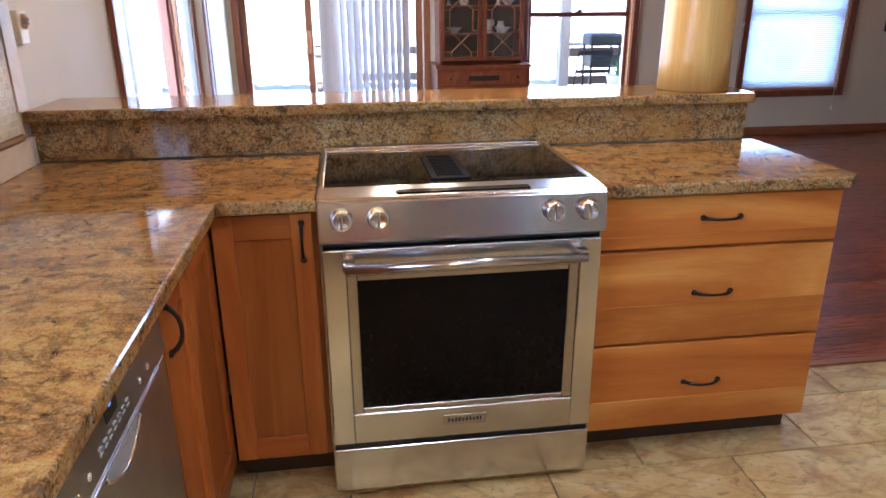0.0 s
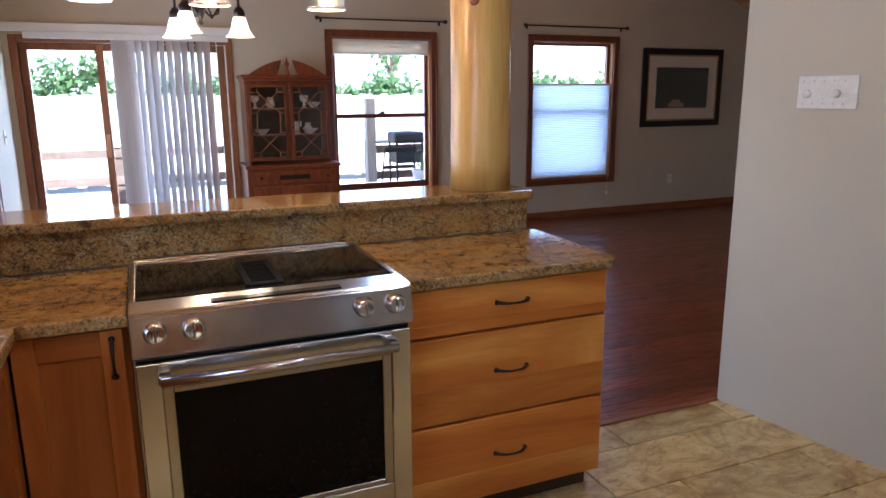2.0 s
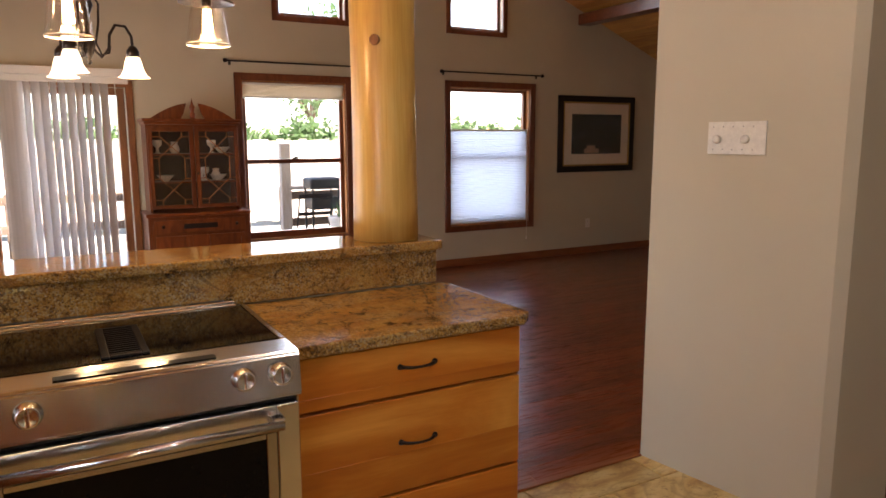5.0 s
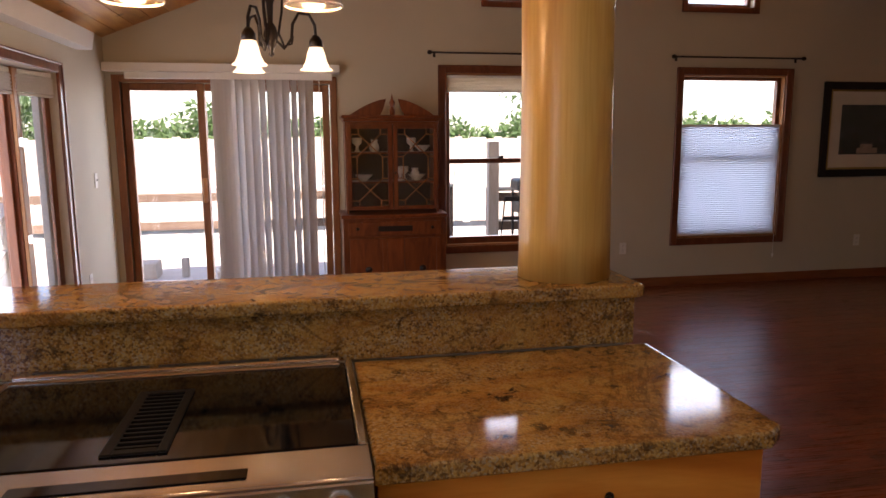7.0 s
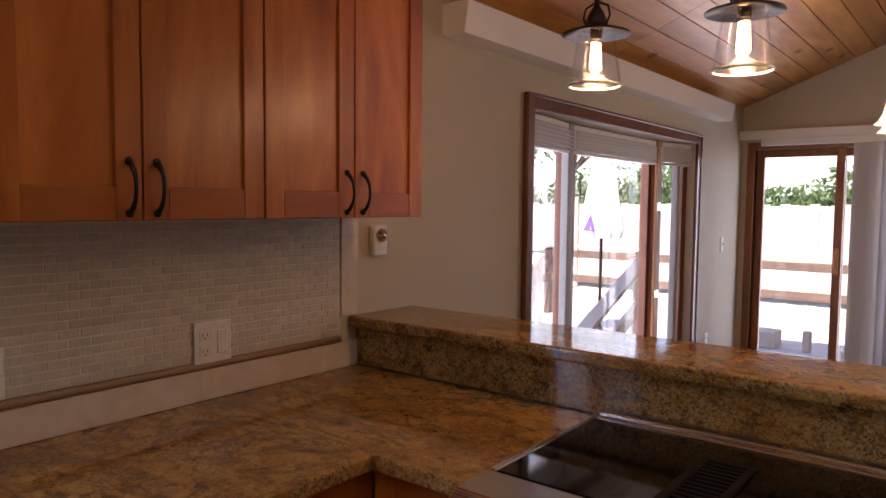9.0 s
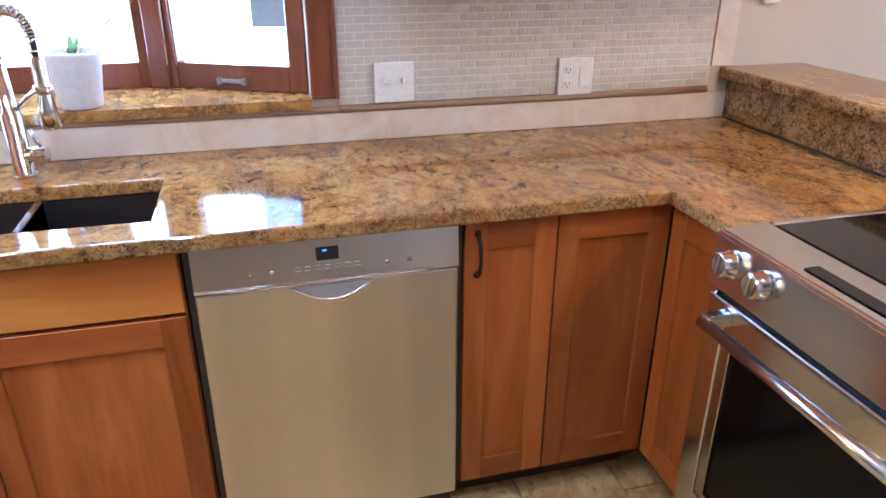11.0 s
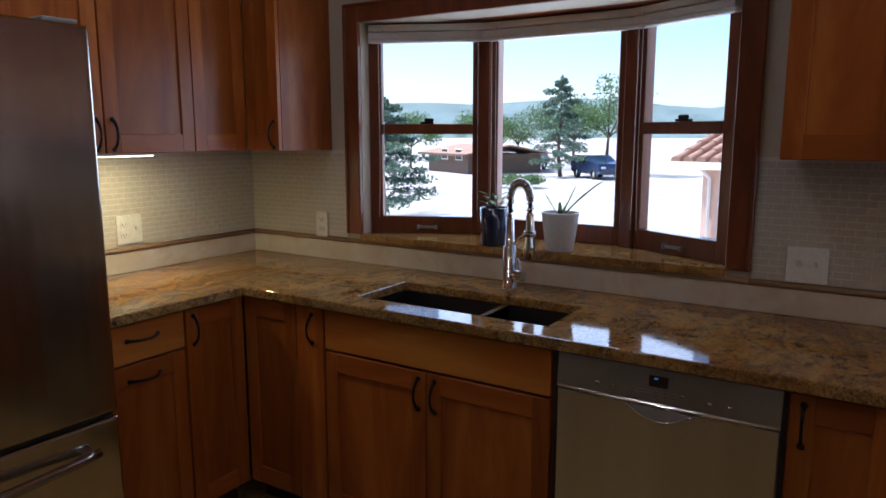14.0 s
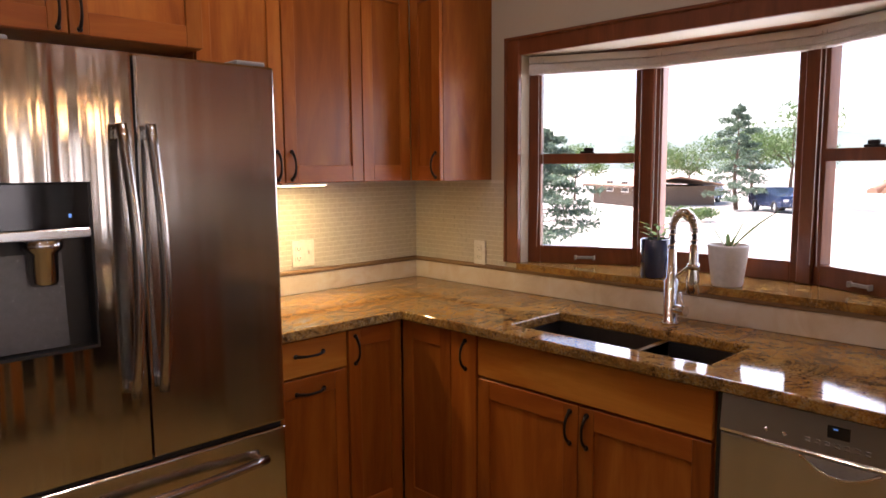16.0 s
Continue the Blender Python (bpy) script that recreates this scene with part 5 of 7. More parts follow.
plate("power_outlet", pose(7.16, NY - 0.001, 0.39), 0.07, 0.115, "white outlet plate low on the wall", "outlet", slots=((0, 0.022), (0, -0.022)))
plate("power_outlet", pose(4.56, NY - 0.001, 0.39), 0.07, 0.115, "white outlet plate low on the wall", "outlet", slots=((0, 0.022), (0, -0.022)))
toggles(plate("light_switch", pose(DX + 0.001, 4.72, 1.15, 0, 0, 90), 0.07, 0.115, "white single switch plate by the patio door", "switch"), (0,))
plate("power_outlet", pose(DX + 0.001, 4.40, 0.42, 0, 0, 90), 0.07, 0.115, "white outlet plate under the dining bay end", "outlet", slots=((0, 0.022), (0, -0.022)))
th = thing("timer_dial", pose(DX, 0.722, 1.326, 0, 0, 90), "small cream wall timer with a steel dial", "timer")
part("case", boxes([(-0.032, 0.032, -0.03, 0.0, -0.053, 0.053)], 0.005, 2), M_PLASTIC, th)
bm = bmesh.new()
lathe(bm, [(0.024, 0.0), (0.024, 0.008), (0.012, 0.010), (0.012, 0.016), (0.0, 0.017)], (0.0, -0.03, 0.018), 20, "y")
part("dial", bm, M_CHROME, th, "round steel dial")
# switch plate on the pier face
pier_ang = math.degrees(math.atan2(0.487 + 0.30, 3.456 - 3.565))
ps = plate("dimmer_switch", pose(3.456 + 0.109 * 0.49 - 0.001, 0.487 - 0.787 * 0.49, 1.465, 0, 0, pier_ang - 180), 0.245, 0.128, "wide white wall plate with two dimmer dials", "switch", knobs=((-0.08, -0.005), (0.04, -0.005)))
part("marker", boxes([(-0.1 + 0.042 * i, -0.096 + 0.042 * i, -0.0068, -0.0055, z, z + 0.005) for i in range(5) for z in (0.042, -0.047)]), M_GREYPL, ps)

# ---- pendants over the bar ----
for px in (0.87, 1.225, 1.61):
    z0, py = 1.755, 0.57
    pd = thing("pendant_lamp", (px, py, z0), "clear glass pendant with a glowing filament bulb", "pendant lamp", "pendants over the bar")
    bm = bmesh.new()
    lathe(bm, [(0.063, 0.0), (0.066, 0.004), (0.0625, 0.02), (0.047, 0.128), (0.044, 0.135), (0.0415, 0.132), (0.0445, 0.125), (0.060, 0.02), (0.0615, 0.004)], (0, 0, 0), 28, close=True)
    g = part("shade", bm, M_GLASS, pd, "clear tapered glass shade")
    g.visible_shadow = False
    bm = bmesh.new()
    lathe(bm, [(0.064, 0.0), (0.0675, 0.003), (0.064, 0.007), (0.061, 0.003)], (0, 0, 0), 28, close=True)
    part("rim", bm, plain("thick_glass_rim", (0.75, 0.72, 0.66), 0.1, 0.0), g)
    bm = bmesh.new()
    lathe(bm, [(0.0, 0.152), (0.03, 0.150), (0.084, 0.132), (0.085, 0.129), (0.03, 0.142), (0.0, 0.143)], (0, 0, 0), 28)
    part("cap", bm, M_BRONZE, pd, "dark bronze saucer cap")
    bm = bmesh.new()
    lathe(bm, [(0.024, 0.145), (0.026, 0.165), (0.018, 0.185), (0.008, 0.2), (0.006, 0.22)], (0, 0, 0), 16)
    for s in (-1, 1):
        sweep(bm, [(s * 0.026, 0, 0.15), (s * 0.036, 0, 0.175), (s * 0.03, 0, 0.198), (s * 0.006, 0, 0.208)], 0.003, 6)
    lathe(bm, [(0.014, 0.118), (0.016, 0.143)], (0, 0, 0), 14)
    part("socket", bm, M_BRONZE, pd)
    top = roof_z(px) - z0
    bm = bmesh.new()
    sweep(bm, [(0, 0, 0.21), (0, 0, top - 0.02)], 0.004, 6)
    part("stem", bm, M_BRONZE, pd)
    bm = bmesh.new()
    lathe(bm, [(0.055, top - 0.03), (0.06, top - 0.01), (0.06, top + 0.015)], (0, 0, 0), 18)
    part("canopy", bm, M_BRONZE, pd)
    bm = bmesh.new()
    lathe(bm, [(0.0, 0.028), (0.012, 0.03), (0.0215, 0.045), (0.023, 0.07), (0.018, 0.1), (0.013, 0.118)], (0, 0, 0), 18)
    bg = part("bulb", bm, M_GLASS, pd, "clear vintage bulb")
    bg.visible_shadow = False
    bm = bmesh.new()
    for i in range(6):
        a0, a1 = i * math.pi / 3, (i + 1) * math.pi / 3
        sweep(bm, [(0.009 * math.cos(a0), 0.009 * math.sin(a0), 0.108), (0.0125 * math.cos(a0), 0.0125 * math.sin(a0), 0.045), (0.0125 * math.cos(a1), 0.0125 * math.sin(a1), 0.045)], 0.0036, 5)
    part("filament", bm, M_BULB, bg, "glowing filament cage")
    bulb_light("pendant_bulb", (px, py, z0 + 0.012), 0.85, (1.0, 0.62, 0.30), 0.03)

# ---- chandelier ----
CX, CY, CZ = 1.40, 3.05, 1.99
K = 1.42
ch = thing("chandelier", (CX, CY, CZ), "bronze scroll-arm chandelier with lit frosted bell shades", "chandelier")
bm = bmesh.new()
lathe(bm, [(K * r, K * z) for r, z in ((0.0, -0.055), (0.012, -0.045), (0.007, -0.03), (0.018, -0.01), (0.03, 0.03), (0.022, 0.06), (0.010, 0.08), (0.014, 0.15), (0.03, 0.19), (0.02, 0.23), (0.008, 0.25))], (0, 0, 0), 18)
part("column", bm, M_BRONZE, ch)
for i in range(3):
    a = radians(-115 + 120 * i)
    ca, sa = math.cos(a), math.sin(a)
    prof = [(0.012, 0.20), (0.03, 0.23), (0.05, 0.20), (0.045, 0.12), (0.03, 0.04), (0.05, -0.01), (0.08, 0.0), (0.085, 0.03)]
    up = [(0.012, 0.02), (0.05, -0.02), (0.08, 0.02), (0.085, 0.075), (0.11, 0.118), (0.15, 0.115), (0.172, 0.075), (0.174, 0.03)]
    bm = bmesh.new()
    sweep(bm, [(K * r * ca, K * r * sa, K * z) for r, z in up], 0.009, 7)
    sweep(bm, [(K * r * ca, K * r * sa, K * z) for r, z in prof], 0.007, 7)
    arm = part("arm", bm, M_BRONZE, ch, "scrolled bronze arm")
    bm = bmesh.new()
    lathe(bm, [(K * r, K * z) for r, z in ((0.012, 0.035), (0.026, 0.015), (0.028, -0.01), (0.02, -0.012))], (0.174 * K * ca, 0.174 * K * sa, 0), 14)
    part("cup", bm, M_BRONZE, arm)
    bm = bmesh.new()
    lathe(bm, [(K * r, K * z) for r, z in ((0.026, -0.012), (0.034, -0.032), (0.041, -0.064), (0.053, -0.088), (0.066, -0.100), (0.063, -0.100), (0.050, -0.086), (0.038, -0.062), (0.031, -0.032), (0.023, -0.012))], (0.174 * K * ca, 0.174 * K * sa, 0), 22, close=True)
    s = part("shade", bm, M_SHADE, arm, "lit frosted glass bell shade")
    s.visible_shadow = False
    bulb_light("chandelier_bulb", (CX + 0.174 * K * ca, CY + 0.174 * K * sa, CZ - 0.10), 1.2, (1.0, 0.72, 0.42), 0.03)
bm = bmesh.new()
z = 0.25 * K
while CZ + z < roof_z(CX) - 0.05:
    lathe(bm, [(0.007, z), (0.0095, z + 0.006), (0.0095, z + 0.022), (0.007, z + 0.028)], (0, 0, 0), 8)
    z += 0.03
part("chain", bm, M_BRONZE, ch)
bm = bmesh.new()
top = roof_z(CX) - CZ
lathe(bm, [(0.02, top - 0.06), (0.05, top - 0.03), (0.055, top + 0.015)], (0, 0, 0), 18)
part("canopy", bm, M_BRONZE, ch)

# ---- china hutch ----
hu = thing("china_hutch", (1.845, 4.72, 0), "mahogany china hutch with glazed doors and scrolled pediment", "hutch")
HW = 0.87
part("base", boxes([(0.0, HW, 0.0, 0.46, 0.06, 0.80), (0.03, HW - 0.03, 0.03, 0.45, 0.0, 0.06)], 0.004), M_HUTCH, hu)
part("base_top", boxes([(-0.015, HW + 0.015, -0.018, 0.46, 0.80, 0.832)], 0.008, 2), M_HUTCH, hu)
dwr = part("drawer", boxes([(0.04, HW - 0.04, -0.012, 0.0, 0.655, 0.77)], 0.004), M_HUTCH, hu)
part("inlay", boxes([(0.29, 0.58, -0.0135, -0.011, 0.69, 0.735)], 0.003), M_BRONZE, dwr, "dark carved drawer pull")
for x in (0.12, HW - 0.12):
    bm = bmesh.new()
    lathe(bm, [(0.014, 0.0), (0.012, 0.012), (0.0, 0.016)], (x, -0.012, 0.715), 12, "y")
    part("knob", bm, M_BRONZE, dwr)
for a, b in ((0.05, 0.36), (0.51, HW - 0.05)):
    d = part("door", boxes([(a, a + 0.035, -0.012, 0, 0.1, 0.63), (b - 0.035, b, -0.012, 0, 0.1, 0.63), (a + 0.035, b - 0.035, -0.012, 0, 0.1, 0.135), (a + 0.035, b - 0.035, -0.012, 0, 0.595, 0.63), (a + 0.035, b - 0.035, -0.005, 0, 0.135, 0.595)], 0.002), M_HUTCH, hu)
    bm = bmesh.new()
    lathe(bm, [(0.03, 0.0), (0.026, 0.006), (0.010, 0.010), (0.0, 0.022)], ((a + b) / 2, -0.006, 0.365), 14, "y")
    part("knob", bm, M_BRONZE, d, "dark round door pull")
part("centre_panel", boxes([(0.365, 0.505, -0.008, 0, 0.1, 0.63)], 0.003), M_HUTCH, hu)
U0, U1 = 0.04, HW - 0.04
part("upper_case", boxes([(U0, U0 + 0.022, 0.12, 0.455, 0.833, 1.60), (U1 - 0.022, U1, 0.12, 0.455, 0.833, 1.60), (U0 + 0.022, U1 - 0.022, 0.12, 0.44, 1.575, 1.60)], 0.002), M_HUTCH, hu)
# the dim inside of the hutch is painted into this back board
part("back_panel", boxes([(U0 + 0.0225, U1 - 0.0225, 0.44, 0.455, 0.834, 1.574)]), M_SHADOW, hu, "back panel, coloured as in a shaded interior")
for z in (1.08, 1.33):
    part("shelf", boxes([(U0 + 0.023, U1 - 0.023, 0.17, 0.438, z, z + 0.016)]), M_HUTCH, hu)
part("cornice", boxes([(U0 - 0.012, U1 + 0.012, 0.085, 0.455, 1.601, 1.625), (U0 - 0.028, U1 + 0.028, 0.065, 0.455, 1.625, 1.652)], 0.006), M_HUTCH, hu)
for a, b in ((U0 + 0.01, HW / 2 - 0.004), (HW / 2 + 0.004, U1 - 0.01)):
    d = part("glazed_door", boxes([(a, a + 0.038, 0.098, 0.119, 0.86, 1.575), (b - 0.038, b, 0.098, 0.119, 0.86, 1.575), (a + 0.038, b - 0.038, 0.098, 0.119, 0.86, 0.895), (a + 0.038, b - 0.038, 0.098, 0.119, 1.54, 1.575)], 0.003), M_HUTCH, hu)
    gp = part("pane", boxes([(a + 0.036, b - 0.036, 0.110, 0.113, 0.893, 1.542)]), M_GLASS, d)
    gp.visible_shadow = False
    gx0, gx1, gz0, gz1 = a + 0.038, b - 0.038, 0.895, 1.54
    gw, gh = gx1 - gx0, gz1 - gz0
    def at(u, v):
        return (gx0 + u * gw, 0.106, gz0 + v * gh)
    lines = []
    for v0 in (0.0, 1.0):
        s = 1 if v0 == 0 else -1
        lines += [((0.0, v0 + s * 0.07), (0.2, v0 + s * 0.07)), ((0.2, v0), (0.2, v0 + s * 0.07)), ((0.8, v0), (0.8, v0 + s * 0.07)), ((0.8, v0 + s * 0.07), (1.0, v0 + s * 0.07)), ((0.2, v0 + s * 0.07), (0.85, v0 + s * 0.36)), ((0.8, v0 + s * 0.07), (0.15, v0 + s * 0.36)), ((0.15, v0 + s * 0.36), (0.15, 0.5)), ((0.85, v0 + s * 0.36), (0.85, 0.5)), ((0.0, v0 + s * 0.36), (0.15, v0 + s * 0.36)), ((0.85, v0 + s * 0.36), (1.0, v0 + s * 0.36))]
    for p, q in lines:
        bm = bmesh.new()
        sweep(bm, [at(*p), at(*q)], 0.0045, 4)
        part("glazing_bar", bm, M_DOORWOOD, d)
bm = bmesh.new()
lathe(bm, [(0.011, 0.0), (0.009, 0.012), (0.0, 0.016)], (HW / 2 + 0.02, 0.098, 1.17), 10, "y")
part("knob", bm, M_BRONZE, hu)
for s in (-1, 1):
    bm = bmesh.new()
    out = []
    n = 12
    for i in range(n + 1):
        u = i / n
        out.append((HW / 2 + s * (0.05 + 0.30 * u), 1.785 - 0.11 * u ** 1.7 - 0.02 * u))
    low = [(x, max(1.652, z - 0.045 - 0.03 * (1 - i / n))) for i, (x, z) in enumerate(out)]
    low[0] = (HW / 2 + s * 0.075, 1.70)
    outline = out + [(HW / 2 + s * 0.35, 1.653)] + [(HW / 2 + s * 0.10, 1.653)] + [low[0]]
    prism(bm, [(x, 0.10, z) for x, z in outline], (0, 0.022, 0))
    part("pediment", bm, M_HUTCH, hu, "scrolled swan-neck pediment")
bm = bmesh.new()
lathe(bm, [(0.022, 1.653), (0.022, 1.70), (0.012, 1.71), (0.02, 1.735), (0.026, 1.755), (0.012, 1.775), (0.006, 1.80), (0.0, 1.83)], (HW / 2, 0.11, 0), 14)
part("finial", bm, M_HUTCH, hu)
M_CHINA = plain("white_china", (0.72, 0.70, 0.64), 0.15)
def china(x, y, z, kind, lab):
    bm = bmesh.new()
    if kind == "bowl":
        lathe(bm, [(0.025, 0.0), (0.03, 0.006), (0.075, 0.05), (0.08, 0.055), (0.07, 0.05), (0.0, 0.012)], (0, 0, 0), 20)
    elif kind == "jug":
        lathe(bm, [(0.03, 0.0), (0.045, 0.03), (0.04, 0.06), (0.026, 0.085), (0.034, 0.105), (0.03, 0.104), (0.0, 0.03)], (0, 0, 0), 18)
    else:
        lathe(bm, [(0.03, 0.0), (0.016, 0.012), (0.012, 0.05), (0.04, 0.075), (0.042, 0.12), (0.039, 0.12), (0.0, 0.07)], (0, 0, 0), 18)
    o = tagged(part({"bowl": "china_bowl", "jug": "china_jug"}.get(kind, "glass_goblet"), bm, M_CHINA), lab, "tableware", "china in the hutch")
    o.location = (1.845 + x, 4.72 + y, z)
    return o
china(0.20, 0.28, 1.0965, "bowl", "white china bowl on the hutch shelf")
china(0.66, 0.26, 1.0965, "bowl", "white china bowl on the hutch shelf")
china(0.66, 0.36, 1.0965, "jug", "white china jug on the hutch shelf")
china(0.52, 0.30, 1.0965, "goblet", "pale stemmed goblet on the hutch shelf")
china(0.56, 0.36, 1.0965, "goblet", "pale stemmed goblet on the hutch shelf")
china(0.15, 0.30, 1.3465, "goblet", "pale stemmed goblet on the upper shelf")
china(0.30, 0.33, 1.3465, "jug", "white china jug on the upper shelf")
china(0.62, 0.30, 1.3465, "goblet", "pale stemmed goblet on the upper shelf")
china(0.72, 0.33, 1.3465, "bowl", "white china bowl on the upper shelf")

# ---- framed landscape ----
pf = thing("framed_picture", (6.64, NY - 0.001, 1.05), "dark framed landscape print with a cream mat", "picture")
PW, PH = 1.245, 0.945
M_GILT = plain("gilt_edge", (0.42, 0.27, 0.09), 0.35, 0.7)
part("frame", boxes([(0, 0.075, -0.03, 0, 0, PH), (PW - 0.075, PW, -0.03, 0, 0, PH), (0.075, PW - 0.075, -0.03, 0, 0, 0.075), (0.075, PW - 0.075, -0.03, 0, PH - 0.075, PH)], 0.006, 2), M_BRONZE, pf)
part("gilt_slip", boxes([(0.075, 0.095, -0.024, 0, 0.075, PH - 0.075), (PW - 0.095, PW - 0.075, -0.024, 0, 0.075, PH - 0.075), (0.095, PW - 0.095, -0.024, 0, 0.075, 0.095), (0.095, PW - 0.095, -0.024, 0, PH - 0.095, PH - 0.075)], 0.003), M_GILT, pf)
part("mat", boxes([(0.095, PW - 0.095, -0.012, -0.002, 0.095, PH - 0.095)]), paint("cream_mat", (0.68, 0.60, 0.49), 0.8, 0.03, 5, 0.02, 200, False), pf)
k = Mat("painted_woodland")
v = k.coords((1, 1, 1), False, False)
f1 = k.noise(v, 6, 6, 0.65, 0.6)
c = k.ramp(f1, [(0.3, (0.006, 0.007, 0.005)), (0.5, (0.018, 0.02, 0.012)), (0.62, (0.045, 0.045, 0.045)), (0.75, (0.20, 0.20, 0.19))])
c = k.mix(k.ramp(k.noise(v, 22, 3), [(0.66, (0,)), (0.74, (0.7,))]), c, (0.25, 0.06, 0.05))
k.color(c).rough(0.3)
part("print", boxes([(0.215, PW - 0.215, -0.0135, -0.011, 0.225, PH - 0.225)]), k.m, pf, "dark woodland path print")
part("path", boxes([(0.42, 0.66, -0.0142, -0.0134, 0.235, 0.29), (0.46, 0.60, -0.0142, -0.0134, 0.291, 0.33)]), paint("painted_path", (0.36, 0.25, 0.18), 0.6, 0.2, 12, 0.02, 100, False), pf)
pg = part("picture_glass", boxes([(0.096, PW - 0.096, -0.018, -0.016, 0.096, PH - 0.096)]), M_GLASS, pf)
pg.visible_shadow = False

# ---- baseboards and threshold ----
M_BASE = wood("stained_baseboard", (0.16, 0.05, 0.018), (0.24, 0.08, 0.028), (0.30, 0.11, 0.04), "x", 0.35, 12, 0.2, 0.1)
tagged(part("baseboard", boxes([(1.86, EX - 0.002, NY - 0.016, NY - 0.001, 0.0, 0.088)], 0.003), M_BASE), "reddish stained wooden baseboard", "trim", "", "structure")
tagged(part("baseboard", boxes([(EX - 0.016, EX - 0.001, SY, NY - 0.018, 0.0, 0.088)], 0.003), M_BASE), "reddish stained wooden baseboard", "trim", "", "structure")
tagged(part("threshold", boxes([(2.445, 3.455, 0.474, 0.512, -0.002, 0.009)], 0.004), M_BASE), "thin wooden threshold between tile and planks", "trim", "", "structure")
kn = bmesh.new()
lathe(kn, [(0.0, 0.008), (0.014, 0.010), (0.019, 0.007), (0.021, -0.006)], (0, 0, 0), 18, "y")
kp = part("knot", kn, M_KNOT, post, "dark round branch knot")
kp.location = (-0.606 * 0.122, -0.792 * 0.122, 1.818)
kp.rotation_euler = (0, 0, radians(-37.3))

# unseen recessed ceiling lamps, added to brighten the kitchen floor and cabinet fronts
M_CAN = glow("fill_lamp_lens", (1.0, 0.88, 0.72), 0.6)
for dx, dy in ((1.35, -1.35), (2.35, -1.35), (1.35, -2.15), (2.35, -0.35)):
    zc = roof_z(dx)
    tilt = math.degrees(math.atan(SLOPE))
    t = thing("fill_lamp", pose(dx, dy, zc - 0.006, 0, -tilt, 0), "unseen white-trimmed recessed ceiling lamp, added as fill light", "ceiling lamp", "kitchen downlights")
    bm = bmesh.new()
    lathe(bm, [(0.062, 0.0), (0.085, 0.0), (0.085, 0.006), (0.062, 0.006)], (0, 0, 0), 24, close=True)
    part("trim_ring", bm, M_WHITE, t)
    bm = bmesh.new()
    lathe(bm, [(0.0, 0.002), (0.061, 0.002), (0.061, 0.006), (0.0, 0.006)], (0, 0, 0), 24)
    part("lens", bm, M_CAN, t, "glowing frosted lens")
    d_ = bpy.data.lights.new("fill_downlight", 'AREA')
    d_.shape, d_.size, d_.energy, d_.color = 'DISK', 0.12, 1.1, (1.0, 0.93, 0.84)
    ob = new("fill_downlight", d_)
    ob.matrix_world = look((dx, dy, zc - 0.03), (dx, dy, 0))

# ---- outdoors ----
bm = bmesh.new()
def ground_z(x, y):
    u = min(1.0, max(0.0, (y - 8.2) / 3.0))
    return -1.2 + 1.12 * u * u * (3 - 2 * u) + 0.03 * noise.noise(Vector((x * 0.15, y * 0.15, 0)))
gx = [-2500, -600, -200, -110, -70] + [-50 + 2.5 * i for i in range(33)] + [45, 80, 200, 600, 2500]
gy = [-2500, -600, -200, -90, -60] + [-40 + 2.5 * i for i in range(29)] + [45, 80, 200, 600, 2500]
grid = [[bm.verts.new((x, y, ground_z(x, y))) for x in gx] for y in gy]
for j in range(len(gy) - 1):
    for i in range(len(gx) - 1):
        f = bm.faces.new((grid[j][i], grid[j][i + 1], grid[j + 1][i + 1], grid[j + 1][i]))
        f.smooth = True
structure("ground", bm, M_GROUND, "pale gravel yard and drive reaching the horizon", "ground")
structure("wall_foundation", boxes([(DX - 0.17, EX + 0.17, SY - 0.17, NY + 0.17, -1.35, -0.121)]), M_STUCCO, "stucco foundation under the house", "wall")

# far hills
bm = bmesh.new()
last = None
for i in range(61):
    a = radians(60 + 3 * i)
    x, y = 520 * math.sin(-a), 520 * math.cos(a)
    h = 16 + 22 * abs(noise.noise(Vector((i * 0.13, 0.3, 0)))) + 9 * math.exp(-((i - 19) / 5.0) ** 2)
    row = (bm.verts.new((x, y, -3)), bm.verts.new((x * 1.12, y * 1.12, h)), bm.verts.new((x * 1.5, y * 1.5, h * 0.8)))
    if last:
        for k in (0, 1):
            f = bm.faces.new((last[k], row[k], row[k + 1], last[k + 1]))
            f.smooth = True
    last = row
structure("backdrop", bm, M_HILL, "low hazy hills on the horizon", "hill")


def leaf_cloud(bm, centre, radius, count, size, rnd):
    for _ in range(count):
        d = Vector((rnd.gauss(0, 1), rnd.gauss(0, 1), rnd.gauss(0, 1))).normalized() * rnd.random() ** 0.5
        p = Vector(centre) + Vector((d.x * radius[0], d.y * radius[1], d.z * radius[2]))
        u = Vector((rnd.gauss(0, 1), rnd.gauss(0, 1), rnd.gauss(0, 1))).normalized()
        w = u.cross(Vector((rnd.gauss(0, 1), rnd.gauss(0, 1), rnd.gauss(0, 1)))).normalized()
        s = size * (0.6 + 0.8 * rnd.random())
        bm.faces.new([bm.verts.new(p - u * s), bm.verts.new(p + w * s * 0.4), bm.verts.new(p + u * s), bm.verts.new(p - w * s * 0.4)])


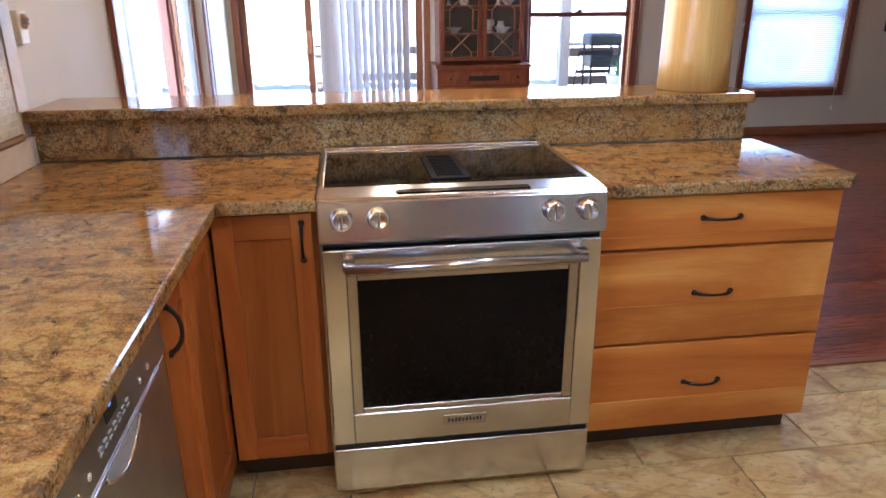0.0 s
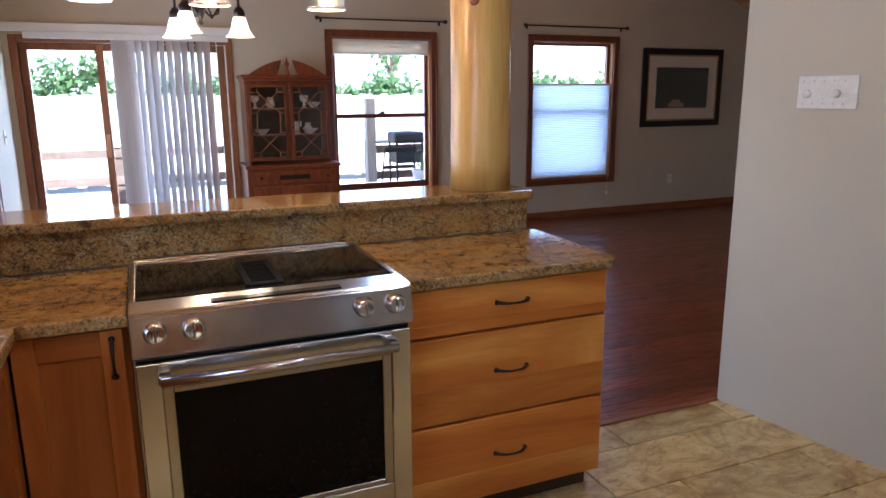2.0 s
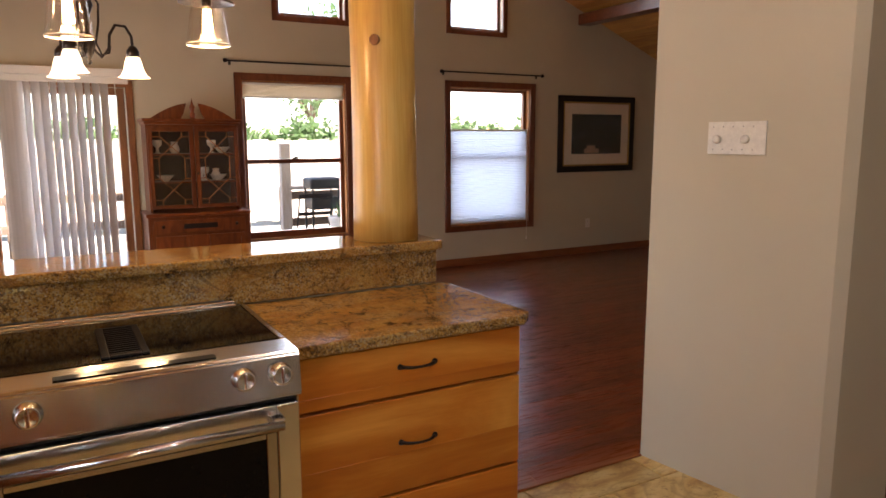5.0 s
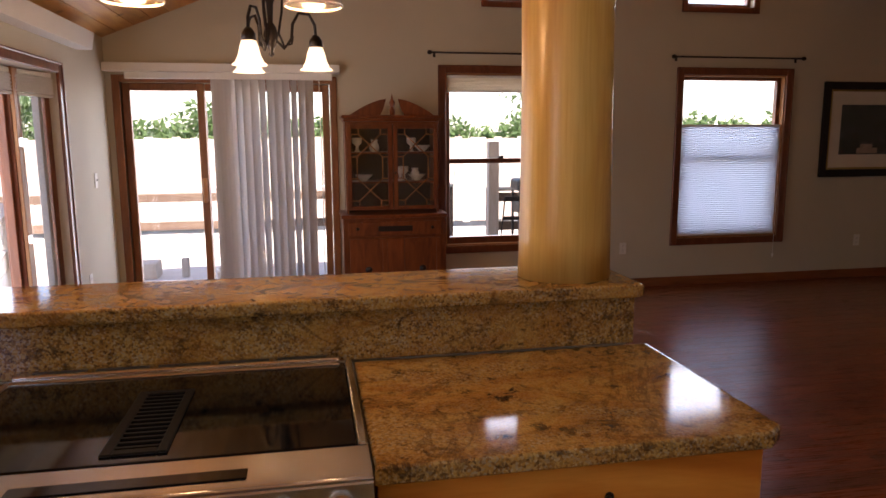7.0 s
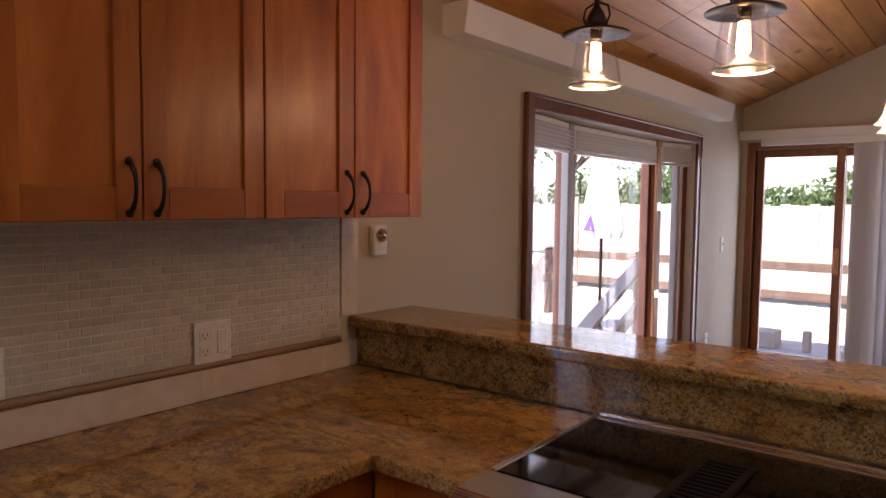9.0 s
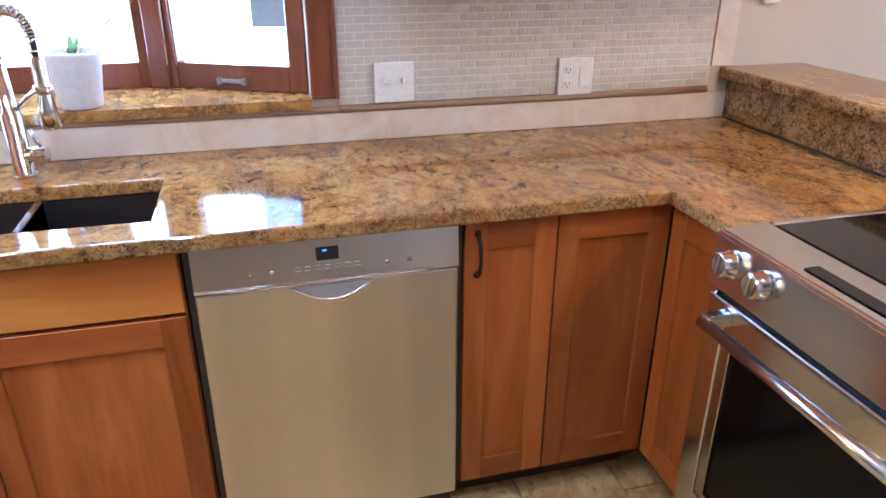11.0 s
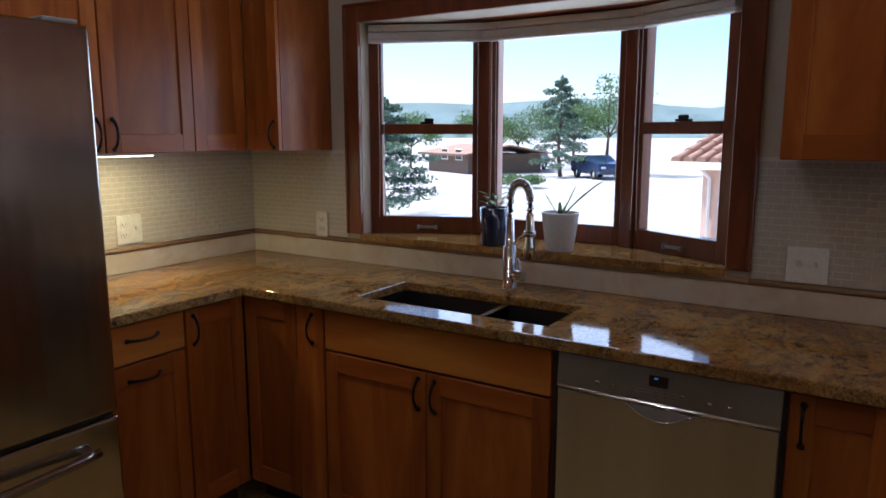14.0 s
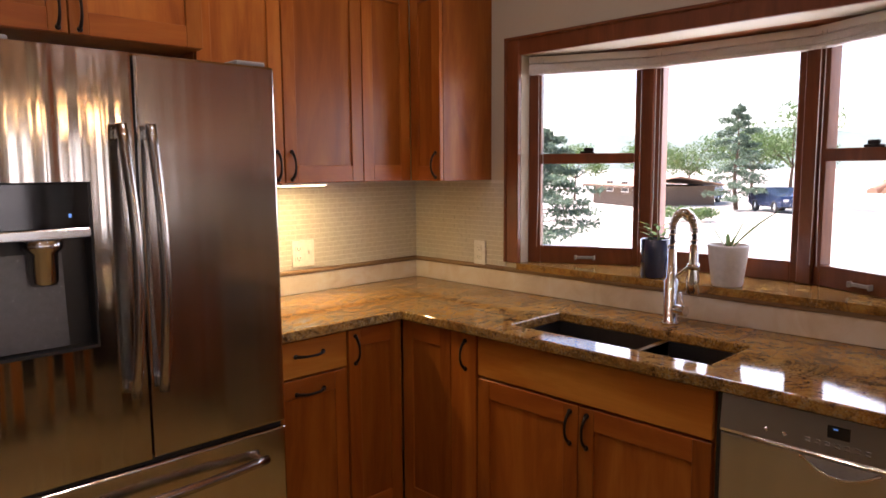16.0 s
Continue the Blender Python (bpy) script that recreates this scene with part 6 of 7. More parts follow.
def conifer(x, y, h, r, seed, label, dense=1.0):
    rnd = random.Random(seed)
    z0 = ground_z(x, y)
    t = thing("pine_tree", (x, y, z0 - 0.05), label, "tree", "yard trees")
    bm = bmesh.new()
    sweep(bm, [(0.1 * math.sin(k), 0.08 * math.cos(2 * k), h * k / 5) for k in range(6)], [0.024 * h * (1 - 0.19 * k) for k in range(6)], 8)
    tips = []
    n = int(26 * dense)
    for i in range(n):
        u = 0.14 + 0.84 * i / n
        a = i * 2.4 + rnd.random()
        ln = r * (1.05 - u) ** 0.75 * (0.7 + 0.5 * rnd.random())
        b = Vector((0, 0, h * u))
        e = b + Vector((ln * math.cos(a), ln * math.sin(a), -0.05 * h * (1 - u) + 0.06 * ln))
        sweep(bm, [b, b.lerp(e, 0.5) + Vector((0, 0, 0.03 * ln)), e], [0.006 * h * (1.1 - u), 0.004 * h * (1.1 - u), 0.004], 5)
        tips.append((b, e, ln))
    part("trunk", bm, M_BARK, t)
    bm = bmesh.new()
    for b, e, ln in tips:
        for k in range(4):
            c = b.lerp(e, 0.35 + 0.22 * k)
            leaf_cloud(bm, c, (ln * 0.2 + 0.1, ln * 0.2 + 0.1, 0.05 * h * 0.5 + 0.06), 60, 0.05 + 0.007 * h, rnd)
    leaf_cloud(bm, (0, 0, h * 0.98), (0.1, 0.1, h * 0.05), 20, 0.12, rnd)
    part("crown", bm, M_LEAF2, t)
    return t


def round_tree(x, y, h, r, seed, label):
    rnd = random.Random(seed)
    z0 = ground_z(x, y)
    t = thing("shade_tree", (x, y, z0 - 0.05), label, "tree", "yard trees")
    bm = bmesh.new()
    sweep(bm, [(0, 0, 0), (0.05, 0.03, h * 0.25), (0.0, 0.1, h * 0.45)], [0.04 * h * 0.6, 0.03 * h * 0.6, 0.02 * h * 0.6], 8)
    cl = []
    for i in range(9):
        a = i * 2.4
        e = Vector((r * 0.65 * math.cos(a) * (0.5 + 0.5 * rnd.random()), r * 0.65 * math.sin(a), h * (0.5 + 0.42 * rnd.random())))
        sweep(bm, [(0, 0.08, h * 0.4), e * 0.6 + Vector((0, 0, h * 0.2)), e], [0.01 * h, 0.006 * h, 0.01], 5)
        cl.append(e)
    part("trunk", bm, M_BARK, t)
    bm = bmesh.new()
    for e in cl:
        leaf_cloud(bm, e, (r * 0.42, r * 0.42, h * 0.16), 380, 0.07 + 0.007 * h, rnd)
    part("crown", bm, M_LEAF, t)



conifer(-39.6, -18.3, 6.3, 2.5, 3, "tall blue-green conifer beyond the drive", 1.3)
conifer(-15.3, -14.1, 3.9, 2.3, 5, "feathery young pine in the yard", 1.7)
round_tree(-43, -16.4, 6.3, 2.9, 7, "broad tree beyond the parked vehicles")
round_tree(-47, -25, 5.0, 3.0, 9, "rounded tree at the edge of the drive")
round_tree(-51, -22, 5.6, 3.2, 11, "rounded tree at the edge of the drive")
round_tree(-52, -31, 4.8, 2.8, 12, "rounded tree at the edge of the drive")
round_tree(-44, -33, 4.4, 2.6, 15, "rounded tree at the edge of the drive")
conifer(-37, -6.7, 5.8, 1.6, 13, "dark pine rising behind the neighbouring house", 1.2)
conifer(-30, -3.9, 5.2, 1.7, 14, "dark pine rising behind the neighbouring house", 1.2)

# clipped shrub
rnd = random.Random(21)
bs = thing("shrub", (-29.6, -16.3, -1.2), "low clipped green shrub on the gravel", "shrub")
bm = bmesh.new()
for k in range(5):
    sweep(bm, [(0, 0, 0), (0.5 * math.cos(k * 1.3), 0.5 * math.sin(k * 1.3), 0.4)], [0.04, 0.02], 5)
part("trunk", bm, M_BARK, bs)
bm = bmesh.new()
for k in range(7):
    leaf_cloud(bm, (0.6 * math.cos(k * 0.9), 1.0 * math.sin(k * 0.9), 0.42), (0.5, 0.5, 0.3), 200, 0.09, rnd)
part("crown", bm, M_LEAF, bs)


# ---- vehicles ----
M_CARBLUE = plain("blue_car_paint", (0.02, 0.04, 0.10), 0.25, 0.3, Coat_Weight=0.6)
M_CARGREY = plain("pale_blue_car_paint", (0.16, 0.24, 0.36), 0.25, 0.3, Coat_Weight=0.6)
M_TYRE = plain("tyre_rubber", (0.025, 0.025, 0.026), 0.8)


def vehicle(m, paint_mat, label, long=4.5, high=1.7):
    t = thing("car", m, label, "car", "parked vehicles")
    h = long / 2
    bm = bmesh.new()
    side = [(-h, 0.45), (-h, 0.95), (-h + 0.1, 1.02), (-h + 0.25, high - 0.1), (-h + 0.5, high), (h - 2.0, high), (h - 1.25, 1.08), (h - 0.15, 0.95), (h, 0.75), (h, 0.4), (h - 0.3, 0.32), (-h + 0.3, 0.32)]
    prism(bm, [(x, -0.88, z) for x, z in side], (0, 1.76, 0))
    bmesh.ops.bevel(bm, geom=bm.edges[:], offset=0.05, segments=2, affect='EDGES')
    part("body", bm, paint_mat, t)
    for s in (-1, 1):
        for a, b in ((-h + 0.45, -h + 1.2), (-h + 1.3, -h + 2.1), (-h + 2.2, h - 1.75)):
            part("side_window", boxes([(a, b, s * 0.88 - 0.004, s * 0.88 + 0.004, 1.08, high - 0.14)], 0.002), M_BLACKGLASS, t)
        part("headlight", boxes([(h - 0.03, h + 0.01, s * 0.65 - 0.15, s * 0.65 + 0.15, 0.66, 0.80)], 0.02), M_PLASTIC, t)
        for x in (-h + 0.8, h - 0.85):
            bm = bmesh.new()
            lathe(bm, [(0.2, -0.1), (0.32, -0.1), (0.35, -0.06), (0.35, 0.06), (0.32, 0.1), (0.2, 0.1)], (x, s * 0.80, 0.35), 20, "y", close=True)
            wl_ = part("wheel", bm, M_TYRE, t)
            bm = bmesh.new()
            lathe(bm, [(0.0, -0.09), (0.2, -0.09), (0.2, 0.09), (0.0, 0.09)], (x, s * 0.80, 0.35), 14, "y")
            part("rim", bm, M_CHROME, wl_)
    return t


vehicle(pose(-39.2, -15.6, -1.2, 0, 0, 48), M_CARBLUE, "dark blue sport utility car parked on gravel", 3.9, 1.4)
vehicle(pose(-46.0, -23.6, -1.2, 0, 0, 0), M_CARGREY, "pale blue hatchback parked on the far drive", 3.9, 1.5)


# ---- neighbouring houses ----
def house(m, w, d, hw, rise, over, label, tiles, wall_mat, drain):
    t = thing("house", m, label, "house", "neighbouring houses")
    part("wall", boxes([(0, w, 0, d, 0, hw)], 0.01), wall_mat, t)
    rf = bmesh.new()
    prism(rf, [(-over, -over, hw), (w + over, -over, hw), (w + over, d / 2, hw + rise), (-over, d / 2, hw + rise)], (0, 0, 0.07))
    prism(rf, [(-over, d + over, hw), (w + over, d + over, hw), (w + over, d / 2, hw + rise), (-over, d / 2, hw + rise)], (0, 0, 0.07))
    r = part("roof", rf, M_ROOF, t)
    if tiles:
        L = math.hypot(d / 2 + over, rise)
        n = int((w + 2 * over) / 0.3)
        for i in range(n):
            bm = bmesh.new()
            for j in range(6):
                u0, u1 = j / 6, (j + 1.08) / 6
                x = -over + 0.15 + i * 0.3
                p0 = Vector((x, -over + (d / 2 + over) * u0, hw + 0.09 + rise * u0))
                p1 = Vector((x, -over + (d / 2 + over) * u1, hw + 0.08 + rise * u1))
                sweep(bm, [p0, p1], [0.12, 0.10], 7)
            part("tile_course", bm, M_ROOF, r)
    part("fascia", boxes([(-over, w + over, -over - 0.03, -over, hw - 0.08, hw + 0.08)], 0.01), M_WHITE if drain else M_RAIL, t)
    if drain:
        bm = bmesh.new()
        sweep(bm, [(0.2, -over, hw - 0.05), (0.2, -0.1, hw - 0.3), (0.2, -0.06, 0.1)], 0.04, 8)
        part("downpipe", bm, M_WHITE, t)
    for x in (w * 0.35, w * 0.7):
        wn_ = part("window", boxes([(x, x + 1.0, -0.03, 0.0, 0.9, 1.7)], 0.01), M_WHITE, t)
        part("pane", boxes([(x + 0.06, x + 0.94, -0.036, -0.028, 0.96, 1.64)]), M_BLACKGLASS, wn_)
    return t


house(pose(-14.2, -3.95, -1.2, 0, 0, 77), 9, 6, 2.0, 1.05, 0.55, "peach stucco house with a clay tile roof", True, M_STUCCO, True)
house(pose(-41.8, -29.8, -1.2, 0, 0, 60), 6, 6, 1.3, 0.6, 0.6, "low brown house with a wide roof", False, M_RAIL, False)

# ---- deck, rails, fence ----
dk = thing("deck", (0, 0, -0.06), "sun-bleached wooden deck outside the patio door", "deck", "", "structure")
me = shared("deck_board", boxes([(-3.3, 8.6, -0.068, 0.068, -0.03, 0.0)]), M_DECK)
for i in range(1, 17):
    piece("deck_board", me, dk, (0, 5.32 + i * 0.142, 0))
me = shared("deck_board", boxes([(-2.7, -0.55, -0.068, 0.068, -0.03, 0.0)]), M_DECK)
for i in range(5):
    piece("deck_board", me, dk, (-0.6, 4.61 + i * 0.142, 0))
part("deck_beam", boxes([(-3.3, 8.6, 7.55, 7.65, -0.25, -0.031), (-3.3, 8.6, 5.4, 5.5, -0.25, -0.031), (-3.3, -3.2, 4.6, 7.6, -0.25, -0.031)]), M_RAIL, dk)


def railing(a, b, n, label):
    """Posts with a flat cap and two rails from a to b."""
    a, b = Vector((*a, -0.06)), Vector((*b, -0.06))
    d = b - a
    t = thing("deck_railing", pose(a.x, a.y, a.z, 0, 0, math.degrees(math.atan2(d.y, d.x))), label, "railing", "deck rails")
    L = d.length
    for i in range(n + 1):
        x = L * i / n
        part("post", boxes([(x - 0.045, x + 0.045, -0.045, 0.045, 0.0, 0.92)], 0.005), M_RAIL, t)
    part("cap_rail", boxes([(-0.05, L + 0.05, -0.07, 0.07, 0.921, 0.958)], 0.004), M_DECK, t, "grey flat cap rail")
    for z in (0.80, 0.47):
        part("rail", boxes([(0, L, -0.064, -0.046, z, z + 0.10)], 0.003), M_RAIL, t)


railing((-3.2, 7.55), (3.3, 7.55), 5, "weathered brown deck railing with flat cap")
railing((3.62, 6.7), (8.5, 6.7), 4, "weathered brown deck railing with flat cap")
railing((-3.2, 4.65), (-3.2, 7.5), 2, "weathered brown deck railing with flat cap")
tagged(part("deck_post", boxes([(3.56, 3.68, 6.56, 6.66, -0.06, 1.42)], 0.006), M_FENCE), "tall square wooden deck post", "post")
for x in (-0.66, -1.66):
    t = thing("stair_rail", (x, 0, 0), "pale sloping handrail of the deck stairs", "handrail", "stair rails")
    bm = bmesh.new()
    prism(bm, [(-0.06, 4.62, 0.96), (0.06, 4.62, 0.96), (0.06, 4.62, 1.0), (-0.06, 4.62, 1.0)], (0, -2.4, -1.03))
    part("handrail", bm, M_DECK, t)
    bm = bmesh.new()
    prism(bm, [(-0.02, 4.6, 0.55), (0.02, 4.6, 0.55), (0.02, 4.6, 0.68), (-0.02, 4.6, 0.68)], (0, -2.35, -1.0))
    part("lower_rail", bm, M_DECK, t)
    for y, z in ((4.58, 0.96), (3.4, 0.44), (2.3, -0.02)):
        part("post", boxes([(-0.045, 0.045, y - 0.045, y + 0.045, z - 1.05 if y < 4.5 else -0.06, z - 0.01)], 0.004), M_DECK, t)
t = thing("deck_stairs", (0, 0, 0), "plain grey wooden stairs down from the deck", "stairs")
for i in range(6):
    part("tread", boxes([(-1.60, -0.72, 4.28 - 0.29 * i, 4.58 - 0.29 * i, -0.24 - 0.18 * i, -0.20 - 0.18 * i)], 0.004), M_DECK, t)
for x in (-1.62, -0.74):
    bm = bmesh.new()
    prism(bm, [(x, 4.59, -0.30), (x + 0.04, 4.59, -0.30), (x + 0.04, 4.59, -0.10), (x, 4.59, -0.10)], (0, -1.8, -1.06))
    part("stringer", bm, M_DECK, t)

fn = thing("fence", (0, 0, 0), "tall cedar board fence around the yard", "fence")
me = shared("board", boxes([(-0.072, 0.072, -0.01, 0.01, 0.0, 1.55)], 0.004), M_FENCE)
for i in range(150):
    x = -11 + 0.15 * i
    piece("board", me, fn, (x, 11.7, ground_z(x, 11.7) + 0.02 * math.sin(i * 2.3)))
for i in range(58):
    y = 2.9 + 0.15 * i
    piece("board", me, fn, (-11.05, y, max(ground_z(-11, y), -0.08) + 0.02 * math.sin(i * 1.9)), math.pi / 2)
part("fence_rail", boxes([(-11, 11.4, 11.71, 11.75, 0.2, 0.29), (-11, 11.4, 11.71, 11.75, 1.1, 1.19), (-11.1, -11.06, 2.9, 11.6, 0.2, 0.29), (-11.1, -11.06, 2.9, 11.6, 1.1, 1.19)]), M_FENCE, fn)
for i in range(8):
    part("fence_post", boxes([(-11 + 3.0 * i, -10.9 + 3.0 * i, 11.6, 11.69, -0.2, 1.6)], 0.005), M_FENCE, fn)

rnd = random.Random(31)
for gi, (x0, x1, yy, hh) in enumerate(((-12, -5.5, 12.9, 2.0), (-5.5, 0.4, 12.8, 2.15), (0.4, 6, 12.9, 1.9), (6, 12, 12.9, 1.8))):
    t = thing("hedge", (x0, yy, -0.1), "tall leafy green hedge behind the fence", "hedge", "hedges")
    bm = bmesh.new()
    for k in range(10):
        x = (x1 - x0) * (k + 0.5) / 10
        sweep(bm, [(x, 0, 0), (x + 0.1, 0.05, 1.0), (x - 0.05, 0, 1.7)], [0.05, 0.04, 0.02], 5)
    part("stems", bm, M_BARK, t)
    bm = bmesh.new()
    for k in range(26):
        x = (x1 - x0) * (k + 0.5) / 26
        leaf_cloud(bm, (x, rnd.uniform(-0.2, 0.2), rnd.uniform(0.7, hh - 0.35)), (0.5, 0.5, 0.5), 210, 0.085, rnd)
        leaf_cloud(bm, (x, rnd.uniform(-0.2, 0.2), rnd.uniform(1.2, hh)), (0.35, 0.35, 0.35), 120, 0.085, rnd)
    part("foliage", bm, M_LEAF, t)
round_tree(-9, 19, 6.5, 3.0, 41, "shade tree beyond the fence")
round_tree(7.5, 17, 5.2, 2.6, 43, "shade tree beyond the fence")
round_tree(-16, 12, 5.0, 2.6, 44, "shade tree beyond the fence")

um = thing("patio_umbrella", (-1.88, 6.39, -0.06), "closed white and violet patio umbrella on a stand", "umbrella")
bm = bmesh.new()
lathe(bm, [(0.22, 0.0), (0.23, 0.03), (0.06, 0.07), (0.03, 0.12)], (0, 0, 0), 20)
part("base", bm, M_BLACK, um)
bm = bmesh.new()
sweep(bm, [(0, 0, 0.1), (0, 0, 2.1)], 0.019, 10)
part("pole", bm, M_BRONZE, um)
bm = bmesh.new()
n = 32
prof = [(0.02, 2.2), (0.06, 2.08), (0.13, 1.8), (0.18, 1.5), (0.23, 1.25), (0.20, 1.14)]
rings = [[bm.verts.new((r * (1 + 0.22 * math.cos(8 * q)) * math.cos(q), r * (1 + 0.22 * math.cos(8 * q)) * math.sin(q), z)) for q in (2 * math.pi * s / n for s in range(n))] for r, z in prof]
for r0, r1 in zip(rings, rings[1:]):
    for s in range(n):
        f = bm.faces.new((r0[s], r0[(s + 1) % n], r1[(s + 1) % n], r1[s]))
        f.smooth = True
can = part("canopy", bm, paint("white_canvas", (0.72, 0.70, 0.72), 0.8, 0.05, 8, 0.1, 120, False), um)
bm = bmesh.new()
for s in (6, 22):
    prism(bm, [(0.235 * math.cos(2 * math.pi * (s + k) / n) * 1.18, 0.235 * math.sin(2 * math.pi * (s + k) / n) * 1.18, z) for k, z in ((0, 1.22), (3, 1.22), (2, 1.42))], (0.004, -0.004, 0))
part("print_patch", bm, plain("violet_print", (0.16, 0.08, 0.28), 0.7), can, "violet printed patch")

# patio things seen through the gable window
gr = thing("barbecue_grill", (3.92, 6.15, -0.06), "black lidded barbecue grill on a cart", "grill")
bm = bmesh.new()
box(bm, -0.19, 0.19, -0.16, 0.16, 0.955, 1.09, 0.04, 3)
part("lid", bm, M_BLACK, gr)
part("firebox", boxes([(-0.17, 0.17, -0.15, 0.15, 0.72, 0.86)], 0.02), M_BLACK, gr)
for x in (-0.16, 0.16):
    for y in (-0.13, 0.13):
        part("leg", boxes([(x - 0.012, x + 0.012, y - 0.012, y + 0.012, 0.0, 0.97)]), M_BLACK, gr)
bc = thing("folding_chair", (3.72, 5.95, -0.06), "thin bronze metal folding garden chair", "chair")
for s in (-0.19, 0.19):
    bm = bmesh.new()
    sweep(bm, [(s, 0.2, 0), (s, 0.0, 0.42), (s, -0.18, 0.92)], 0.009, 6)
    part("back_leg", bm, M_BRONZE, bc)
    bm = bmesh.new()
    sweep(bm, [(s * 0.9, -0.2, 0), (s * 0.9, 0.2, 0.45)], 0.009, 6)
    part("front_leg", bm, M_BRONZE, bc)
part("seat", boxes([(-0.19, 0.19, -0.16 + 0.07 * i, -0.12 + 0.07 * i, 0.44, 0.455) for i in range(5)], 0.003), M_BRONZE, bc)
part("backrest", boxes([(-0.19, 0.19, -0.185, -0.165, 0.88, 0.93), (-0.19, 0.19, -0.12, -0.10, 0.68, 0.72)], 0.004), M_BRONZE, bc)
pp = thing("garden_pot", (3.98, 5.72, -0.06), "white garden pot with green grass on a stand", "potted plant")
bm = bmesh.new()
lathe(bm, [(0.0, 0.5), (0.1, 0.5), (0.14, 0.66), (0.13, 0.67), (0.0, 0.62)], (0, 0, 0), 18)
part("pot", bm, M_WHITE, pp)
part("stand", boxes([(-0.10, 0.10, -0.10, 0.10, 0.0, 0.499)], 0.01), M_RAIL, pp)
bm = bmesh.new()
for i in range(22):
    a = i * 2.4
    leaf_blade(bm, (0, 0, 0.62), (0.13 * math.cos(a), 0.13 * math.sin(a), 0.78 + 0.05 * (i % 3)), 0.008, 0.03, 4)
part("leaves", bm, M_LEAF, pp)
bm = bmesh.new()
lathe(bm, [(0.13, 0.0), (0.16, 0.3), (0.165, 0.32), (0.15, 0.32), (0.12, 0.05), (0.0, 0.04)], (0, 0, 0), 20)
o = tagged(part("garden_pot", bm, M_PLASTIC), "pale empty garden pot on the deck", "pot")
o.location = (0.86, 5.62, -0.058)
tagged(part("planter_box", boxes([(-0.9, -0.1, 6.9, 7.2, -0.058, 0.12), (0.15, 0.23, 6.95, 7.03, -0.058, 0.16)], 0.01), M_FENCE), "low wooden planter box on the deck", "planter")

# ---- floor tiles, planks, mosaic: the many small pieces ----
CACHE = {}


def slab_mesh(name, w, d, h, bev, mat):
    key = (name, round(w, 3), round(d, 3))
    if key not in CACHE:
        b = bmesh.new()
        top = [(-w / 2 + bev, -d / 2 + bev, 0), (w / 2 - bev, -d / 2 + bev, 0), (w / 2 - bev, d / 2 - bev, 0), (-w / 2 + bev, d / 2 - bev, 0)]
        mid = [(-w / 2, -d / 2, -bev), (w / 2, -d / 2, -bev), (w / 2, d / 2, -bev), (-w / 2, d / 2, -bev)]
        low = [(x, y, -h) for x, y, _ in mid]
        vs = [[b.verts.new(p) for p in r] for r in (top, mid, low)]
        b.faces.new(vs[0])
        for r0, r1 in zip(vs, vs[1:]):
            for i in range(4):
                b.faces.new((r0[i], r1[i], r1[(i + 1) % 4], r0[(i + 1) % 4]))
        bmesh.ops.recalc_face_normals(b, faces=b.faces[:])
        CACHE[key] = shared(name, b, mat)
    return CACHE[key]


tf = thing("floor_tiled", (0, 0, 0), "travertine tile floor laid in half-offset courses", "floor", "", "structure")
for j, (y0, y1) in enumerate(zip(TILE_Y, TILE_Y[1:])):
    x = (0.655 if (j % 2 == 0) else 0.95) - 0.61
    while x < 3.95:
        a, b = max(x, 0.45), min(x + 0.61, 3.95)
        if b - a > 0.02:
            piece("tile", slab_mesh("tile", b - a - 0.005, y1 - y0 - 0.005, 0.012, 0.0025, M_TILE), tf, ((a + b) / 2, (y0 + y1) / 2, 0.0006 * ((j * 7 + int(x * 9)) % 3)))
        x += 0.61

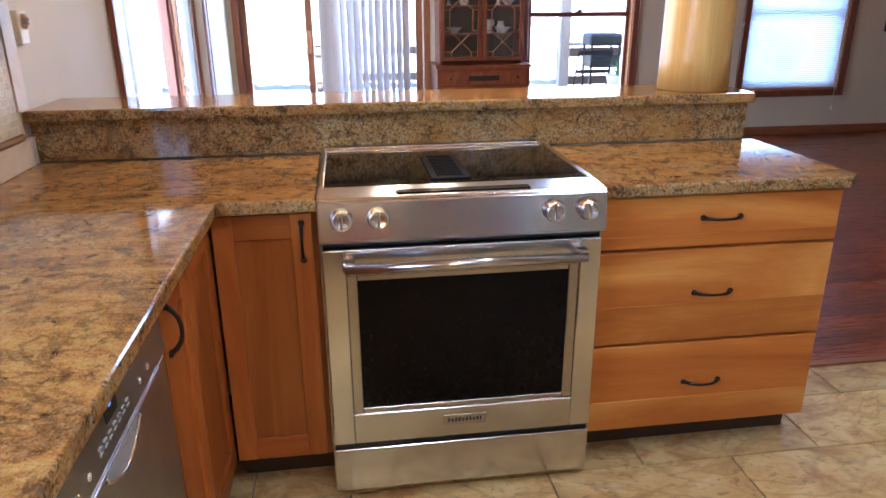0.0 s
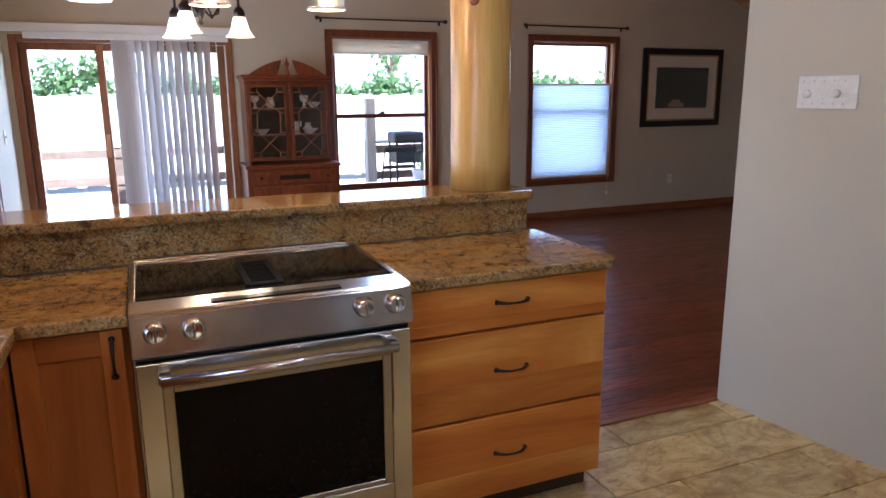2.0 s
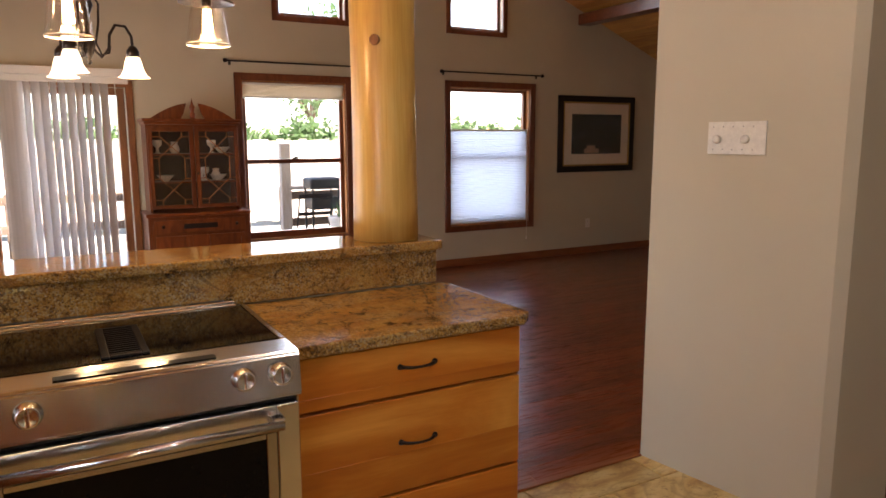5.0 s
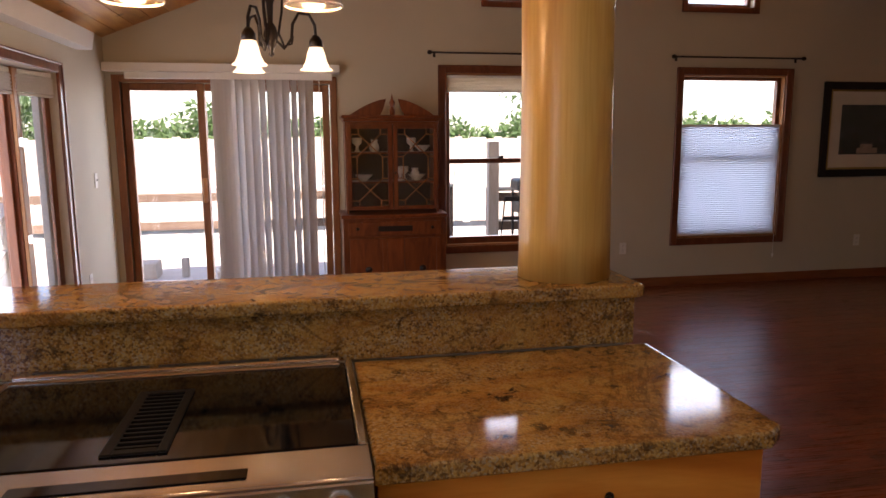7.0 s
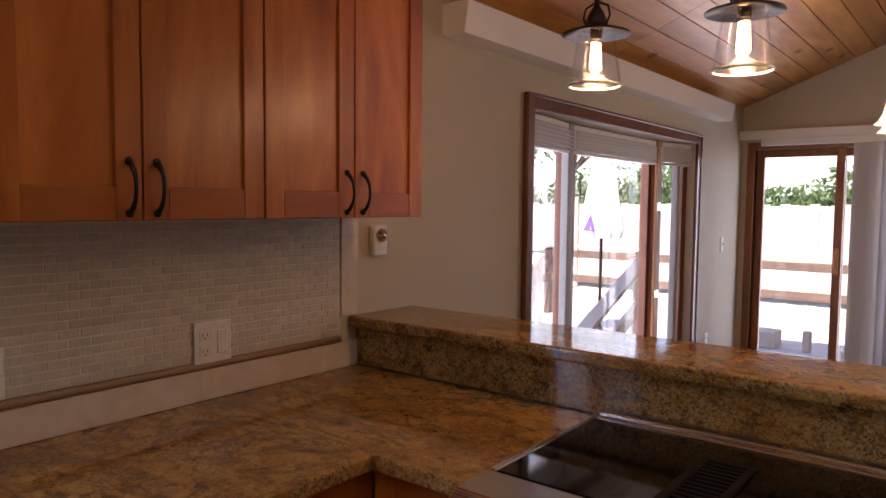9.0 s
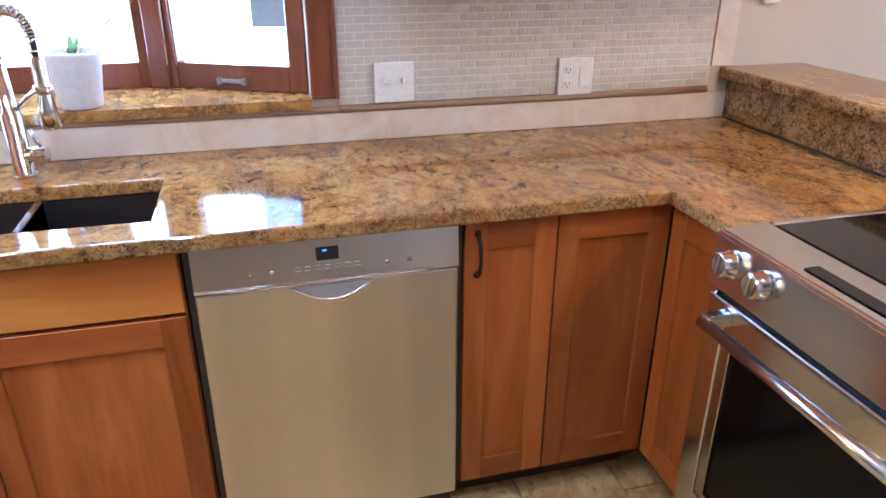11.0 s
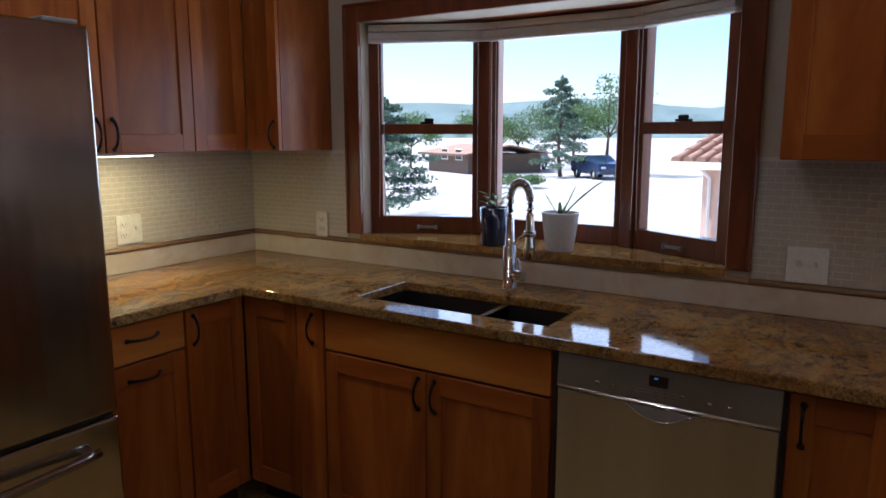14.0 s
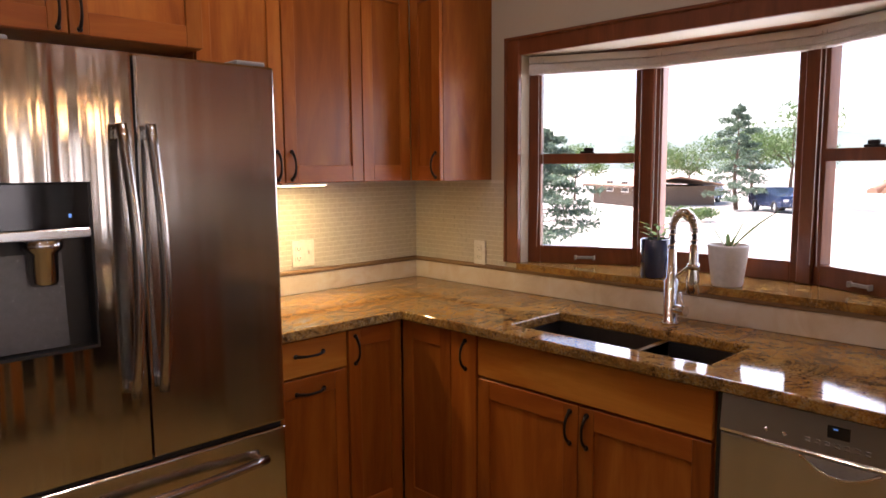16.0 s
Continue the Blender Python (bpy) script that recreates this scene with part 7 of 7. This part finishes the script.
pf_ = thing("floor_planked", (0, 0, 0), "reddish hardwood plank floor with a satin finish", "floor", "", "structure")
rest = bmesh.new()
rnd = random.Random(77)
row = 0
y = 0.512
while y < NY - 0.005:
    x = DX - rnd.uniform(0.1, 1.2)
    y1 = min(y + 0.127, NY - 0.001)
    while x < EX:
        ln = rnd.choice((0.9, 1.2, 1.5))
        a, b = max(x, DX + 0.001), min(x + ln, EX - 0.001)
        if b - a > 0.03:
            if a > 2.2 and b < 8.1:
                piece("plank", slab_mesh("plank", b - a - 0.0012, y1 - y - 0.0012, 0.012, 0.001, M_PLANK), pf_, ((a + b) / 2, (y + y1) / 2, 0))
            else:
                box(rest, a + 0.0006, b - 0.0006, y + 0.0006, y1 - 0.0006, -0.012, 0.0)
        x += ln
    y = y1
y = SY + 0.002
while y < 0.505:
    y1 = min(y + 0.127, 0.51)
    x = 3.952
    while x < EX - 0.01:
        b = min(x + rnd.choice((0.9, 1.2, 1.5)), EX - 0.001)
        box(rest, x + 0.0006, b - 0.0006, y + 0.0006, y1 - 0.0006, -0.012, 0.0)
        x = b
    y = y1
tagged(part("planks", rest, M_PLANK, pf_), kind="stuff")

# brick-bond stone mosaic on the kitchen walls
mz = thing("wall_mosaic", (0, 0, 0), "cream stone mosaic tiles in running bond", "backsplash", "", "structure")
part("grout", boxes([(0.0012, 0.0062, -0.706, 0.510, 1.0225, UZ0 - 0.002), (0.0012, 0.0062, -3.012, -2.400, 1.0225, UZ0 - 0.002), (0.004, 1.30, SY + 0.0012, SY + 0.0062, 1.0225, UZ0 - 0.002)]), M_MGROUT, mz)
TW, TH = 0.0515, 0.0222
small = bmesh.new()
nrow = int((UZ0 - 1.024) / TH)
for r in range(nrow):
    z = 1.024 + TH * (r + 0.5)
    off = (r % 2) * TW / 2
    for lo, hi, near in ((-0.706, 0.510, True), (-3.012, -2.400, False)):
        y = lo - off
        while y < hi:
            a, b = max(y, lo) + 0.0015, min(y + TW, hi) - 0.0015
            if b - a > 0.006:
                if near and a > -0.42:
                    ob = new("tile", slab_mesh("mosaic_tile", b - a, TH - 0.003, 0.004, 0.0012, M_MOSAIC))
                    ob.parent, ob.location, ob.rotation_euler = mz, (0.0075, (a + b) / 2, z), (radians(90), 0, radians(90))
                else:
                    box(small, 0.0035, 0.0075, a, b, z - TH / 2 + 0.0015, z + TH / 2 - 0.0015)
            y += TW
    x = 0.01 - off
    while x < 1.30:
        a, b = max(x, 0.01) + 0.0015, min(x + TW, 1.30) - 0.0015
        if b - a > 0.006:
            box(small, a, b, SY + 0.0035, SY + 0.0075, z - TH / 2 + 0.0015, z + TH / 2 - 0.0015)
        x += TW
tagged(part("tiles", small, M_MOSAIC, mz), kind="stuff")
